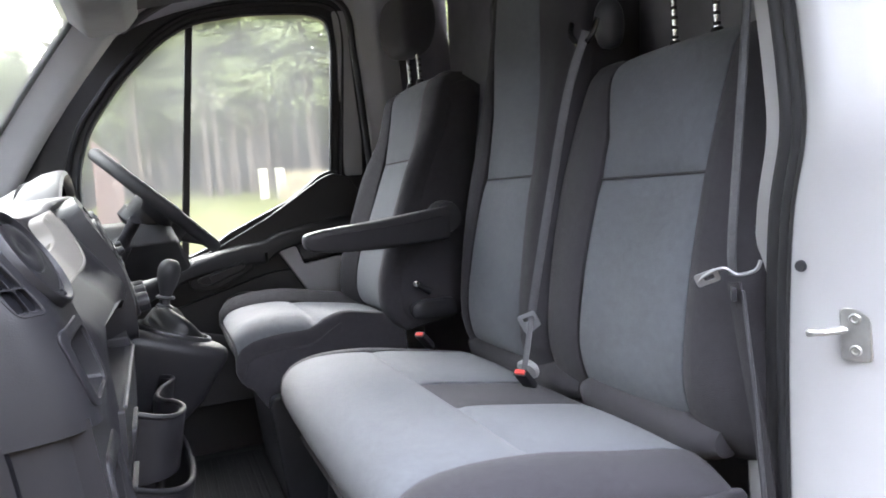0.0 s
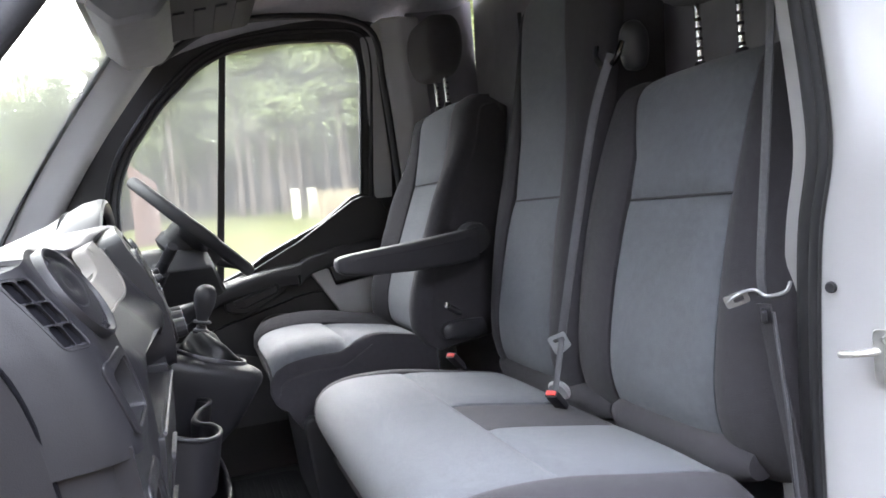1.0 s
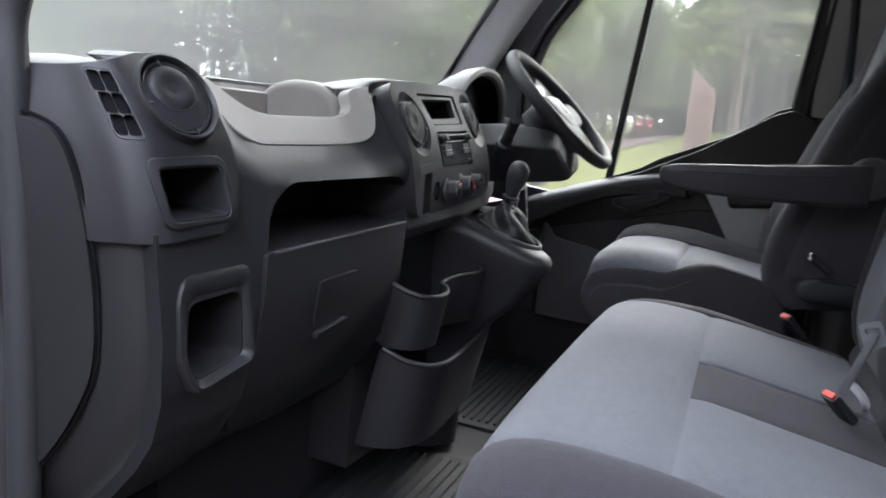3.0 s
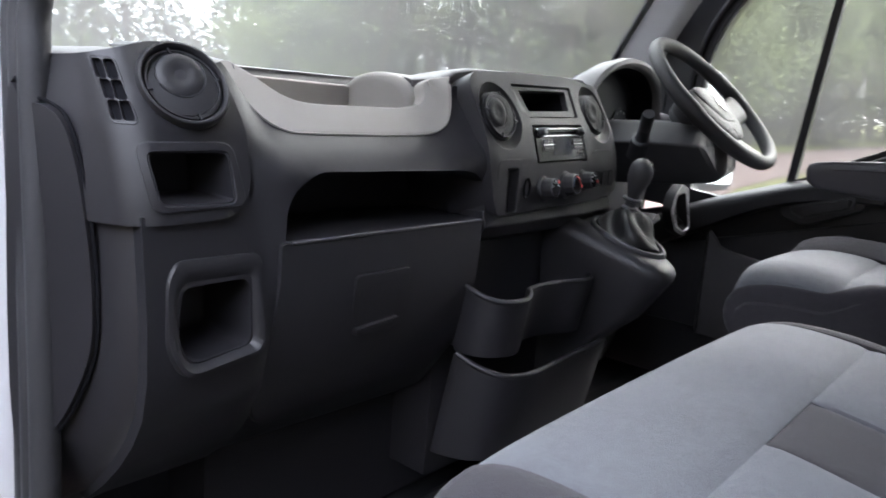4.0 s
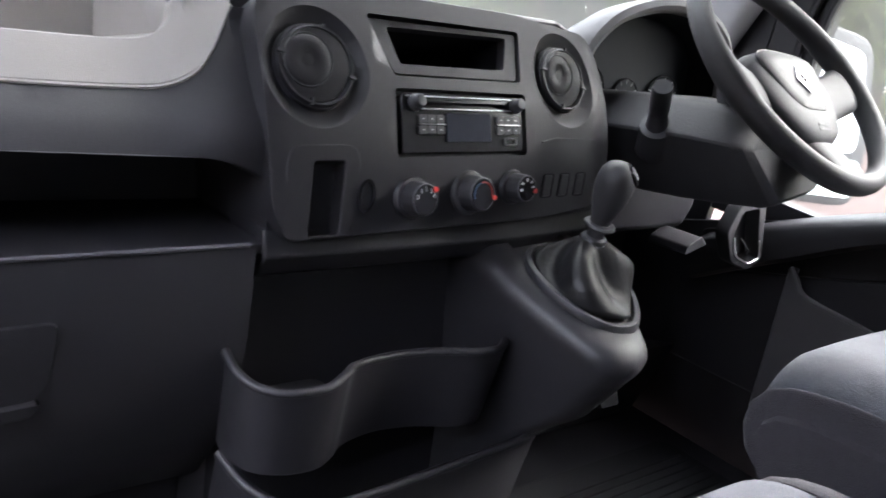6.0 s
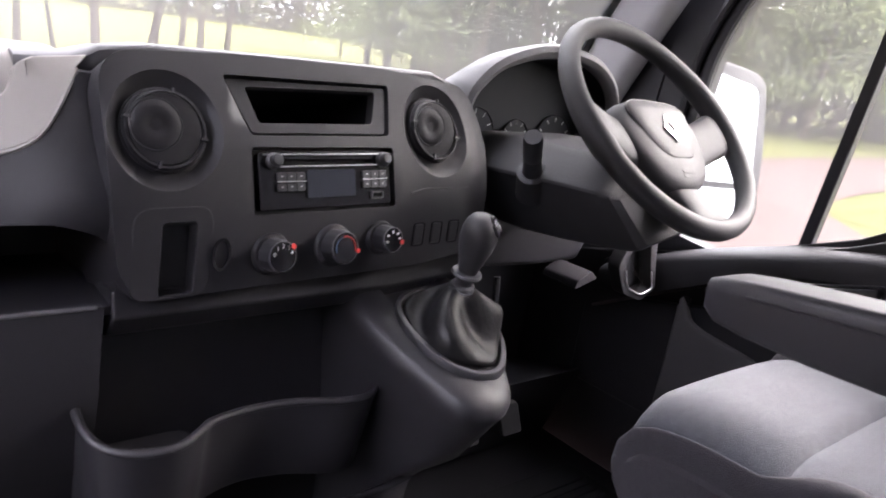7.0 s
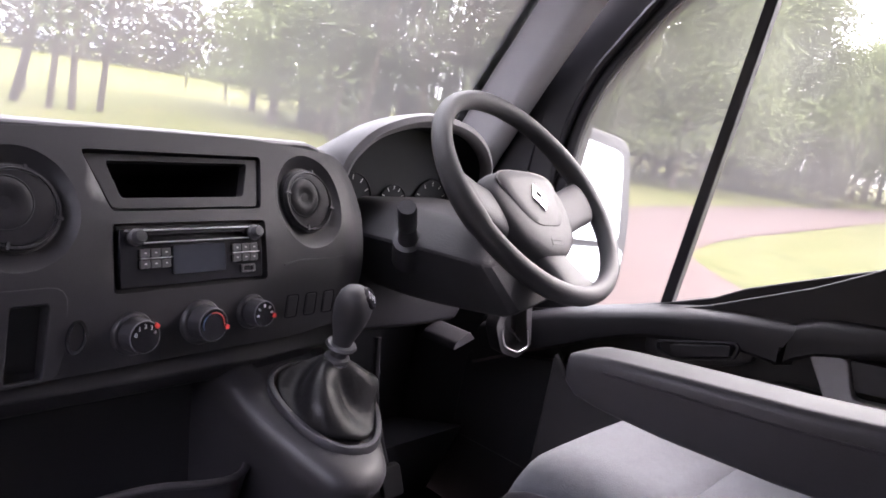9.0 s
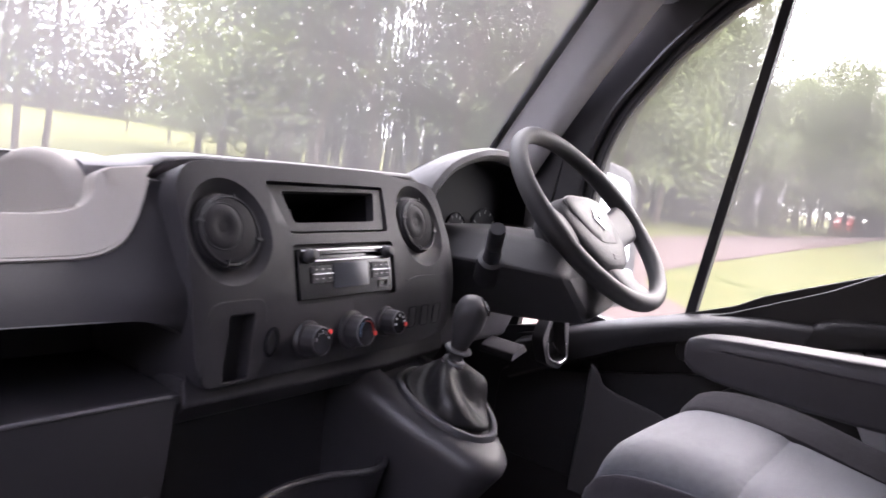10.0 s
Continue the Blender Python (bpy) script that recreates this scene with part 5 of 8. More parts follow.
    for u0, v0, u1, v1 in ((-0.007, -0.005, -0.007, 0.005), (0, -0.005, 0, 0.005), (0.007, -0.005, 0.007, 0.005), (-0.007, 0, 0.007, 0)):
        bm = bmesh.new()
        tube(bm, [mb @ Vector((u0, v0, 0.0027)), mb @ Vector((u1, v1, 0.0027))], 0.0007, 6)
        part("shift_line", bm, MARK, badge)
    # small round socket behind the boot
    bm = bmesh.new()
    lathe(bm, [(0.013, 0.0), (0.013, 0.004), (0.010, 0.005), (0.009, -0.008), (0.001, -0.008)], Matrix.Translation((0.255, -0.006, 1.172)) @ pose(0, 0, 0, 20, 8, 0), 20)
    part("power_socket", bm, CHROME, g, "bright ringed power socket")


gear_lever()


# ---------------------------------------------------------------- instruments and steering
def cluster():
    c = thing("instrument_cluster", (0.46, 0.2, 1.33), "dark instrument panel under a curved grey hood", "instrument cluster")
    arc = spline([(0.322, 1.38, 0), (0.327, 1.43, 0), (0.345, 1.464, 0), (0.392, 1.501, 0), (0.48, 1.530, 0), (0.57, 1.534, 0), (0.64, 1.517, 0), (0.690, 1.475, 0), (0.705, 1.40, 0)], 6)
    bm = bmesh.new()
    rings = []
    for p in arc:
        n = Vector((p.x - 0.52, (p.y - 1.36) * 1.6)).normalized() * 0.032
        rings.append([(p.x - n.x * 0.35, 0.170, p.y - n.y * 0.35), (p.x - n.x * 0.22, 0.160, p.y - n.y * 0.22), (p.x + n.x * 0.05, 0.155, p.y + n.y * 0.05), (p.x + n.x * 0.35, 0.160, p.y + n.y * 0.35), (p.x + n.x * 0.48, 0.172, p.y + n.y * 0.42), (p.x + n.x * 0.5, 0.21, p.y + n.y * 0.16), (p.x + n.x * 0.4, 0.30, p.y - 0.045), (p.x - 0.05 * (p.x - 0.52), 0.44, p.y - 0.10), (p.x - 0.08 * (p.x - 0.52), 0.44, p.y - 0.12), (p.x - n.x * 0.4, 0.22, p.y - n.y * 0.4)])
    loft(bm, rings)
    part("hood", bm, PADTOP, c, "grey instrument hood", sub=0)
    # inside of the hood, its shade put into a black surface
    bm = bmesh.new()
    rings = []
    for p in arc:
        n = Vector((p.x - 0.52, (p.y - 1.36) * 1.6)).normalized() * 0.032
        rings.append([(p.x - n.x * 0.42, 0.176, p.y - n.y * 0.42), (p.x - n.x * 0.5, 0.26, p.y - n.y * 0.5 - 0.01), (p.x - n.x * 0.2, 0.26, p.y - n.y * 0.2 - 0.01), (p.x - n.x * 0.36, 0.176, p.y - n.y * 0.36)])
    loft(bm, rings)
    part("hood_shade", bm, VOID, c, "inner face of the hood, blackened for its shade")
    bm = bmesh.new()
    inner = [(p.x, p.y - 0.004) for p in arc] + [(0.705, 1.25), (0.315, 1.25)]
    prism(bm, inner, lambda u, v, w: (0.52 + (u - 0.52) * (1 - 0.5 * (w - 0.17)), w, v - 0.12 * (w - 0.17)), 0.236, 0.25)
    part("instrument_face", bm, DIAL, c, "black instrument face")
    for x0, x1 in ((0.300, 0.335), (0.690, 0.72)):
        bm = bmesh.new()
        box(bm, x0, 0.165, 1.25, x1, 0.25, 1.405)
        part("hood_cheek", bm, BLACK, c, bevel=0.01)
    for x, r in ((0.41, 0.050), (0.515, 0.034), (0.62, 0.050)):
        m = Matrix.Translation((x, 0.233, 1.375)) @ pose(0, 0, 0, 90, 0, 0)
        bm = bmesh.new()
        lathe(bm, [(r, 0.0), (r, 0.002), (r * 0.97, 0.003), (r * 0.95, 0.001), (0.001, 0.001)], m, 36)
        d = part("dial", bm, DIAL, c, "black dial with pale marks")
        for k in range(9):
            a = radians(215 - k * 31)
            mk = m @ Matrix.Rotation(a, 4, "Z") @ Matrix.Translation((r * 0.82, 0, 0.0012))
            bm = bmesh.new()
            prism(bm, [(-0.004, -0.0007), (0.004, -0.0007), (0.004, 0.0007), (-0.004, 0.0007)], lambda u, v, w: mk @ Vector((u, v, w)), 0, 0.0006)
            part("tick", bm, MARK, d)
        mk = m @ Matrix.Rotation(radians(212), 4, "Z")
        bm = bmesh.new()
        prism(bm, [(-0.006, -0.0012), (r * 0.8, -0.0005), (r * 0.8, 0.0005), (-0.006, 0.0012)], lambda u, v, w: mk @ Vector((u, v, w)), 0.004, 0.005)
        part("needle", bm, REDMARK, d, "red needle")
    # small vent grille on the dash top beside the hood
    bm = bmesh.new()
    plate(bm, rrect(0.16, 0.112, 0.216, 0.148, 0.008), [(rrect(0.166 + 0.016 * k, 0.118, 0.178 + 0.016 * k, 0.142, 0.003, 2), 0.006, True) for k in range(3)], lambda a, b, d: Vector((a, b, 1.4535 - 0.42 * (b - 0.10) - d)), 0.012)
    part("defrost_grille", bm, DASH, c, "small grille on the dash top", bevel=0.001)


cluster()


def steering_wheel():
    w = thing("steering_wheel", (0.532, -0.05, 1.46), "dark grey three-spoke steering wheel with a plain silver diamond badge", "steering wheel")
    n = Vector((0, -0.697, 0.717)).normalized()
    x = Vector((1, 0, 0))
    m = Matrix((x, n.cross(x), n)).transposed().to_4x4()
    m.translation = (0.539, -0.050, 1.451)
    R, r = 0.190, 0.0155
    pts = [m @ Vector((R * math.cos(2 * math.pi * i / 64), R * math.sin(2 * math.pi * i / 64), 0)) for i in range(64)]
    bm = bmesh.new()
    rings = []
    for i, p in enumerate(pts):
        a = 2 * math.pi * i / 64
        rad = (p - m.translation).normalized()
        fat = 1 + 0.13 * max(0, math.cos(2 * (a - 0.25))) ** 4 * (1 if math.sin(a) > -0.3 else 0)
        rings.append([p + rad * u * fat + n * v * fat for u, v in circle2(r, 14, r * 1.12)])
    rings.append(rings[0])
    loft(bm, rings, caps=False)
    bmesh.ops.remove_doubles(bm, verts=bm.verts, dist=1e-6)
    part("rim", bm, WHEELRUB, w, "thick dark grey rim")
    mp = m @ Matrix.Translation((0, -0.022, -0.031))
    # airbag pad
    outl = spline([(-0.104, 0.03, 0), (-0.075, 0.064, 0), (0, 0.073, 0), (0.075, 0.064, 0), (0.104, 0.03, 0), (0.099, -0.02, 0), (0.070, -0.07, 0), (0.03, -0.092, 0), (0, -0.096, 0), (-0.03, -0.092, 0), (-0.070, -0.07, 0), (-0.099, -0.02, 0)], 4, closed=True)
    bm = bmesh.new()
    rings = []
    for h, s in ((-0.03, 0.96), (0.0, 1.0), (0.014, 0.985), (0.024, 0.93), (0.030, 0.82), (0.034, 0.6), (0.0355, 0.3), (0.036, 0.05)):
        rings.append([mp @ Vector((p.x * s, p.y * s - 0.003 * (1 - s), h)) for p in outl])
    loft(bm, rings)
    pad = part("airbag_pad", bm, WHEELRUB, w, "smooth airbag cover")
    # raised centre panel with a seam
    panel = spline([(-0.072, 0.054, 0), (0, 0.064, 0), (0.072, 0.054, 0), (0.066, 0.0, 0), (0.038, -0.038, 0), (0, -0.044, 0), (-0.038, -0.038, 0), (-0.066, 0.0, 0)], 5, closed=True)
    bm = bmesh.new()
    rings = []
    for h, s in ((0.024, 1.0), (0.0335, 0.99), (0.0358, 0.95), (0.038, 0.7), (0.0392, 0.35), (0.0395, 0.04)):
        rings.append([mp @ Vector((p.x * s, p.y * s, h)) for p in panel])
    loft(bm, rings)
    part("horn_panel", bm, WHEELRUB, pad)
    bm = bmesh.new()
    sweep(bm, [mp @ Vector((p.x * 1.01, p.y * 1.01, 0.0318)) for p in panel], circle2(0.0013, 6), closed=True, up=tuple(n))
    part("panel_seam", bm, BLACK, pad)
    bm = bmesh.new()
    plate(bm, [(0, 0.026), (0.019, 0), (0, -0.026), (-0.019, 0)], [([(0, 0.015), (0.009, 0), (0, -0.015), (-0.009, 0)], 0.003, True)], lambda a, b, d: mp @ Vector((a, b + 0.008, 0.0425 - d)), 0.005)
    part("diamond_badge", bm, CHROME, pad, "plain silver diamond-shaped badge", bevel=0.001)
    # print bars low on the pad
    for k in range(2):
        bm = bmesh.new()
        mk = mp @ Matrix.Translation((0.0, -0.066 - 0.007 * k, 0.0325 - 0.0016 * k)) @ pose(0, 0, 0, 12, 0, 0)
        prism(bm, rrect(-0.014, -0.002, 0.014, 0.002, 0.001, 1), lambda u, v, w2: mk @ Vector((u, v, w2)), -0.002, 0.0008)
        part("print_bar", bm, DASH, pad)
    # spokes
    for sgn in (-1, 1):
        bm = bmesh.new()
        rings = []
        for t, y, hw, h0, h1 in ((0.055, -0.03, 0.05, -0.058, -0.010), (0.10, -0.022, 0.04, -0.046, -0.006), (0.14, -0.012, 0.036, -0.026, 0.002), (0.178, 0.0, 0.046, -0.011, 0.010)):
            rings.append([m @ Vector((sgn * t, y + v * hw, h0 + (h1 - h0) * u)) for u, v in ((0, -1), (0.5, -1.08), (1, -0.85), (1, 0.85), (0.5, 1.08), (0, 1))])
        loft(bm, rings)
        part("side_spoke", bm, WHEELRUB, w, sub=2)
    bm = bmesh.new()
    rings = []
    for t, hw, h0, h1 in ((0.08, 0.045, -0.058, -0.014), (0.12, 0.036, -0.045, -0.006), (0.155, 0.038, -0.022, 0.004), (0.182, 0.055, -0.011, 0.010)):
        rings.append([m @ Vector((u * hw, -t, h0 + (h1 - h0) * v)) for u, v in ((-1, 0), (-1.05, 0.5), (-0.85, 1), (0.85, 1), (1.05, 0.5), (1, 0))])
    loft(bm, rings)
    part("lower_spoke", bm, WHEELRUB, w, sub=2)
    bm = bmesh.new()
    lathe(bm, [(0.07, -0.045), (0.078, -0.055), (0.078, -0.085), (0.06, -0.095)], mp @ Matrix.Translation((0, 0, 0.031)), 32)
    part("hub_back", bm, BLACK, w)

    c = thing("steering_column", (0.53, 0.1, 1.3), "dark plastic steering column shroud with control stalks", "steering column")
    bm = bmesh.new()
    rings = []
    section = rpoly([(0.447, 1.248), (0.605, 1.276), (0.655, 1.35), (0.63, 1.405), (0.415, 1.398), (0.356, 1.346)], [0.010, 0.02, 0.02, 0.02, 0.014, 0.010], 3)
    for y, s in ((-0.095, 0.70), (-0.088, 0.80), (-0.075, 0.86), (-0.02, 0.94), (0.05, 1.0), (0.12, 1.02), (0.20, 1.0)):
        rings.append([(0.53 + (u - 0.53) * s, y + 0.25 * (v - 1.34), 1.345 + (v - 1.345) * s - 0.06 * max(0.0, y)) for u, v in section])
    loft(bm, rings)
    part("shroud", bm, RUBBER, c, "matt charcoal column shroud", bevel=0.003)
    # left stalk with its thick end and collar
    tip = Vector((0.31, 0.001, 1.409))
    root = Vector((0.385, 0.052, 1.328))
    ax = (tip - root).normalized()
    bm = bmesh.new()
    tube(bm, [root - ax * 0.02, root + ax * 0.035, root + ax * 0.038, tip - ax * 0.05], 0.026, 20, scales=[1.0, 0.9, 0.6, 0.5])
    stalk = part("stalk", bm, BLACK, c, "black control stalk")
    bm = bmesh.new()
    tube(bm, [tip - ax * 0.052, tip - ax * 0.048, tip - ax * 0.006, tip], 0.0145, 20, scales=[0.85, 1, 1, 0.9])
    part("stalk_end", bm, BLACK, stalk)
    bm = bmesh.new()
    tube(bm, [m @ Vector((0.11, 0.0, -0.09)), m @ Vector((0.19, 0.005, -0.075)), m @ Vector((0.21, 0.005, -0.07))], 0.009, 12)
    part("wiper_stalk", bm, BLACK, c, "black wiper stalk")
    # knee panel under the column, with the ignition and lever
    bm = bmesh.new()
    rings = []
    for z, y in ((1.36, 0.18), (1.25, 0.165), (1.19, 0.165), (1.145, 0.18), (1.13, 0.22)):
        rings.append([(0.30, y + 0.02, z), (0.60, y, z), (0.72, y + 0.01, z), (0.755, y + 0.06, z), (0.755, 0.45, z), (0.30, 0.45, z)])
    loft(bm, rings)
    part("knee_panel", bm, DASH, c, "dark knee panel", bevel=0.01)
    bm = bmesh.new()
    prism(bm, rpoly([(0.622, 1.116), (0.684, 1.134), (0.664, 1.150), (0.626, 1.132)], 0.005), along_y, 0.105, 0.19)
    part("column_lever", bm, DASH, c, "grey tilt lever", bevel=0.004)
    # small open pocket with a chrome rim at the end of the dash
    bm = bmesh.new()
    rim = rpoly([(0.782, 1.180), (0.838, 1.186), (0.847, 1.140), (0.864, 1.085), (0.825, 1.074), (0.774, 1.092), (0.756, 1.130)], [0.008, 0.008, 0.02, 0.010, 0.012, 0.015, 0.02], 4)
    plate(bm, rpoly([(0.735, 1.140), (0.768, 1.188), (0.815, 1.212), (0.862, 1.200), (0.866, 1.150), (0.878, 1.082), (0.828, 1.060), (0.765, 1.080)], 0.012, 3), [(rim, 0.04, True, 0.9)], lambda a, b, d: Vector((a + 0.018, 0.105 + 0.1 * (b - 1.1) + d, b + 0.013)), 0.03)
    k = part("end_pocket", bm, DASH, c, "small pocket at the dash end", bevel=0.002)
    bm = bmesh.new()
    sweep(bm, [Vector((x + 0.018, 0.1035 + 0.1 * (z - 1.1), z + 0.013)) for x, z in rim if z < 1.13], circle2(0.0016, 6), up=(0, 1, 0))
    part("bright_rim", bm, SILVER, k, "bright rim")
    bm = bmesh.new()
    tube(bm, spline([(0.823, 0.12, 1.138), (0.843, 0.115, 1.121), (0.856, 0.113, 1.109), (0.858, 0.12, 1.098)], 5), 0.0022, 8)
    part("clip", bm, CHROME, k)
    # pedals
    for x in (0.42, 0.55, 0.68):
        bm = bmesh.new()
        prism(bm, rrect(x - 0.03, 0.73, x + 0.03, 0.79, 0.008), lambda u, v, w2: (u, w2 + 0.5 * (v - 0.76), v), 0.24, 0.255)
        p = part("pedal", bm, RUBBER, c, bevel=0.003)
        bm = bmesh.new()
        tube(bm, spline([(x, 0.26, 0.77), (x, 0.33, 0.9), (x, 0.36, 1.05)], 5), 0.008, 8)
        part("pedal_arm", bm, BLACK, p)


steering_wheel()


# ---------------------------------------------------------------- seats
def profile_surface(table, out):
    """surf(u, v, h) over a polyline of (y, z), v running 0..1 along it, h outwards; out points outwards at the start."""
    pts = [Vector((0, y, z)) for y, z in table]
    pts = spline(pts, 6)
    cum = [0.0]
    for a, b in zip(pts, pts[1:]):
        cum.append(cum[-1] + (b - a).length)
    total = cum[-1]

    def surf(u, v, h):
        s = max(0.0, min(1.0, v)) * total
        i = 0
        while i < len(cum) - 2 and cum[i + 1] < s:
            i += 1
        f = (s - cum[i]) / max(1e-9, cum[i + 1] - cum[i])
        p = pts[i].lerp(pts[i + 1], f)
        d = (pts[i + 1] - pts[i]).normalized()
        n = Vector((0, -d.z, d.y)) * out
        return Vector((u, p.y, p.z)) + n * h

    def at_y(y):
        best = min(range(len(pts)), key=lambda k: abs(pts[k].y - y) + (10 if pts[k].z < table[2][1] - 0.02 and out < 0 else 0))
        return cum[best] / total

    def at_z(z):
        best = min(range(len(pts)), key=lambda k: abs(pts[k].z - z))
        return cum[best] / total

    return surf, at_y, at_z


def bench_seat():
    b = thing("passenger_bench", (-0.22, -0.6, 0.6), "two-place passenger bench in grey and charcoal cloth", "bench seat")
    table = [(-0.335, 0.84), (-0.305, 0.90), (-0.288, 0.955), (-0.298, 1.0), (-0.335, 1.027), (-0.40, 1.037), (-0.515, 1.031), (-0.65, 1.008), (-0.80, 0.985)]
    surf0, at_y, at_z = profile_surface(table, -1)

    def surf(u, v, h):
        p = surf0(u, v, h)
        # the ends fall away
        over = max(0.0, -0.655 - u) + max(0.0, u - 0.20)
        p.z -= 2.6 * over * over + 0.15 * over
        p.y -= (0.9 * over * over + 0.1 * over) if p.y > -0.5 else 0.0
        return p

    vs = at_y(-0.515)
    # foam body under the covers
    bm = bmesh.new()
    rings = []
    for u in (-0.745, -0.70, -0.64, -0.3, 0.0, 0.2, 0.25, 0.285):
        row = [surf(u, v / 20, -0.012) for v in range(21)]
        rings.append(row + [Vector((u, -0.80, 0.82)), Vector((u, -0.33, 0.82))])
    loft(bm, rings)
    part("cushion_base", bm, FAB_DARK, b, "charcoal cushion sides")
    bm = bmesh.new()
    quilt(bm, surf, lambda v: -0.648 - 0.004 * smooth01(v / vs), lambda v: 0.235 - 0.03 * smooth01(v / vs), 0.09, vs, 30, 22, puff=0.010, power=0.25)
    part("front_panel", bm, FAB_LIGHT, b, "light grey cloth front panel")
    bm = bmesh.new()
    quilt(bm, surf, const(-0.652), const(-0.363), vs, 0.985, 16, 16, puff=0.012, power=0.3)
    part("seat_insert", bm, FAB_LIGHT, b, "light grey cloth seat insert")
    bm = bmesh.new()
    quilt(bm, surf, const(-0.166), const(0.20), vs, 0.985, 16, 16, puff=0.012, power=0.3)
    part("seat_insert", bm, FAB_LIGHT, b, "light grey cloth seat insert")
    bm = bmesh.new()
    quilt(bm, surf, const(-0.363), const(-0.166), vs, 0.99, 12, 14, puff=0.006, sink=0.006)
    part("centre_strip", bm, FAB_DARK, b)
    bm = bmesh.new()
    quilt(bm, surf, lambda v: -0.745, lambda v: -0.648 - 0.004 * smooth01(v / vs), 0.10, 0.995, 10, 24, puff=0.012)
    part("side_bolster", bm, FAB_DARK, b)
    bm = bmesh.new()
    quilt(bm, surf, lambda v: 0.235 - 0.035 * smooth01(v / vs), lambda v: 0.285, 0.10, 0.995, 10, 24, puff=0.012)
    part("side_bolster", bm, FAB_DARK, b)
    # front skirt with a piped seam
    bm = bmesh.new()
    quilt(bm, surf, const(-0.74), const(0.28), 0.0, 0.092, 20, 5, puff=0.004, sink=0.003)
    part("front_skirt", bm, FAB_DARK, b)
    bm = bmesh.new()
    tube(bm, [surf(-0.735 + 1.005 * i / 30, 0.091, 0.001) for i in range(31)], 0.0022, 6)
    part("piping", bm, PIPING, b)
    # side valance under the near end
    bm = bmesh.new()
    pts = rpoly([(-0.33, 0.84), (-0.80, 0.84), (-0.82, 0.95), (-0.42, 0.955), (-0.35, 0.92)], 0.02)
    prism(bm, pts, along_x, -0.752, -0.735)
    part("end_valance", bm, FAB_DARK, b, bevel=0.006)
    # roll at the back of the cushion, one for each place
    for x0, x1 in ((-0.70, -0.315), (-0.31, 0.25)):
        bm = bmesh.new()
        n = 16
        rings = []
        for i in range(n + 1):
            t = i / n
            s = min(1.0, 0.55 + 4 * t, 0.55 + 4 * (1 - t))
            rings.append([Vector((x0 + (x1 - x0) * t, -0.828 + u * s, 1.0 + v * s)) for u, v in circle2(0.045, 16, 0.042)])
        loft(bm, rings)
        part("back_roll", bm, FAB_DARK, b, "charcoal roll behind the cushion")
    # steel base
    bm = bmesh.new()
    box(bm, -0.70, -0.78, 0.62, 0.24, -0.42, 0.82)
    part("seat_box", bm, BLACK, b, "black steel seat box", bevel=0.006)
    for x in (-0.66, 0.2):
        bm = bmesh.new()
        tube(bm, [(x, -0.40, 0.83), (x, -0.38, 0.63)], 0.012, 8)
        part("front_leg", bm, BLACK, b)
    # bright latch rod and fixings under the front edge
    for pts, r in ((((0.24, -0.350, 0.885), (0.40, -0.362, 0.862)), 0.003), (((0.24, -0.352, 0.865), (0.33, -0.356, 0.852)), 0.0025), (((0.06, -0.40, 0.842), (0.052, -0.358, 0.832)), 0.006), (((0.27, -0.40, 0.83), (0.29, -0.358, 0.815)), 0.005)):
        bm = bmesh.new()
        tube(bm, pts, r, 8)
        part("seat_latch", bm, STEEL, b, "bright steel latch under the bench")
    # grey metal lever under the near end
    bm = bmesh.new()
    prism(bm, rpoly([(-0.62, 0.885), (-0.44, 0.86), (-0.44, 0.84), (-0.62, 0.84)], 0.01), along_x, -0.765, -0.755)
    part("tilt_lever", bm, PILLAR, b, "grey plastic lever", bevel=0.003)

    # backrests
    tab = [(-0.86, 0.95), (-0.815, 1.02), (-0.80, 1.10), (-0.815, 1.22), (-0.85, 1.38), (-0.885, 1.49), (-0.922, 1.585), (-0.945, 1.632), (-0.978, 1.656), (-1.03, 1.662)]
    s2, _, bz = profile_surface(tab, -1)

    def pas(u, v, h):
        p = s2(u, v, h)
        over = max(0.0, -0.665 - u) + 0.7 * max(0.0, u + 0.245)
        p.y -= 2.5 * over * over + 0.25 * over
        return p

    part_backrest(b, pas, -0.79, -0.195, -0.495, 0.02, bz(1.425), "passenger_back", depth=0.14, edges=[(0.9, -0.645, -0.345), (1.10, -0.64, -0.332), (1.25, -0.642, -0.338), (1.42, -0.644, -0.350), (1.50, -0.642, -0.346), (1.60, -0.638, -0.30), (1.66, -0.636, -0.285)])
    tall = [(-0.845, 0.95), (-0.80, 1.02), (-0.785, 1.10), (-0.80, 1.22), (-0.83, 1.38), (-0.862, 1.50), (-0.90, 1.65), (-0.93, 1.80), (-0.95, 1.93), (-0.98, 1.975), (-1.03, 1.985)]
    s3, _, mz = profile_surface(tall, -1)

    def mid(u, v, h):
        p = s3(u, v, h)
        over = max(0.0, -0.165 - u) + max(0.0, u - 0.20)
        p.y -= 2.5 * over * over + 0.25 * over
        return p

    part_backrest(b, mid, -0.215, 0.285, 0.04, 0.02, mz(1.445), "middle_back", depth=0.14, edges=[(0.9, -0.11, 0.175), (1.16, -0.107, 0.185), (1.30, -0.108, 0.170), (1.455, -0.108, 0.146), (1.60, -0.085, 0.165), (1.82, -0.03, 0.225), (1.98, -0.02, 0.235)])
    # belt outlet on the shoulder between the two backs
    bm = bmesh.new()
    rings = []
    for z, r in ((1.68, 0.020), (1.71, 0.028), (1.745, 0.030), (1.77, 0.024), (1.785, 0.010)):
        rings.append([(-0.30 + u * 1.0, -0.935 + v * 1.1, z) for u, v in circle2(r, 20)])
    loft(bm, rings)
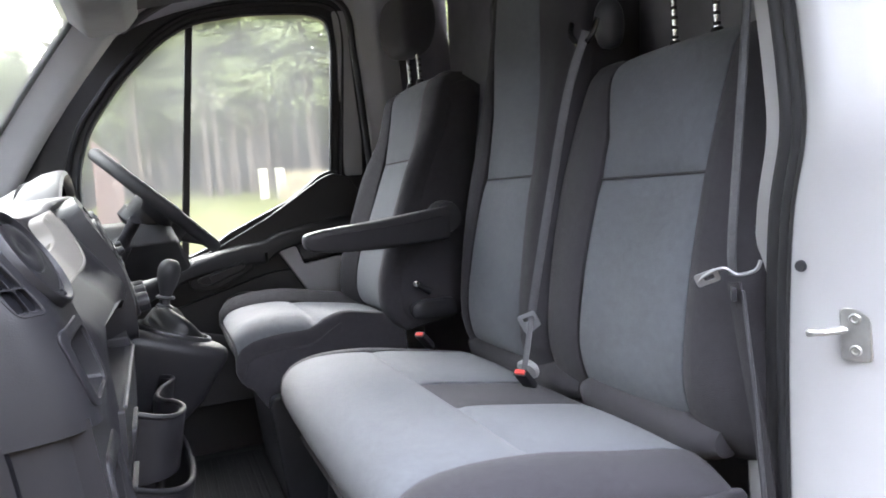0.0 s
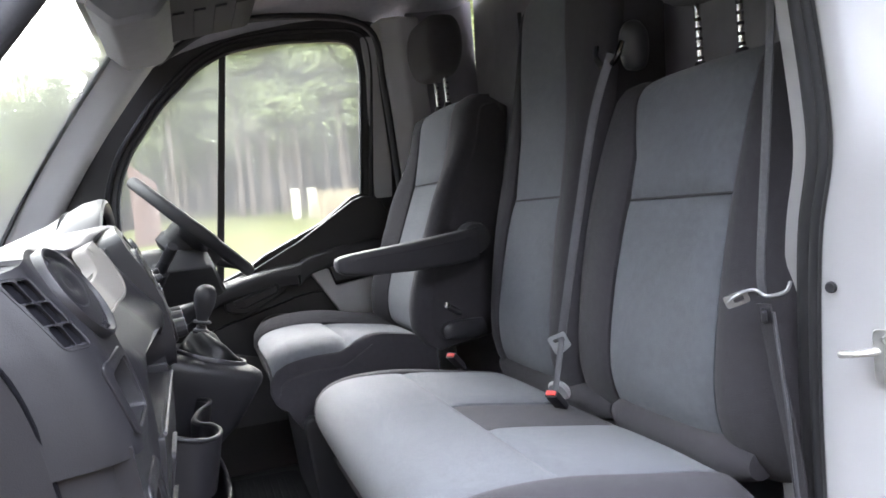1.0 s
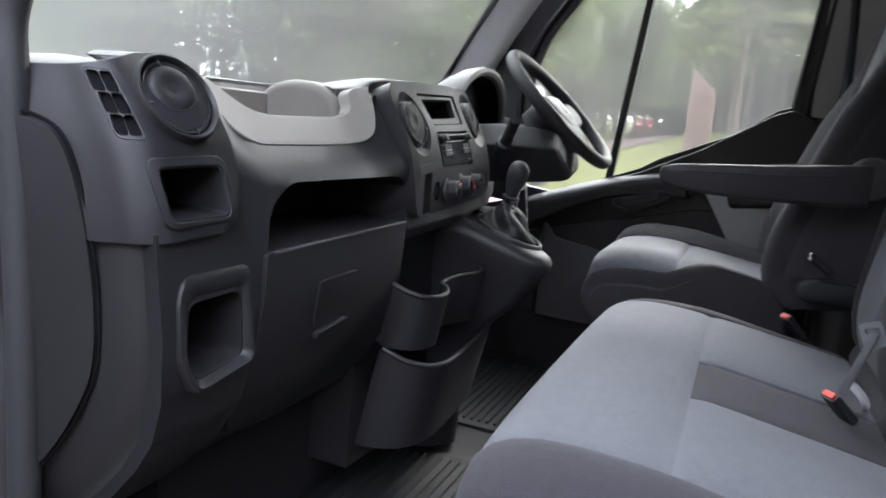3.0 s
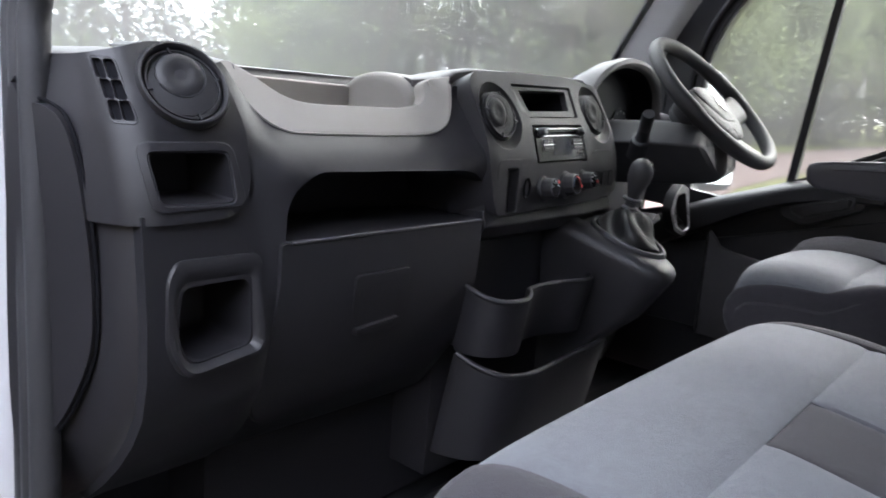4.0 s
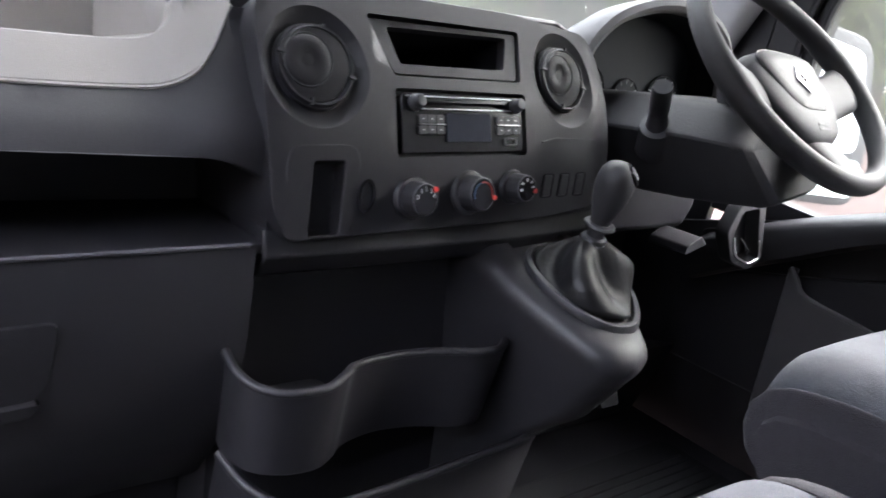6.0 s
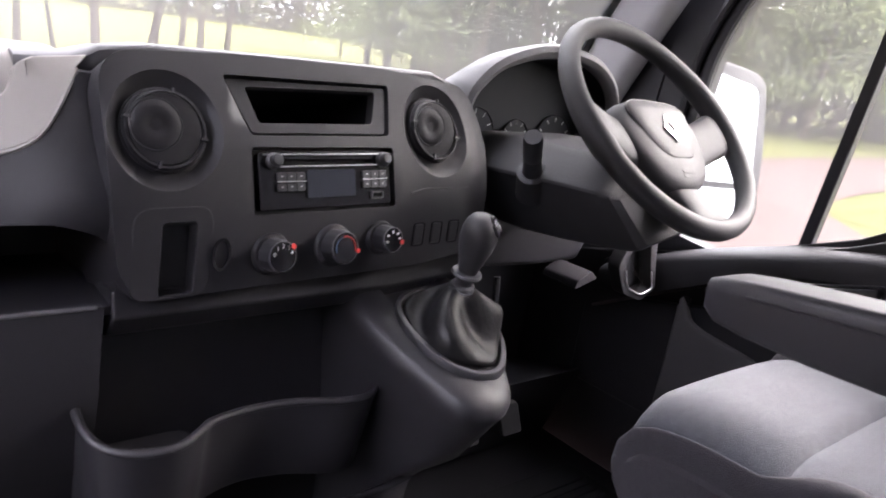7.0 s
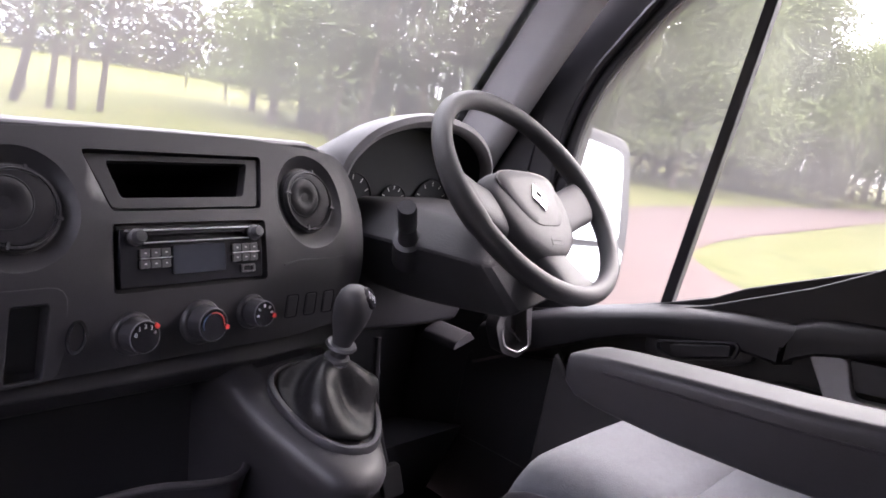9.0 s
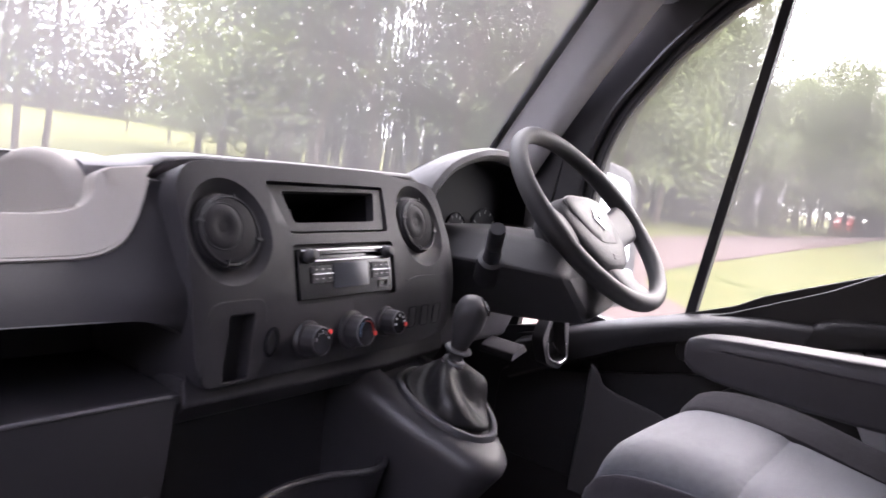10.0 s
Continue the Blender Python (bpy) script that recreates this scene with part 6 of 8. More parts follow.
    part("belt_outlet", bm, BLACK, b, "black belt outlet on the shoulder", sub=1)
    bm = bmesh.new()
    tube(bm, spline([(-0.335, -0.885, 1.735), (-0.32, -0.875, 1.70), (-0.285, -0.87, 1.695), (-0.25, -0.875, 1.72), (-0.24, -0.885, 1.745)], 5), 0.006, 8)
    part("belt_guide", bm, GLOSSBLACK, b)
    # headrest on two notched posts
    headrest(b, -0.492, -0.985, 1.66, -0.985, 0.055, 0.03)


def headrest(parent, x, y, z, yh, half, lift=0.0):
    for s in (-1, 1):
        bm = bmesh.new()
        tube(bm, [(x + s * half, y, z - 0.05), (x + s * half, yh, z + 0.11 + lift)], 0.006, 10)
        p = part("headrest_post", bm, CHROME, parent, "notched steel headrest post")
        for k in range(5):
            bm = bmesh.new()
            tube(bm, [(x + s * half, y, z + 0.018 * k + 0.012), (x + s * half, y, z + 0.018 * k + 0.018)], 0.0068, 10)
            part("notch", bm, BLACK, p)
        bm = bmesh.new()
        lathe(bm, [(0.013, -0.012), (0.013, 0.002), (0.010, 0.008), (0.006, 0.009)], Matrix.Translation((x + s * half, y, z)), 16)
        part("post_sleeve", bm, BLACK, parent)
    bm = bmesh.new()
    rings = []
    for zz, sx, sy in ((0.085, 0.07, 0.03), (0.095, 0.105, 0.045), (0.14, 0.13, 0.058), (0.20, 0.135, 0.06), (0.255, 0.125, 0.052), (0.275, 0.09, 0.035)):
        rings.append([(x + u, yh + 0.01 + v, z + lift + zz) for u, v in rpoly([(-sx, -sy), (sx, -sy), (sx, sy), (-sx, sy)], 0.04, 4)])
    loft(bm, rings)
    part("headrest", bm, FAB_DARK, parent, "charcoal cloth headrest", sub=1)


def part_backrest(parent, surf, x0, x1, xc, v0, vseam, name, top_v=1.0, depth=0.13, edges=()):
    """Foam body, two cloth inserts split by a seam, and dark side bolsters."""
    lo = lambda v: interp(edges, surf(xc, v, 0).z)[0]
    hi = lambda v: interp(edges, surf(xc, v, 0).z)[1]
    bm = bmesh.new()
    rings = []
    for u in (x0, x0 + 0.02, x0 + 0.08, xc, x1 - 0.08, x1 - 0.02, x1):
        e = 0.02 if u in (x0, x1) else 0.0
        row = [surf(u, v / 24 * top_v, -0.012 - e) for v in range(25)]
        top = row[-1]
        rings.append(row + [Vector((u, top.y - 0.05 + e, top.z - 0.03 - e)), Vector((u, row[0].y - depth, row[0].z + 0.02))])
    loft(bm, rings)
    body = part("backrest", bm, FAB_DARK, parent, "charcoal backrest body")
    bm = bmesh.new()
    quilt(bm, surf, lo, hi, v0 + 0.05, vseam, 16, 20, puff=0.012, power=0.3)
    part("lower_insert", bm, FAB_BACK, body, "blue-grey cloth lower insert")
    bm = bmesh.new()
    quilt(bm, surf, lo, hi, vseam, 0.97 * top_v, 16, 18, puff=0.011, power=0.3)
    part("upper_insert", bm, FAB_BACK, body, "blue-grey cloth upper insert")
    bm = bmesh.new()
    tube(bm, [surf(lo(vseam) + (hi(vseam) - lo(vseam)) * i / 12, vseam, -0.002) for i in range(13)], 0.0028, 6)
    part("cross_seam", bm, FAB_DARK, body)
    for a, c in ((const(x0 + 0.004), lo), (hi, const(x1 - 0.004))):
        bm = bmesh.new()
        quilt(bm, surf, a, c, v0, 0.985 * top_v, 10, 26, puff=0.018, sink=0.004)
        part("side_bolster", bm, FAB_DARK, body)
    return body


bench_seat()


def driver_seat():
    d = thing("driver_seat", (0.58, -0.45, 0.6), "driver's seat in grey and charcoal cloth with a folding armrest", "car seat")
    table = [(-0.262, 0.93), (-0.226, 0.985), (-0.206, 1.035), (-0.212, 1.070), (-0.242, 1.094), (-0.32, 1.106), (-0.42, 1.103), (-0.53, 1.085), (-0.67, 1.065)]
    s0, at_y, _ = profile_surface(table, -1)

    def surf(u, v, h):
        p = s0(u, v, h)
        c = u - 0.61
        over = max(0.0, abs(c) - 0.18)
        lift = 0.35 * over - 9.6 * max(0.0, over - 0.06) ** 2
        # the front corner beside the gear lever rolls over instead
        roll = smooth01((p.y + 0.52) / 0.14) if c < 0 else 0.0
        p.z += lift * (1 - roll) - roll * 7.0 * max(0.0, 0.465 - u) ** 2
        p.y -= 0.9 * over * over if p.y > -0.4 else 0
        return p

    vs = at_y(-0.42)

    def near_edge(v):
        """The seam between the light panels and the bolster beside the gear lever."""
        return 0.389 + 0.055 * smooth01((v - vs + 0.05) / 0.25)

    bm = bmesh.new()
    rings = []
    for u in (0.372, 0.388, 0.44, 0.61, 0.80, 0.86, 0.885):
        rings.append([surf(u, v / 20, -0.014) for v in range(21)] + [Vector((u, -0.67, 0.90)), Vector((u, -0.27, 0.90))])
    loft(bm, rings)
    part("cushion_base", bm, FAB_DARK, d, "charcoal cushion sides")
    bm = bmesh.new()
    quilt(bm, surf, near_edge, lambda v: 0.81 - 0.03 * smooth01(v / vs), 0.22, vs, 18, 16, puff=0.014, power=0.25)
    part("front_panel", bm, FAB_LIGHT, d, "light grey cloth front panel")
    bm = bmesh.new()
    quilt(bm, surf, near_edge, const(0.78), vs, 0.985, 16, 14, puff=0.012)
    part("seat_insert", bm, FAB_LIGHT, d, "light grey cloth seat insert")
    for lo, hi in ((const(0.377), near_edge), (lambda v: 0.81 - 0.03 * smooth01(v / vs), const(0.88))):
        bm = bmesh.new()
        quilt(bm, surf, lo, hi, 0.12, 0.99, 10, 22, puff=0.016)
        part("side_bolster", bm, FAB_DARK, d)
    bm = bmesh.new()
    quilt(bm, surf, const(0.41), const(0.825), 0.0, 0.22, 16, 8, puff=0.006)
    part("front_skirt", bm, FAB_DARK, d)
    bm = bmesh.new()
    tube(bm, [surf(0.378 + 0.494 * i / 24, 0.215, 0.002) for i in range(25)], 0.003, 6)
    part("piping", bm, FAB_DARK, d)
    bm = bmesh.new()
    prism(bm, rpoly([(-0.66, 0.60), (-0.30, 0.60), (-0.27, 0.92), (-0.68, 0.92)], 0.03), along_x, 0.34, 0.81)
    part("seat_pedestal", bm, BLACK, d, "black plastic seat pedestal", bevel=0.01)
    tab = [(-0.69, 1.03), (-0.645, 1.09), (-0.645, 1.18), (-0.685, 1.30), (-0.73, 1.42), (-0.772, 1.54), (-0.80, 1.65), (-0.815, 1.72), (-0.84, 1.75), (-0.89, 1.76)]
    s2, _, bz = profile_surface(tab, -1)

    def bk(u, v, h):
        p = s2(u, v, h)
        over = max(0.0, abs(u - 0.62) - 0.165)
        up = smooth01((p.z - 1.46) / 0.2)
        p.y += (1 - up) * (0.45 * over - 12.0 * max(0.0, over - 0.05) ** 2) - up * 1.2 * over * over
        return p

    part_backrest(d, bk, 0.35, 0.885, 0.62, 0.02, bz(1.53), "driver_back", depth=0.13, edges=[(0.9, 0.47, 0.78), (1.3, 0.485, 0.765), (1.53, 0.47, 0.76), (1.76, 0.455, 0.775)])
    headrest(d, 0.62, -0.845, 1.76, -0.84, 0.045)
    # armrest, hinged on the inner side of the backrest
    bm = bmesh.new()
    rings = []
    for x, y, zt, zb, hw in ((0.200, -0.370, 1.330, 1.316, 0.016), (0.201, -0.375, 1.338, 1.306, 0.027), (0.203, -0.388, 1.343, 1.298, 0.034), (0.208, -0.416, 1.347, 1.293, 0.037), (0.219, -0.476, 1.352, 1.288, 0.039), (0.238, -0.576, 1.359, 1.285, 0.040), (0.266, -0.706, 1.372, 1.288, 0.040), (0.282, -0.776, 1.380, 1.294, 0.036)):
        hh, z = (zt - zb) / 2, (zt + zb) / 2
        rings.append([(x + u, y, z + v) for u, v in rpoly([(-hw * 0.86, -hh), (hw * 0.86, -hh), (hw, hh * 0.5), (hw * 0.9, hh), (-hw * 0.9, hh), (-hw, hh * 0.5)], [hw * 0.3, hw * 0.3, hw * 0.25, hw * 0.3, hw * 0.3, hw * 0.25], 4)])
    loft(bm, rings)
    part("armrest", bm, VINYL, d, "charcoal vinyl folding armrest")
    bm = bmesh.new()
    tube(bm, [Vector((0.1705, -0.416, 1.333)), Vector((0.1795, -0.476, 1.336)), Vector((0.1975, -0.576, 1.340)), Vector((0.2255, -0.706, 1.350)), Vector((0.2460, -0.766, 1.357))], 0.0016, 6)
    part("armrest_seam", bm, FAB_DARK, d)
    bm = bmesh.new()
    lathe(bm, [(0.04, -0.02), (0.045, 0.0), (0.045, 0.03), (0.038, 0.045)], Matrix.Translation((0.29, -0.78, 1.350)) @ pose(0, 0, 0, 0, 90, 0), 24)
    part("armrest_hinge", bm, BLACK, d)
    # recliner cover and lever with a pale knob
    bm = bmesh.new()
    rings = []
    for x, s in ((0.325, 0.7), (0.332, 0.95), (0.36, 1.0), (0.39, 1.0)):
        rings.append([(x, -0.73 + u * s, 1.10 + v * s) for u, v in rpoly([(-0.09, -0.03), (0.05, -0.03), (0.055, 0.01), (0.02, 0.025), (-0.08, 0.022)], 0.02, 4)])
    loft(bm, rings)
    part("recliner_cover", bm, BLACK, d, "black recliner cover")
    bm = bmesh.new()
    tube(bm, spline([(0.345, -0.74, 1.14), (0.34, -0.71, 1.16), (0.34, -0.698, 1.168)], 4), 0.008, 10)
    lever = part("recliner_lever", bm, BLACK, d)
    bm = bmesh.new()
    lathe(bm, [(0.001, -0.012), (0.009, -0.008), (0.011, 0.0), (0.009, 0.008), (0.001, 0.012)], Matrix.Translation((0.34, -0.698, 1.170)), 14)
    part("lever_knob", bm, CHROME, lever, "bright lever knob")


driver_seat()


def buckle(name, at, turn, label):
    b = thing(name, at, label, "belt buckle")
    m = Matrix.Translation(at) @ turn
    bm = bmesh.new()
    rings = [[m @ Vector((u, v, h)) for u, v in rpoly([(-0.014, -0.008), (0.014, -0.008), (0.014, 0.008), (-0.014, 0.008)], 0.004, 3)] for h in (-0.04, 0.0, 0.018)]
    loft(bm, rings)
    part("buckle_body", bm, BLACK, b, "black buckle body", bevel=0.002)
    bm = bmesh.new()
    prism(bm, rrect(-0.011, -0.005, 0.011, 0.005, 0.002, 2), lambda u, v, w: m @ Vector((u, v, w)), 0.016, 0.022)
    part("release_button", bm, RED, b, "red release button", bevel=0.001)
    bm = bmesh.new()
    tube(bm, [m @ Vector((0, 0, -0.05)), m @ Vector((0, 0, -0.12))], 0.008, 8)
    part("buckle_stem", bm, BLACK, b)
    return b


buckle("belt_buckle", (-0.245, -0.715, 1.028), pose(0, 0, 0, -48, 0, 35), "black belt buckle with a red button on the bench")
buckle("belt_buckle", (0.245, -0.672, 1.036), pose(0, 0, 0, -48, 0, 35), "black belt buckle with a red button beside the driver's seat")


def strap(bm, pts, width, side, thick=0.0016):
    rings = []
    for i, p in enumerate(pts):
        a, b = pts[max(i - 1, 0)], pts[min(i + 1, len(pts) - 1)]
        d = (Vector(b) - Vector(a)).normalized()
        s = Vector(side) - d * Vector(side).dot(d)
        s.normalize()
        n = d.cross(s)
        row = []
        for u in (-1, -0.5, 0, 0.5, 1):
            row.append(Vector(p) + s * u * width / 2 + n * (thick + 0.0012 * abs(u)))
        for u in (1, 0.5, 0, -0.5, -1):
            row.append(Vector(p) + s * u * width / 2 - n * (thick - 0.0012 * abs(u)))
        rings.append(row)
    loft(bm, rings)


def seat_belts():
    b = thing("middle_seat_belt", (-0.24, -0.8, 1.2), "grey lap and shoulder belt hanging over the bench, buckled", "seat belt")
    pts = spline([(-0.312, -0.872, 1.715), (-0.29, -0.835, 1.60), (-0.255, -0.80, 1.40), (-0.235, -0.765, 1.22), (-0.225, -0.752, 1.14)], 8)
    bm = bmesh.new()
    strap(bm, pts, 0.017, (0.65, 0.75, 0))
    part("webbing", bm, BELT, b, "ribbed grey webbing")
    bm = bmesh.new()
    strap(bm, spline([(-0.225, -0.752, 1.14), (-0.235, -0.735, 1.09), (-0.243, -0.718, 1.04)], 5), 0.012, (0.65, 0.75, 0))
    part("lower_strap", bm, BELT, b)
    bm = bmesh.new()
    m = Matrix.Translation((-0.222, -0.75, 1.135)) @ pose(0, 0, 0, 80, 12, 40)
    plate(bm, rpoly([(-0.022, -0.012), (0.012, -0.028), (0.02, -0.022), (0.026, 0.014), (-0.016, 0.022)], 0.005, 2), [(rpoly([(-0.012, 0.0), (0.014, 0.0), (0.016, 0.008), (-0.012, 0.012)], 0.002, 2), 0.003, False)], lambda a, bb, d: m @ Vector((a, bb, d)), 0.003)
    part("tongue", bm, TONGUE, b, "bright steel tongue")
    bm = bmesh.new()
    lathe(bm, [(0.001, -0.002), (0.022, -0.002), (0.026, 0.004), (0.022, 0.012), (0.001, 0.014)], Matrix.Translation((-0.215, -0.74, 1.03)) @ pose(0, 0, 0, 60, 0, 30), 20)
    part("anchor_disc", bm, PILLAR, b, "pale round anchor cover")

    p = thing("passenger_seat_belt", (-0.77, -0.85, 1.3), "grey passenger belt with a steel tongue hanging by the pillar", "seat belt")
    bm = bmesh.new()
    strap(bm, spline([(-0.742, -0.905, 2.02), (-0.745, -0.87, 1.75), (-0.752, -0.83, 1.5), (-0.757, -0.80, 1.32), (-0.757, -0.80, 1.27)], 8), 0.014, (0.75, 0.05, 0))
    part("webbing", bm, BELT, p, "ribbed grey webbing")
    bm = bmesh.new()
    strap(bm, spline([(-0.757, -0.80, 1.26), (-0.765, -0.81, 1.15), (-0.775, -0.825, 1.0), (-0.78, -0.83, 0.86), (-0.785, -0.83, 0.75)], 8), 0.024, (0.75, 0.05, 0))
    part("webbing", bm, FAB_DARK, p, "dark lower webbing")
    bm = bmesh.new()
    tube(bm, spline([(-0.775, -0.80, 1.25), (-0.785, -0.805, 1.1), (-0.79, -0.81, 0.95), (-0.80, -0.81, 0.85)], 6), 0.003, 6)
    part("cord", bm, BELT, p)
    bm = bmesh.new()
    tube(bm, spline([(-0.725, -0.765, 1.262), (-0.735, -0.77, 1.272), (-0.755, -0.785, 1.282), (-0.765, -0.80, 1.272), (-0.785, -0.815, 1.278), (-0.79, -0.82, 1.292)], 6), 0.0026, 8)
    part("tongue_bar", bm, TONGUE, p, "bright bent steel tongue")
    bm = bmesh.new()
    m = Matrix.Translation((-0.735, -0.772, 1.267)) @ pose(0, 0, 0, 70, 20, 45)
    plate(bm, rpoly([(-0.018, -0.010), (0.016, -0.010), (0.016, 0.010), (-0.018, 0.010)], 0.004, 2), [(rrect(-0.011, -0.005, 0.004, 0.005, 0.002, 2), 0.003, False)], lambda a, bb, d: m @ Vector((a, bb, d)), 0.003)
    part("tongue_plate", bm, TONGUE, p)
    bm = bmesh.new()
    prism(bm, rrect(-0.026, -0.009, 0.026, 0.009, 0.003, 2), lambda u, v, w: (-0.757 + u * 0.75, -0.797 - u * 0.65 + w, 1.245 + v), -0.008, 0.002)
    part("belt_stop", bm, BLACK, p, "black belt stop", bevel=0.002)


seat_belts()


# ---------------------------------------------------------------- driver's door
def driver_door():
    d = thing("driver_door", (1.0, -0.2, 0.6), "closed driver's door with dark trim panel, pocket and window", "door", kind="structure")
    sill = [(0.30, 1.12), (0.10, 1.175), (0.02, 1.205), (-0.13, 1.262), (-0.22, 1.30), (-0.275, 1.335), (-0.40, 1.392), (-0.485, 1.43), (-0.55, 1.475), (-0.60, 1.512), (-0.64, 1.525), (-0.70, 1.505), (-0.735, 1.44)]
    X = 1.0
    bm = bmesh.new()
    outl = sill + [(-0.75, 1.3), (-0.80, 0.50), (0.56, 0.50), (0.56, 1.05)]
    prism(bm, outl, along_x, X, 1.06)
    part("door_skin", bm, DASH, d, "dark door inner face", bevel=0.004)
    # upper ledge with the pull handle moulded in
    bm = bmesh.new()
    rings = []
    front = ((0.28, 1.085, 0.93, 0.10), (0.131, 1.152, 0.926, 0.085), (0.05, 1.183, 0.928, 0.075), (-0.016, 1.206, 0.93, 0.062), (-0.07, 1.224, 0.931, 0.055), (-0.122, 1.241, 0.932, 0.052), (-0.17, 1.255, 0.933, 0.053), (-0.219, 1.268, 0.934, 0.056), (-0.265, 1.278, 0.935, 0.06), (-0.309, 1.286, 0.936, 0.064), (-0.36, 1.292, 0.937, 0.070), (-0.376, 1.294, 0.938, 0.073), (-0.392, 1.295, 0.938, 0.075))
    rear = ((-0.385, 1.294, 0.944, 0.070), (-0.40, 1.306, 0.942, 0.068), (-0.43, 1.318, 0.941, 0.062), (-0.53, 1.335, 0.943, 0.05), (-0.66, 1.358, 0.955, 0.048), (-0.745, 1.358, 0.965, 0.048))
    for name, rows, label in (("top_ledge", front, "charcoal ledge and pull along the door top"), ("rear_ledge", rear, "rounded charcoal rear end of the door ledge")):
        bm = bmesh.new()
        rings = []
        for i, (y, z, x, k) in enumerate(rows):
            tail = -0.022 if name == "top_ledge" and i == len(rows) - 1 else 0.0
            sec = [(1.005, y, z - k), (x + 0.012, y - tail, z - k), (x + 0.003, y - tail, z - k + 0.008), (x, y - tail * 0.5, z - k * 0.5), (x + 0.002, y, z - 0.010), (x + 0.008, y, z - 0.002), (x + 0.018, y, z + 0.004), (x + 0.04, y, z + 0.010), (1.005, y, z + 0.016)]
            rings.append(sec)
        loft(bm, rings)
        part(name, bm, DASH, d, label)
    bm = bmesh.new()
    prism(bm, rpoly([(-0.125, 1.20), (-0.325, 1.26), (-0.34, 1.21), (-0.20, 1.145), (-0.125, 1.16)], 0.02), along_x, 0.946, 0.985)
    part("handle_housing", bm, DASH, d, "dark recess behind the release handle", bevel=0.006)
    bm = bmesh.new()
    prism(bm, rpoly([(0.30, 1.10), (0.02, 1.19), (-0.22, 1.285), (-0.40, 1.375), (-0.60, 1.50), (-0.64, 1.513), (-0.70, 1.495), (-0.74, 1.40), (-0.745, 1.30), (-0.4, 1.28), (0.0, 1.16), (0.30, 1.07)], 0.012), along_x, 0.972, 1.0)
    part("shoulder_trim", bm, DASH, d, "black swept trim under the window", bevel=0.006)
    # lower panel with a recess and speaker grille
    bm = bmesh.new()
    prism(bm, rpoly([(0.33, 0.78), (-0.74, 0.78), (-0.745, 1.2), (-0.4, 1.19), (0.0, 1.08), (0.33, 1.0)], 0.03), along_x, 0.975, 1.0)
    part("lower_panel", bm, DASH, d, "dark lower door panel", bevel=0.006)
    # door release handle
    bm = bmesh.new()
    plate(bm, rpoly([(-0.150, 1.194), (-0.304, 1.242), (-0.312, 1.234), (-0.306, 1.206), (-0.190, 1.164), (-0.158, 1.172)], 0.008), [(rpoly([(-0.156, 1.191), (-0.301, 1.237), (-0.306, 1.230), (-0.301, 1.210), (-0.190, 1.169), (-0.162, 1.176)], 0.006), 0.015, True)], lambda a, b, dd: Vector((0.932 + dd, a, b)), 0.02)
    h = part("release_recess", bm, BLACK, d, "recessed release handle", bevel=0.002)
    bm = bmesh.new()
    prism(bm, rpoly([(-0.186, 1.198), (-0.298, 1.234), (-0.300, 1.212), (-0.196, 1.175)], 0.006), along_x, 0.922, 0.946)
    part("release_lever", bm, DASH, h, "grey release lever", bevel=0.006)
    # round pull cup below
    bm = bmesh.new()
    plate(bm, ellipse(-0.30, 1.10, 0.065, 0.032, 28), [(ellipse(-0.30, 1.10, 0.052, 0.023, 28), 0.03, True)], lambda a, b, dd: Vector((0.962 + dd, a, b)), 0.02)
    part("pull_cup", bm, BLACK, d, "oval pull cup", bevel=0.003)
    # pale panel behind the armrest
    bm = bmesh.new()
    prism(bm, rpoly([(-0.42, 1.262), (-0.484, 1.272), (-0.506, 1.205), (-0.66, 1.225), (-0.66, 1.10), (-0.60, 1.06), (-0.54, 1.065), (-0.48, 1.165)], [0.014, 0.014, 0.012, 0.02, 0.02, 0.02, 0.02, 0.02]), along_x, 0.951, 0.985)
    part("door_insert", bm, PILLAR, d, "pale grey door insert", bevel=0.005)
    bm = bmesh.new()
    prism(bm, rpoly([(-0.488, 1.272), (-0.64, 1.290), (-0.64, 1.235), (-0.506, 1.222)], 0.006), along_x, 0.948, 0.974)
    part("grip_recess", bm, BLACK, d, bevel=0.002)
    # map pocket rising towards the hinge
    bm = bmesh.new()
    rim = spline([(0.050, 1.090, 0), (0.030, 1.068, 0), (0.018, 1.050, 0), (-0.01, 1.039, 0), (-0.053, 1.032, 0), (-0.12, 1.023, 0), (-0.155, 1.013, 0), (-0.30, 0.975, 0), (-0.45, 0.955, 0), (-0.7, 0.95, 0)], 5)
    rings = []
    for p in rim:
        rings.append([(0.91, p.x, p.y), (0.925, p.x, p.y + 0.003), (0.93, p.x, 0.78), (0.905, p.x, 0.78)])
    loft(bm, rings)
    part("map_pocket", bm, POCKET, d, "dark moulded map pocket", bevel=0.004)
    bm = bmesh.new()
    tube(bm, [Vector((0.9165, p.x, p.y + 0.001)) for p in rim], 0.0065, 8, up=(0, 0, 1))
    part("pocket_rim", bm, POCKET, d, "rounded rim of the map pocket")
    bm = bmesh.new()
    prism(bm, [(0.91, 0.050), (0.99, 0.085), (0.99, 0.065), (0.925, 0.038)], along_z, 0.78, 1.08)
    part("pocket_end", bm, DASH, d, bevel=0.003)
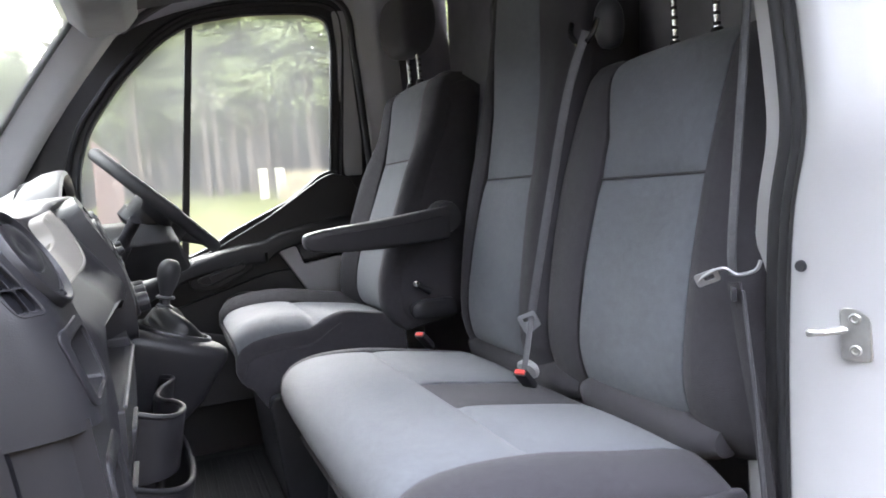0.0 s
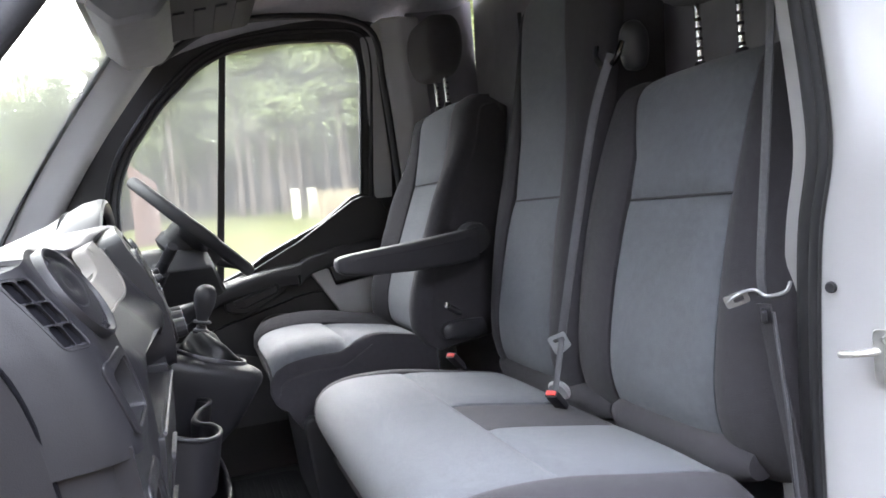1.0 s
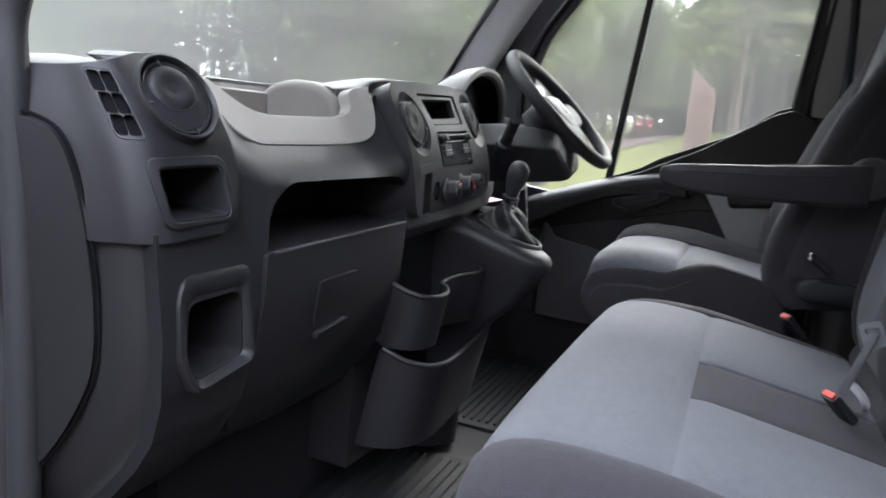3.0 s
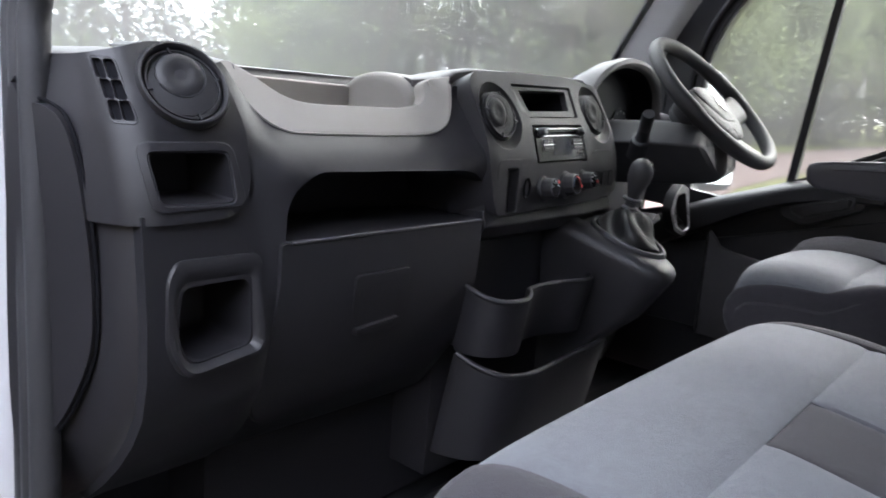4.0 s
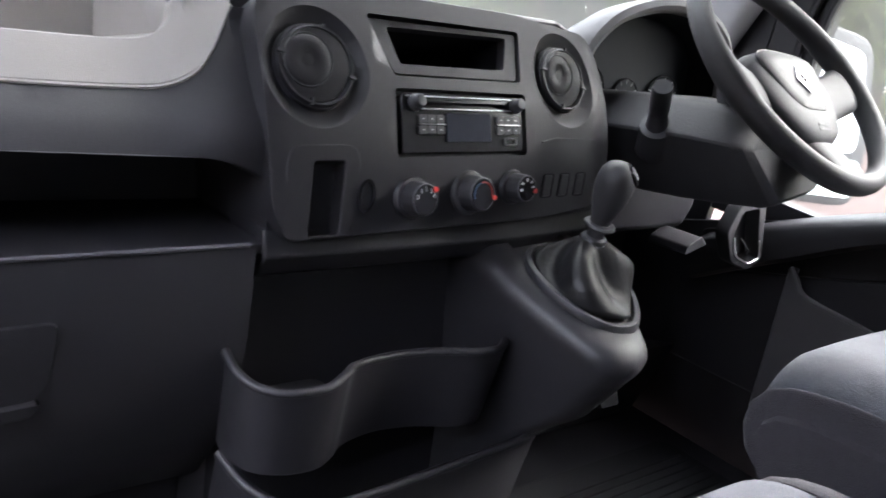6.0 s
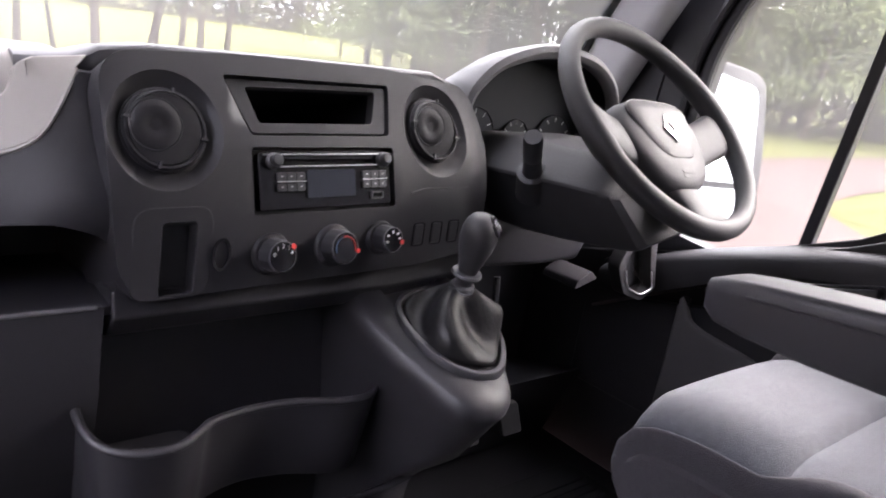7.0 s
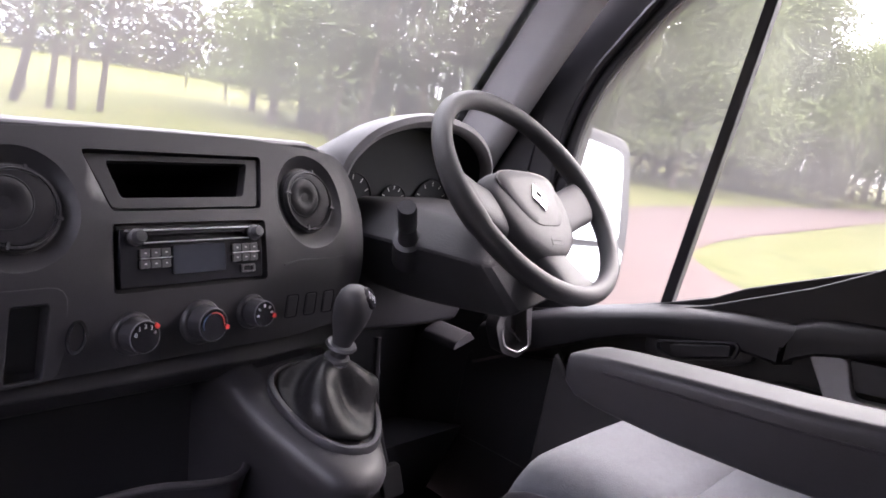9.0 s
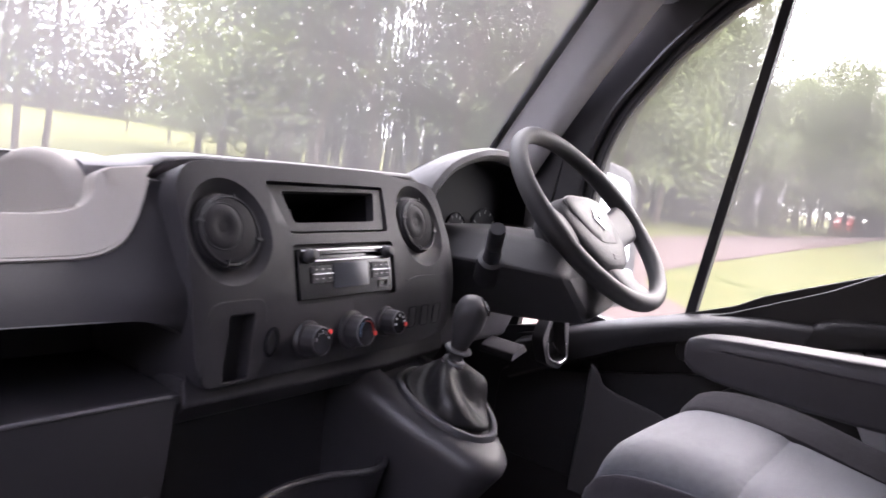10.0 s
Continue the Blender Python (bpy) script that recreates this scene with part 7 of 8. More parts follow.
    # window frame: swept opening, rubber edge, upright bar and panes
    opening = rpoly([(0.165, 1.20), (0.175, 1.42), (0.165, 1.58), (0.12, 1.70), (0.01, 1.85), (-0.12, 1.975), (-0.22, 2.03), (-0.40, 2.06), (-0.60, 2.065), (-0.668, 2.045), (-0.678, 1.95), (-0.640, 1.505), (-0.59, 1.485), (-0.485, 1.408), (-0.40, 1.37), (-0.275, 1.313), (-0.13, 1.24), (0.02, 1.183)], [0.01, 0.05, 0.06, 0.05, 0.05, 0.06, 0.06, 0.05, 0.03, 0.05, 0.06] + [0.01] * 7, 4)
    outer = rpoly([(0.36, 1.15), (0.36, 1.43), (0.30, 1.68), (0.22, 1.83), (0.10, 1.97), (-0.07, 2.10), (-0.22, 2.13), (-0.40, 2.14), (-0.62, 2.14), (-0.78, 2.12), (-0.80, 1.95), (-0.78, 1.45), (-0.60, 1.40), (-0.485, 1.34), (-0.40, 1.30), (-0.275, 1.25), (-0.13, 1.18), (0.02, 1.12)], [0.01, 0.05, 0.06, 0.05, 0.05, 0.06, 0.06, 0.05, 0.03, 0.06, 0.06] + [0.01] * 7, 4)
    bm = bmesh.new()
    plate(bm, outer, [(opening, 0.045, False)], lambda a, b, dd: Vector((1.012 - 0.06 * max(0, b - 1.5) + dd, a, b)), 0.045, back=False)
    wf = part("window_frame", bm, BLACK, d, "dark window frame", bevel=0.006)
    bm = bmesh.new()
    sweep(bm, [Vector((1.008 - 0.06 * max(0, b - 1.5), a, b)) for a, b in opening[5:]], circle2(0.007, 6), up=(1, 0, 0))
    part("window_rubber", bm, RUBBER, wf)
    bm = bmesh.new()
    cy, cz = -0.25, 1.62
    sweep(bm, [Vector((1.003 - 0.06 * max(0, b - 1.5), cy + (a - cy) * 1.085, cz + (b - cz) * 1.075)) for a, b in opening], circle2(0.010, 8), up=(1, 0, 0))
    part("frame_bead", bm, DASH, wf, "grey moulded bead round the window frame")
    bm = bmesh.new()
    prism(bm, [(-0.108, 1.23), (-0.133, 1.24), (-0.222, 2.045), (-0.197, 2.035)], lambda u, v, w: (w - 0.06 * max(0, v - 1.5), u, v), 1.01, 1.035)
    part("window_bar", bm, BLACK, wf, "black upright window bar", bevel=0.003)
    bm = bmesh.new()
    bm.faces.new([bm.verts.new((1.032 - 0.06 * max(0, b - 1.5), a, b)) for a, b in opening])
    bmesh.ops.triangulate(bm, faces=bm.faces)
    g = part("window_pane", bm, GLASS, wf, "clear side window glass", smooth=False)
    g.visible_shadow = False
    bm = bmesh.new()
    prism(bm, rrect(0.02, 0.94, 0.10, 0.985, 0.015), lambda u, v, w: (v, u, 1.165 - 0.4 * (u - 0.06) + w), -0.006, 0.004)
    part("window_switch", bm, GLOSSBLACK, d, "window switch plate", bevel=0.002)
    # outer skin
    bm = bmesh.new()
    prism(bm, [(0.36, 0.5), (-0.78, 0.5), (-0.78, 1.3), (-0.45, 1.28), (0.0, 1.12), (0.36, 1.05)], along_x, 1.06, 1.11)
    part("outer_skin", bm, WHITE, d, "white outer door skin", bevel=0.01)
    # pale upright behind the window opening
    bm = bmesh.new()
    prism(bm, rpoly([(-0.683, 2.07), (-0.730, 2.07), (-0.742, 1.83), (-0.758, 1.62), (-0.752, 1.50), (-0.690, 1.50), (-0.684, 1.62), (-0.694, 1.95)], 0.008, 3), lambda u, v, w: (w - 0.06 * max(0, v - 1.5), u, v), 0.996, 1.015)
    part("frame_upright", bm, PILLAR, d, "pale grey upright behind the window", bevel=0.005)
    # pillar between the door and bulkhead
    bm = bmesh.new()
    rings = []
    for z, y, x in ((0.6, -0.79, 0.98), (1.3, -0.80, 0.97), (1.6, -0.785, 0.955), (1.9, -0.76, 0.93), (2.12, -0.74, 0.90)):
        rings.append([(x, y, z), (x + 0.1, y + 0.02, z), (x + 0.12, y - 0.1, z), (x - 0.02, y - 0.14, z), (x - 0.03, y - 0.06, z)])
    loft(bm, rings)
    part("rear_pillar", bm, PILLAR, d, "pale grey pillar trim behind the door", bevel=0.012)
    bm = bmesh.new()
    tube(bm, spline([(0.965, -0.775, 0.7), (0.955, -0.78, 1.3), (0.945, -0.765, 1.6), (0.925, -0.74, 1.9), (0.90, -0.70, 2.08), (0.88, -0.5, 2.12), (0.87, -0.2, 2.09), (0.90, 0.0, 1.98)], 6), 0.012, 8)
    part("door_seal", bm, RUBBER, d, "black door seal")
    bm = bmesh.new()
    box(bm, 0.98, -1.12, 0.56, 1.10, -0.86, 2.2)
    part("side_wall", bm, BULK, d, "dark side wall behind the seat")


driver_door()


def door_mirror():
    m = thing("door_mirror", (1.2, 0.2, 1.2), "large black door mirror with rain-spotted glass", "door mirror")
    c = Matrix.Translation((1.265, 0.225, 1.395)) @ pose(0, 0, 0, -12, 0, -14) @ Matrix.Diagonal((1.22, 1.0, 1.03, 1.0))
    bm = bmesh.new()
    rings = []
    for y, s in ((-0.005, 0.96), (0.0, 1.0), (0.03, 1.0), (0.08, 0.85), (0.10, 0.5)):
        rings.append([c @ Vector((u * s, y, v * s)) for u, v in rpoly([(-0.115, -0.2), (0.085, -0.21), (0.11, -0.05), (0.10, 0.185), (-0.10, 0.21)], [0.04, 0.05, 0.06, 0.05, 0.04], 5)])
    loft(bm, rings)
    part("housing", bm, RUBBER, m, "black ribbed housing")
    bm = bmesh.new()
    prism(bm, rpoly([(-0.084, -0.085), (0.07, -0.085), (0.07, 0.15), (-0.074, 0.172)], 0.03, 4), lambda u, v, w: c @ Vector((u, w, v)), -0.012, -0.004)
    part("main_glass", bm, MIRROR, m, "main mirror glass")
    bm = bmesh.new()
    prism(bm, rpoly([(-0.095, -0.185), (0.07, -0.19), (0.088, -0.10), (-0.10, -0.10)], 0.025, 4), lambda u, v, w: c @ Vector((u, w, v)), -0.012, -0.004)
    part("wide_glass", bm, MIRROR, m, "wide angle mirror glass")
    bm = bmesh.new()
    tube(bm, [(1.20, 0.26, 1.30), (1.08, 0.24, 1.25), (1.04, 0.22, 1.24)], 0.03, 12)
    part("mirror_arm", bm, BLACK, m, "black mirror arm")


door_mirror()


def sun_visor():
    v = thing("sun_visor", (0.5, 0.05, 2.0), "grey folded sun visor under the headlining", "sun visor")
    bm = bmesh.new()
    rings = []
    for x in (0.20, 0.215, 0.45, 0.70, 0.72):
        e = 0.01 if x in (0.20, 0.72) else 0
        rings.append([(x, y, z) for y, z in rpoly([(0.13 - e, 1.965 + e), (0.075 - e, 1.915 + e), (-0.02 + e, 1.935 + e), (-0.06 + e, 1.985), (0.02, 2.01)], 0.012, 3)])
    loft(bm, rings)
    part("visor_pad", bm, VISOR, v, "soft grey visor pad", bevel=0.004)
    bm = bmesh.new()
    tube(bm, [Vector((0.185, 0.05, 2.0)), Vector((0.45, 0.05, 2.012)), Vector((0.735, 0.05, 2.0))], 0.006, 10)
    part("visor_hinge", bm, BLACK, v, "black visor hinge rod")
    o = thing("overhead_shelf", (0.5, -0.2, 2.08), "dark overhead shelf with slots above the windscreen", "overhead shelf")
    bm = bmesh.new()
    prism(bm, rpoly([(-0.02, 2.0), (-0.28, 2.055), (-0.30, 2.12), (-0.04, 2.09)], 0.02), along_x, -0.3, 0.75)
    part("shelf_body", bm, SHELFM, o, "dark grey shelf body", bevel=0.006)
    for k in range(4):
        bm = bmesh.new()
        y = -0.06 - 0.055 * k
        prism(bm, [(y, 1.999 - 0.21 * (y + 0.02) - 0.004), (y - 0.03, 2.005 - 0.21 * (y + 0.02) - 0.004), (y - 0.03, 2.012 - 0.21 * (y + 0.02)), (y, 2.006 - 0.21 * (y + 0.02))], along_x, 0.45, 0.70)
        part("shelf_slot", bm, SHELFM, o)


sun_visor()


def floor_mat(x0, x1, y0, y1):
    mt = thing("floor_mat", ((x0 + x1) / 2, (y0 + y1) / 2, 0.60), "black ribbed rubber floor mat on the cab floor", "floor mat", group="cab floor mats")
    bm = bmesh.new()
    prism(bm, rrect(x0, y0, x1, y1, 0.04), along_z, 0.60, 0.608)
    part("mat_base", bm, MATRUB, mt, bevel=0.003)
    n = int((y1 - y0 - 0.06) / 0.022)
    for k in range(n):
        y = y0 + 0.035 + 0.022 * k
        bm = bmesh.new()
        tube(bm, spline([(x0 + 0.03, y, 0.610), (x1 - 0.03, y, 0.610)], 2), 0.0045, 6)
        part("rib", bm, MATRUB, mt)


floor_mat(0.30, 0.90, -0.30, 0.22)
floor_mat(-0.72, 0.10, -0.30, 0.22)


# ---------------------------------------------------------------- outside
def noise_material(name, c1, c2, c3, scale, rough=0.95, bump=0.4):
    m = bpy.data.materials.new(name)
    m.use_nodes = True
    nt = m.node_tree
    b = nt.nodes["Principled BSDF"]
    b.inputs["Roughness"].default_value = rough
    b.inputs["Specular IOR Level"].default_value = 0.2
    tc = nt.nodes.new("ShaderNodeTexCoord")
    n = nt.nodes.new("ShaderNodeTexNoise")
    n.inputs["Scale"].default_value = scale
    n.inputs["Detail"].default_value = 8
    n.inputs["Roughness"].default_value = 0.65
    cr = nt.nodes.new("ShaderNodeValToRGB")
    cr.color_ramp.elements[0].position, cr.color_ramp.elements[1].position = 0.32, 0.68
    cr.color_ramp.elements[0].color, cr.color_ramp.elements[1].color = (*c1, 1), (*c3, 1)
    e = cr.color_ramp.elements.new(0.5)
    e.color = (*c2, 1)
    nt.links.new(tc.outputs["Object"], n.inputs["Vector"])
    nt.links.new(n.outputs["Fac"], cr.inputs["Fac"])
    oi = nt.nodes.new("ShaderNodeObjectInfo")
    hs = nt.nodes.new("ShaderNodeHueSaturation")
    mr = nt.nodes.new("ShaderNodeMapRange")
    mr.inputs["To Min"].default_value, mr.inputs["To Max"].default_value = 0.8, 1.2
    nt.links.new(oi.outputs["Random"], mr.inputs["Value"])
    nt.links.new(mr.outputs["Result"], hs.inputs["Value"])
    nt.links.new(cr.outputs["Color"], hs.inputs["Color"])
    nt.links.new(hs.outputs["Color"], b.inputs["Base Color"])
    return m


GRASS = noise_material("winter_grass", (0.060, 0.068, 0.014), (0.086, 0.090, 0.022), (0.128, 0.110, 0.040), 1.3)
ROADM = noise_material("damp_red_tarmac", (0.092, 0.060, 0.054), (0.115, 0.075, 0.067), (0.145, 0.098, 0.087), 2.0, rough=0.85)
BARK = noise_material("bark_and_wood_shade", (0.036, 0.027, 0.018), (0.062, 0.048, 0.034), (0.095, 0.077, 0.056), 9)
PINEBARK = noise_material("pine_bark", (0.075, 0.055, 0.042), (0.115, 0.088, 0.068), (0.165, 0.13, 0.105), 9)
NEEDLE = noise_material("pine_needles", (0.155, 0.175, 0.078), (0.215, 0.240, 0.112), (0.28, 0.305, 0.16), 3)
TWIG = noise_material("bare_twigs", (0.070, 0.060, 0.042), (0.102, 0.090, 0.064), (0.145, 0.128, 0.094), 5)
DARKVERGE = noise_material("dark_low_bounce_ground", (0.025, 0.018, 0.012), (0.04, 0.03, 0.02), (0.06, 0.045, 0.03), 6)
IVY = noise_material("evergreen_leaves", (0.10, 0.115, 0.06), (0.14, 0.16, 0.085), (0.20, 0.215, 0.12), 4)
REED = noise_material("dry_reeds", (0.45, 0.35, 0.2), (0.55, 0.44, 0.27), (0.62, 0.52, 0.35), 6)
POSTW = noise_material("weathered_post", (0.4, 0.36, 0.28), (0.5, 0.46, 0.36), (0.58, 0.54, 0.44), 8)
BROWN = noise_material("brown_boards", (0.12, 0.07, 0.06), (0.16, 0.10, 0.085), (0.2, 0.13, 0.11), 6)


def rise(x, y):
    """Height of the ground: a gentle slope up to the driver's side, steeper towards the wood there."""
    return 1.2 * smooth01((x - 12) / 38) * smooth01((8 - y) / 9) + 0.03 * max(-60.0, min(x, 200.0))


def ground():
    xs = sorted(set([-900, -400, -150, -60, -30] + [-20 + 2 * k for k in range(46)] + [75, 85, 100, 130, 180, 300, 500, 900]))
    bm = bmesh.new()
    rows = [[bm.verts.new((x, y, rise(x, y) + (0.03 * noise.noise((x * 0.3, y * 0.3, 0)) if abs(x) < 70 else 0))) for x in xs] for y in xs]
    for a, b in zip(rows, rows[1:]):
        for i in range(len(xs) - 1):
            bm.faces.new([a[i], a[i + 1], b[i + 1], b[i]])
    g = part("ground", bm, GRASS)
    tagged(g, "wide yellow-green winter grass field", "ground", kind="structure")
    # road: a damp pinkish track past the van that forks away on the driver's side
    def strip(name, pts, widths, label):
        bm = bmesh.new()
        rings = []
        for i, p in enumerate(pts):
            a, b = pts[max(i - 1, 0)], pts[min(i + 1, len(pts) - 1)]
            d = (Vector((*b, 0)) - Vector((*a, 0))).normalized()
            s = Vector((-d.y, d.x, 0))
            w = widths[i]
            row = []
            for k in range(7):
                q = Vector((*p, 0)) + s * w * (k / 3 - 1) * (1 + 0.05 * noise.noise((p[0] * 0.7, p[1] * 0.7, k)))
                row.append((q.x, q.y, rise(q.x, q.y) + 0.05 - 0.02 * abs(k / 3 - 1)))
            rings.append(row)
        loft(bm, rings, closed=False, caps=False)
        ob = part(name, bm, ROADM)
        ob.modifiers.new("thickness", "SOLIDIFY").thickness = 0.06
        return tagged(ob, label, "road", kind="structure")

    a = [(v.x, v.y) for v in spline([(-1.3, 0.2, 0), (0.3, 0.5, 0), (2, 1.0, 0), (6, 3.2, 0), (11, 5.0, 0), (18, 5.6, 0), (30, 5.6, 0), (50, 4.8, 0), (75, 3.0, 0), (110, -2, 0)], 6)]
    strip("road", a, [3.6 if p[0] < 4 else max(1.35, 3.6 - 0.4 * (p[0] - 4)) if p[0] < 12 else 1.35 + 0.02 * (p[0] - 12) for p in a], "damp pinkish tarmac road curving past the van")

    # unseen dark strip of ground, added to cut light bounced onto the dash
    bm = bmesh.new()
    rows = []
    for i in range(13):
        y = -9 + 1.5 * i
        rows.append([(-17, y, 0.05), (-9, y, 0.055), (-1.5 - 0.2 * noise.noise((0, y, 3)), y, 0.06)])
    loft(bm, rows, closed=False, caps=False)
    ob = part("verge", bm, DARKVERGE)
    ob.modifiers.new("thickness", "SOLIDIFY").thickness = 0.05
    tagged(ob, "unseen dark verge beside the van, added to cut bounced light", "ground", kind="structure")


ground()


def limb(bm, p0, p1, r0, r1, n=6, wob=0.0):
    p0, p1 = Vector(p0), Vector(p1)
    pts = []
    for i in range(5):
        t = i / 4
        pts.append(p0.lerp(p1, t) + Vector((random.uniform(-1, 1), random.uniform(-1, 1), 0)) * wob * math.sin(math.pi * t))
    tube(bm, pts, 1.0, n, scales=[r0 + (r1 - r0) * i / 4 for i in range(5)], up=(0.3, 1, 0.1))


def leaf_clump(bm, c, size, count, flat=0.6, fine=1.0):
    for _ in range(count):
        d = Vector((random.gauss(0, 1), random.gauss(0, 1), random.gauss(0, flat))) * size * 0.45
        p = Vector(c) + d
        a = Vector((random.uniform(-1, 1), random.uniform(-1, 1), random.uniform(-0.6, 0.6))).normalized() * size * fine * random.uniform(0.16, 0.34)
        b = a.cross(Vector((random.uniform(-1, 1), random.uniform(-1, 1), random.uniform(-1, 1)))).normalized() * size * fine * random.uniform(0.05, 0.12)
        v = [bm.verts.new(q) for q in (p - a, p + b, p + a, p - b)]
        bm.faces.new(v)


def pine(seed, h=9.0, bare=0.35, spread=1.6, leaves=62, size=0.75, n=24, along=(0.45, 0.75, 1.0)):
    random.seed(seed)
    t = thing("pine_tree", (0, 0, 0), "tall pine with a bare lower trunk and dark green needles", "tree", group="pines beside the field")
    bm = bmesh.new()
    lean = random.uniform(-0.25, 0.25)
    limb(bm, (0, 0, -0.3), (lean, lean * 0.5, h * 0.97), 0.16, 0.03, 7, 0.1)
    part("trunk", bm, PINEBARK, t)
    bb, bl = bmesh.new(), bmesh.new()
    for k in range(n):
        z = h * (bare + (1 - bare) * k / n)
        f = (z / h - bare) / (1 - bare)
        ln = spread * (1.15 - f) * random.uniform(0.6, 1.15) + 0.2
        a = random.uniform(0, 2 * math.pi)
        base = Vector((lean * z / h, lean * 0.5 * z / h, z))
        tip = base + Vector((math.cos(a) * ln, math.sin(a) * ln, ln * random.uniform(-0.05, 0.35)))
        limb(bb, base, tip, 0.035, 0.008, 4, 0.05)
        for s in along:
            leaf_clump(bl, base.lerp(tip, s) + Vector((0, 0, random.uniform(-0.05, 0.2))), size * random.uniform(0.7, 1.35), leaves, 0.5, 0.4 / max(size, 0.7))
    part("branches", bb, PINEBARK, t)
    part("crown", bl, NEEDLE, t, smooth=False)
    return t


def bare_tree(seed, h=8.0, r=0.14, ivy=0, spread=1.0):
    random.seed(seed)
    t = thing("bare_tree", (0, 0, 0), "leafless winter tree with many fine twigs", "tree", group="bare trees in front of the van")
    bm, tw = bmesh.new(), bmesh.new()
    lean = Vector((random.uniform(-0.14, 0.14), random.uniform(-0.14, 0.14), 1))
    limb(bm, (0, 0, -0.3), lean * h, r, 0.02, 8, 0.14)
    for k in range(16):
        z = h * random.uniform(0.22, 0.97)
        a = random.uniform(0, 2 * math.pi)
        ln = spread * random.uniform(0.8, 2.0) * (1.2 - 0.7 * z / h)
        base = lean * z
        tip = base + Vector((math.cos(a) * ln, math.sin(a) * ln, ln * random.uniform(0.1, 1.0)))
        limb(bm, base, tip, r * 0.28 * (1.1 - z / h), 0.008, 5, 0.14)
        for _ in range(9):
            s = random.uniform(0.25, 1.0)
            q = base.lerp(tip, s)
            b = random.uniform(0, 2 * math.pi)
            l2 = random.uniform(0.3, 0.9)
            q2 = q + Vector((math.cos(b) * l2, math.sin(b) * l2, l2 * random.uniform(-0.3, 0.8)))
            limb(tw, q, q2, 0.009, 0.003, 3, 0.08)
            for _ in range(3):
                c = random.uniform(0, 2 * math.pi)
                l3 = random.uniform(0.15, 0.5)
                limb(tw, q.lerp(q2, random.uniform(0.3, 1)), q2 + Vector((math.cos(c) * l3, math.sin(c) * l3, random.uniform(-0.3, 0.3))), 0.005, 0.002, 3, 0.04)
    part("trunk", bm, BARK, t)
    tagged(part("twigs", tw, TWIG, t), kind="stuff")
    if ivy:
        bl = bmesh.new()
        for k in range(ivy):
            z = h * random.uniform(0.15, 0.9)
            a = random.uniform(0, 6.28)
            rr = random.uniform(0.1, 1.3)
            leaf_clump(bl, lean * z + Vector((math.cos(a) * rr, math.sin(a) * rr, 0)), 0.6, 50, 0.8, 0.5)
        part("leaves", bl, IVY, t, smooth=False)
    return t


def plant(kinds, spots):
    """The first of each kind stands at its first spot, and the rest are copies."""
    used = set()
    for i, (x, y, s) in enumerate(spots):
        k = kinds[i % len(kinds)]
        m = Matrix.Translation((x, y, rise(x, y))) @ Matrix.Rotation(random.uniform(0, 6.28), 4, "Z")
        if id(k) not in used:
            used.add(id(k))
            k.matrix_basis = m @ Matrix.Diagonal((s, s, s, 1))
        else:
            c = copy_thing(k, m)
            c.scale = (s, s, s * random.uniform(0.9, 1.12))


def polar(az, r):
    return (r * math.cos(radians(az)), r * math.sin(radians(az)))


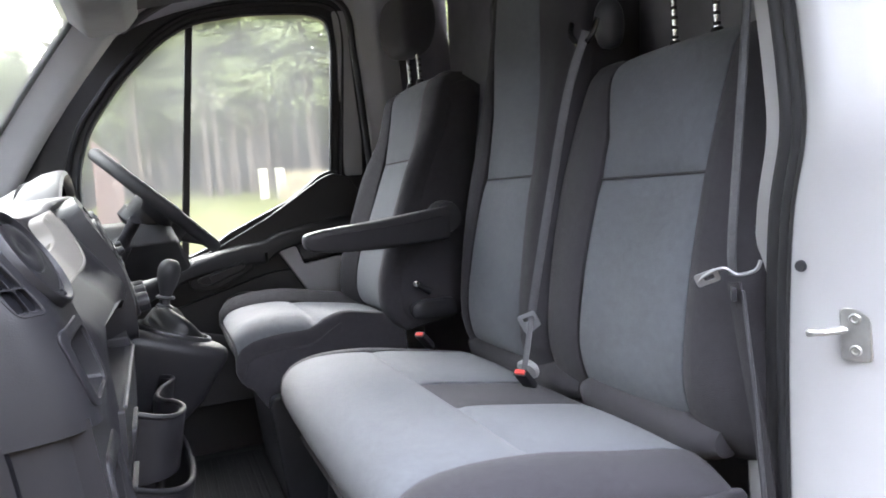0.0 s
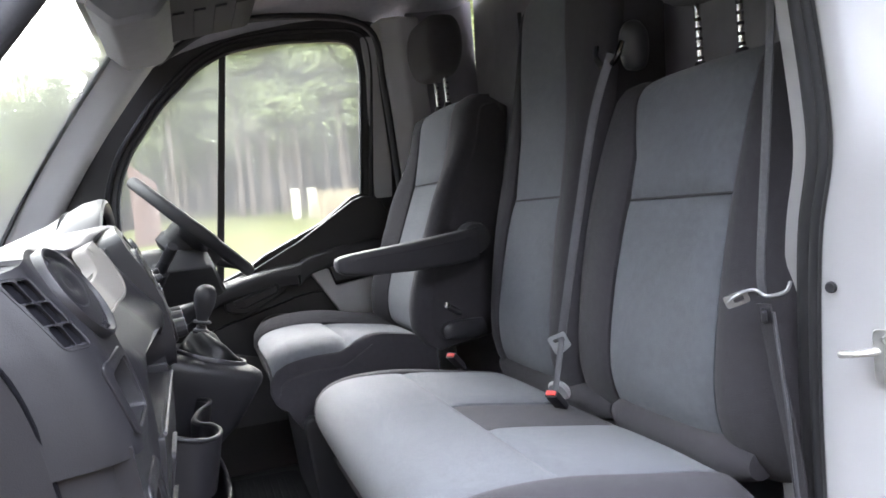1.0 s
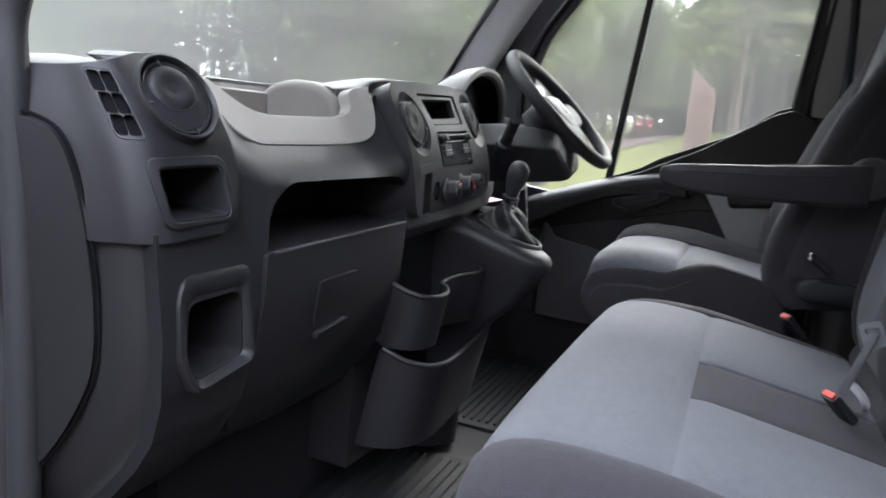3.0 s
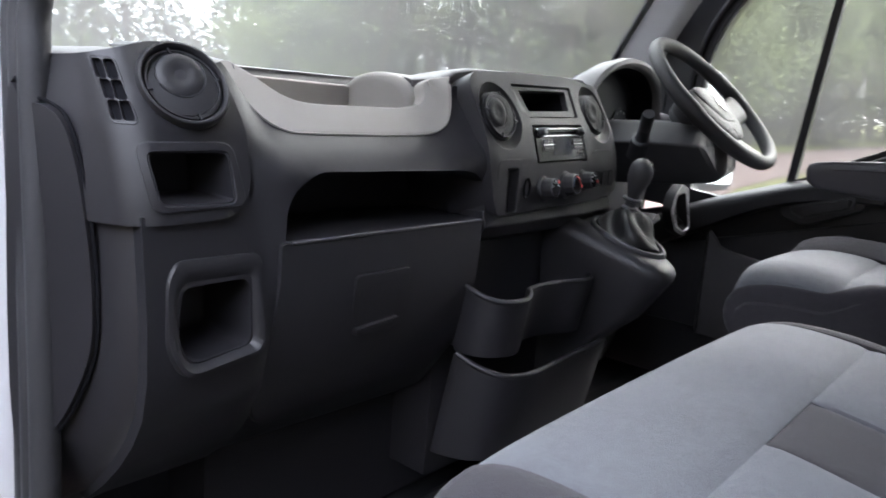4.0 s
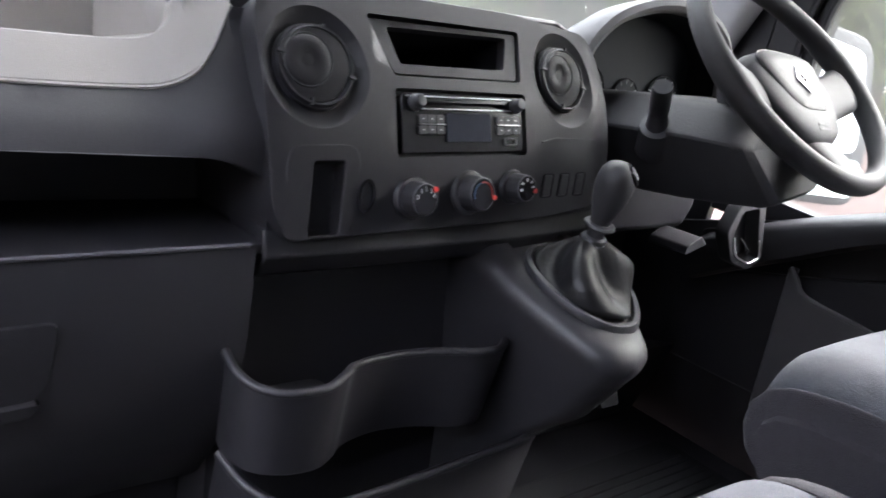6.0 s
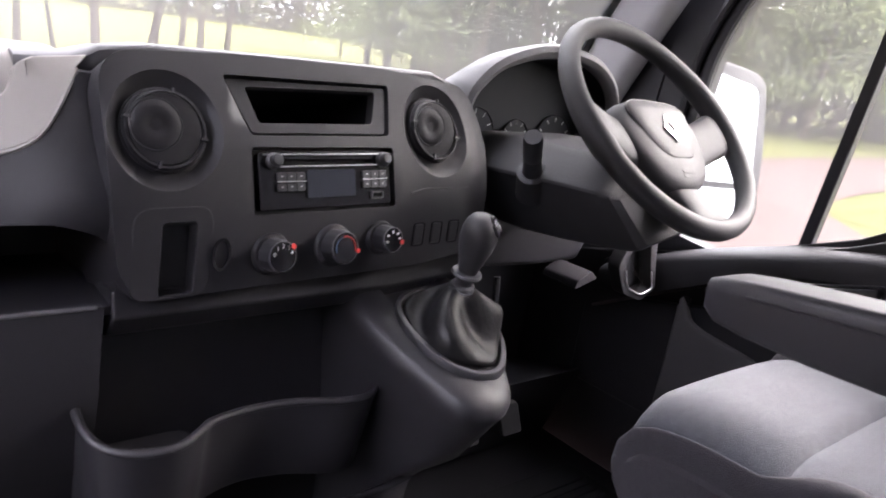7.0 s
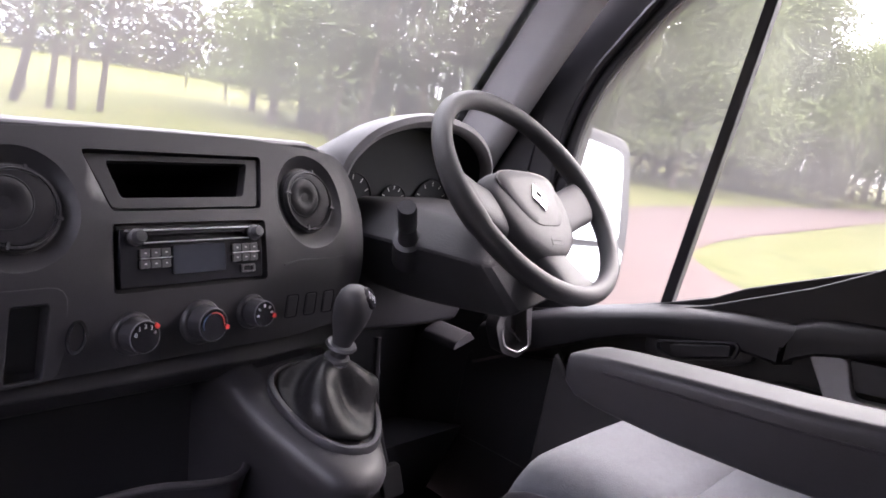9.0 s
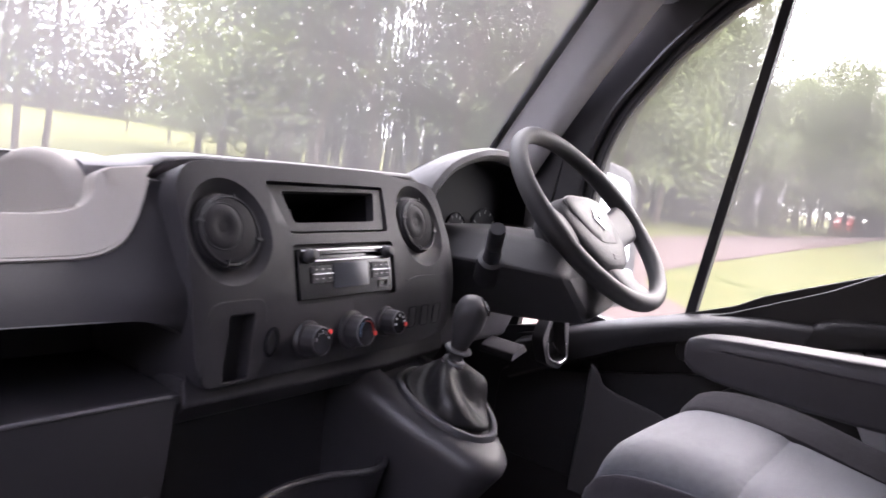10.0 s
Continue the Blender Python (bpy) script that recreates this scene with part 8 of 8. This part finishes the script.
def woods():
    pines = [pine(1, 11), pine(2, 12.5, 0.4), pine(3, 10, 0.3, 1.9)]
    random.seed(11)
    spots = []
    # the dense pine wood beyond the driver's window
    for k in range(64):
        az = random.uniform(-24, 1.0)
        r = random.uniform(38, 62) if k > 22 else random.uniform(37, 42)
        spots.append((*polar(az, r), random.uniform(0.95, 1.45)))
    # pines beyond the road
    for az, r, s in ((26.5, 27, 0.75), (24, 31, 0.85), (22.5, 28, 0.8), (21, 33, 0.95), (19.5, 30, 0.85), (18.5, 37, 1.0), (16.8, 38, 0.95), (15, 40, 0.95), (13.5, 44, 0.85), (12, 55, 0.8), (10.5, 62, 0.75), (9, 75, 0.85), (7.5, 80, 0.85), (6, 85, 0.9), (4.5, 85, 0.9), (3, 80, 1.0), (28, 29, 0.8), (30, 33, 0.9), (20.2, 40, 1.0), (17.6, 44, 1.0), (23.2, 38, 0.9), (1.8, 46, 1.0), (4.0, 50, 0.9)):
        spots.append((*polar(az, r), s))
    for k in range(16):
        spots.append((*polar(2.0 + 0.75 * k, random.uniform(46, 78)), random.uniform(0.75, 1.15)))
    random.seed(12)
    full = [pine(4, 10.5, 0.16, 2.4, 120, 1.35, 44, (0.35, 0.65, 0.95)), pine(5, 11.5, 0.20, 2.2, 120, 1.35, 44, (0.35, 0.65, 0.95))]
    near = [s for s in spots[64:]]
    plant(pines, spots[:64])
    plant(full, near)
    bares = [bare_tree(21, 8.5, 0.078, 0), bare_tree(22, 9.5, 0.095, 14), bare_tree(23, 7.5, 0.062, 0, 1.2), bare_tree(24, 9.0, 0.075, 26, 1.2)]
    random.seed(13)
    # a row of dark trunks, then the open field with a small tree
    spots = [(*polar(az, r), k) for az, r, k in ((75.0, 17, 1.35), (71.8, 19, 1.15), (70.9, 23, 1.0), (69.5, 18, 1.1), (68.0, 18.5, 1.15), (66.2, 19, 0.9), (77.6, 20, 1.0), (80, 18, 1.2), (84, 21, 1.1), (88, 19, 1.2), (60.5, 46, 1.0), (57.6, 38, 0.9))]
    # the closer stand of slender trees
    for k in range(46):
        az = random.uniform(27, 51)
        spots.append((*polar(az, random.uniform(20, 36)), random.uniform(0.9, 1.45)))
    for k in range(16):
        spots.append((*polar(random.uniform(90, 180), random.uniform(14, 30)), random.uniform(0.8, 1.3)))
    plant(bares, spots)
    ahead = [pine(6, 9.5, 0.06, 2.6, 90, 1.2, 44, (0.35, 0.65, 0.95)), pine(7, 8.5, 0.10, 2.2, 90, 1.2, 44, (0.35, 0.65, 0.95))]
    random.seed(18)
    plant(ahead, [(*polar(az, r), k) for az, r, k in ((54.0, 25, 1.0), (51.8, 27, 1.15), (55.6, 31, 0.9), (50.3, 24, 0.8), (43.5, 33, 1.2), (38.0, 29, 1.1), (34.5, 31, 1.2), (46.5, 36, 1.1))])
    # thicket of thin straight stems
    random.seed(17)
    st = bmesh.new()
    for k in range(330):
        az = random.uniform(27, 52) if k < 210 else random.uniform(52, 95)
        x, y = polar(az, random.uniform(24, 42) if k < 210 else random.uniform(70, 95))
        h = random.uniform(8, 14)
        top = Vector((x + random.uniform(-0.9, 0.9), y + random.uniform(-0.9, 0.9), rise(x, y) + h))
        limb(st, (x, y, rise(x, y) - 0.1), top, random.uniform(0.035, 0.09), 0.015, 4, 0.2)
        for _ in range(7):
            q = Vector((x, y, rise(x, y))).lerp(top, random.uniform(0.3, 1.0))
            a = random.uniform(0, 6.28)
            ln = random.uniform(0.5, 1.6)
            limb(st, q, q + Vector((math.cos(a) * ln, math.sin(a) * ln, ln * random.uniform(0.2, 1.1))), 0.02, 0.006, 3, 0.1)
    f = part("stem_thicket", st, TWIG)
    tagged(f, "thicket of thin leafless birch stems ahead of the van", "woodland", kind="stuff")
    # far wood closing the distance, and undergrowth
    random.seed(15)
    # unseen wood on the passenger's side, added to hold back sky light
    bl = bmesh.new()
    for k in range(2200):
        az = random.uniform(112, 258)
        r = random.uniform(24, 40)
        x, y = polar(az, r)
        leaf_clump(bl, (x, y, random.uniform(0.2, 9.5)), 2.6, 9, 1.0)
    for k in range(2900):
        az = random.uniform(102, 262)
        x, y = polar(az, random.uniform(6.5, 9))
        # lower in the middle, to let more light through to the centre console
        top = 8.5 - 5.3 * smooth01((az - 150) / 20) * smooth01((240 - az) / 20)
        leaf_clump(bl, (x, y, random.uniform(0.1, top)), 1.1, 12, 1.0)
    f = part("surrounding_wood", bl, TWIG, smooth=False)
    tagged(f, "unseen wood on the passenger's side, added to hold back sky light", "woodland", kind="stuff")
    random.seed(14)
    bl = bmesh.new()
    for k in range(1300):
        az = random.uniform(-30, 100) if k < 900 else random.uniform(11, 32)
        r = random.uniform(64, 95) if az < 30 else random.uniform(80, 105)
        x, y = polar(az, r)
        top = 13 if az < 2 else (8 if az < 11 else 9 if az < 30 else 11)
        leaf_clump(bl, (x, y, rise(x, y) + random.uniform(0, top)), 2.6, 34, 1.0, 0.42)
    for k in range(1000):
        az = random.uniform(51, 104)
        x, y = polar(az, random.uniform(85, 112))
        leaf_clump(bl, (x, y, rise(x, y) + 25 * random.random() ** 1.2), 3.4, 44, 1.0, 0.62)
    f = part("far_wood", bl, TWIG, smooth=False)
    tagged(f, "hazy grey-green wood in the distance", "woodland", kind="stuff")
    bl = bmesh.new()
    for k in range(420):
        az = random.uniform(-24, 1.5)
        x, y = polar(az, random.uniform(40, 58))
        leaf_clump(bl, (x, y, rise(x, y) + random.uniform(2.5, 14)), random.uniform(1.3, 2.2), 90, 0.55, 0.32)
    f = part("pine_canopy", bl, NEEDLE, smooth=False)
    tagged(f, "dense dark pine canopy behind the field", "woodland", kind="stuff")
    # dark clumps behind the trunks, painted shade for the depth of the wood
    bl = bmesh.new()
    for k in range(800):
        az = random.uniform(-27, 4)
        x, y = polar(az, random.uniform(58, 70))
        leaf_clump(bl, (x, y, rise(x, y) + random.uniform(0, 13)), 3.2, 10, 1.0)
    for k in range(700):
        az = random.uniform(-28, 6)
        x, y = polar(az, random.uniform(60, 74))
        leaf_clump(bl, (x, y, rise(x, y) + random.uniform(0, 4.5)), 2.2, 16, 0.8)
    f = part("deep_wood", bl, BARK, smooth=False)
    tagged(f, "dark clumps standing for the shade between the pine trunks", "woodland", kind="stuff")
    bl = bmesh.new()
    for k in range(420):
        az = random.uniform(11, 31)
        r = random.uniform(34, 48)
        x, y = polar(az, r)
        leaf_clump(bl, (x, y, rise(x, y) + random.uniform(0.2, 3.2)), 1.3, 30, 0.9, 0.5)
    f = part("brushwood", bl, TWIG, smooth=False)
    tagged(f, "brown leafless brushwood among the far trees", "undergrowth", kind="stuff")


woods()


def small_outside():
    # pale gate posts by the wood
    for az in (-8.4, -9.7):
        x, y = polar(az, 33)
        p = thing("gate_post", (x, y, rise(x, y)), "pale weathered timber gate post in the grass", "post", group="gate posts")
        bm = bmesh.new()
        prism(bm, rpoly([(-0.2, -0.2), (0.2, -0.2), (0.2, 0.2), (-0.2, 0.2)], 0.04, 2), lambda u, v, w: (x + u, y + v, rise(x, y) + w + 0.12 * u * (w > 1)), -0.2, 1.35)
        part("post", bm, POSTW, p)
    random.seed(31)
    bm = bmesh.new()
    for k in range(900):
        x, y = polar(random.uniform(-13.5, -9.6), random.uniform(32, 35))
        h = random.uniform(0.6, 1.4)
        z = rise(x, y)
        lim = Vector((random.uniform(-0.2, 0.2), random.uniform(-0.2, 0.2), h))
        w = 0.02
        v = [bm.verts.new(q) for q in ((x - w, y - w, z - 0.1), (x + w, y + w, z - 0.1), (x + lim.x, y + lim.y, z + h))]
        bm.faces.new(v)
    r = part("reeds", bm, REED, smooth=False)
    tagged(r, "clump of tall dry reeds beside the posts", "reeds", kind="stuff")
    # brown boarded shelter end
    x, y = polar(2.9, 27)
    s = thing("board_shelter", (x, y, rise(x, y)), "dark brown boarded shelter with a slanting top", "shelter")
    for k in range(5):
        bm = bmesh.new()
        yy = y - 0.45 + 0.18 * k
        prism(bm, [(yy, -0.2), (yy + 0.172, -0.2), (yy + 0.172, 2.35 + 0.16 * k), (yy, 2.2 + 0.16 * k)], lambda u, v, w: (x + w, u, rise(x, y) + v), 0, 0.35)
        part("board", bm, BROWN, s, bevel=0.006)
    # far parked car
    cx, cy = polar(7.2, 62)
    c = thing("parked_car", (cx, cy, 0), "small orange-red car far off on the road", "car")
    z0 = rise(cx, cy)
    bm = bmesh.new()
    rings = []
    for yy, s in ((-0.8, 0.9), (-0.7, 1.0), (0.7, 1.0), (0.8, 0.9)):
        rings.append([(cx + u * s, cy + yy, z0 + v) for u, v in ((-1.9, 0.3), (-1.9, 0.75), (-1.1, 0.9), (-0.6, 1.35), (0.8, 1.38), (1.4, 0.95), (1.9, 0.85), (1.95, 0.3))])
    loft(bm, rings)
    part("body", bm, RED, c, bevel=0.05)
    bm = bmesh.new()
    prism(bm, [(-0.95, 0.95), (-0.55, 1.28), (0.75, 1.30), (1.2, 0.98)], lambda u, v, w: (cx + u, cy + w, z0 + v), -0.815, 0.815)
    part("windows", bm, GLOSSBLACK, c)
    for u in (-1.2, 1.2):
        for w in (-0.75, 0.75):
            bm = bmesh.new()
            lathe(bm, [(0.32, -0.1), (0.32, 0.1)], Matrix.Translation((cx + u, cy + w, z0 + 0.32)) @ pose(0, 0, 0, 90, 0, 0), 18)
            part("wheel", bm, RUBBER, c)


small_outside()
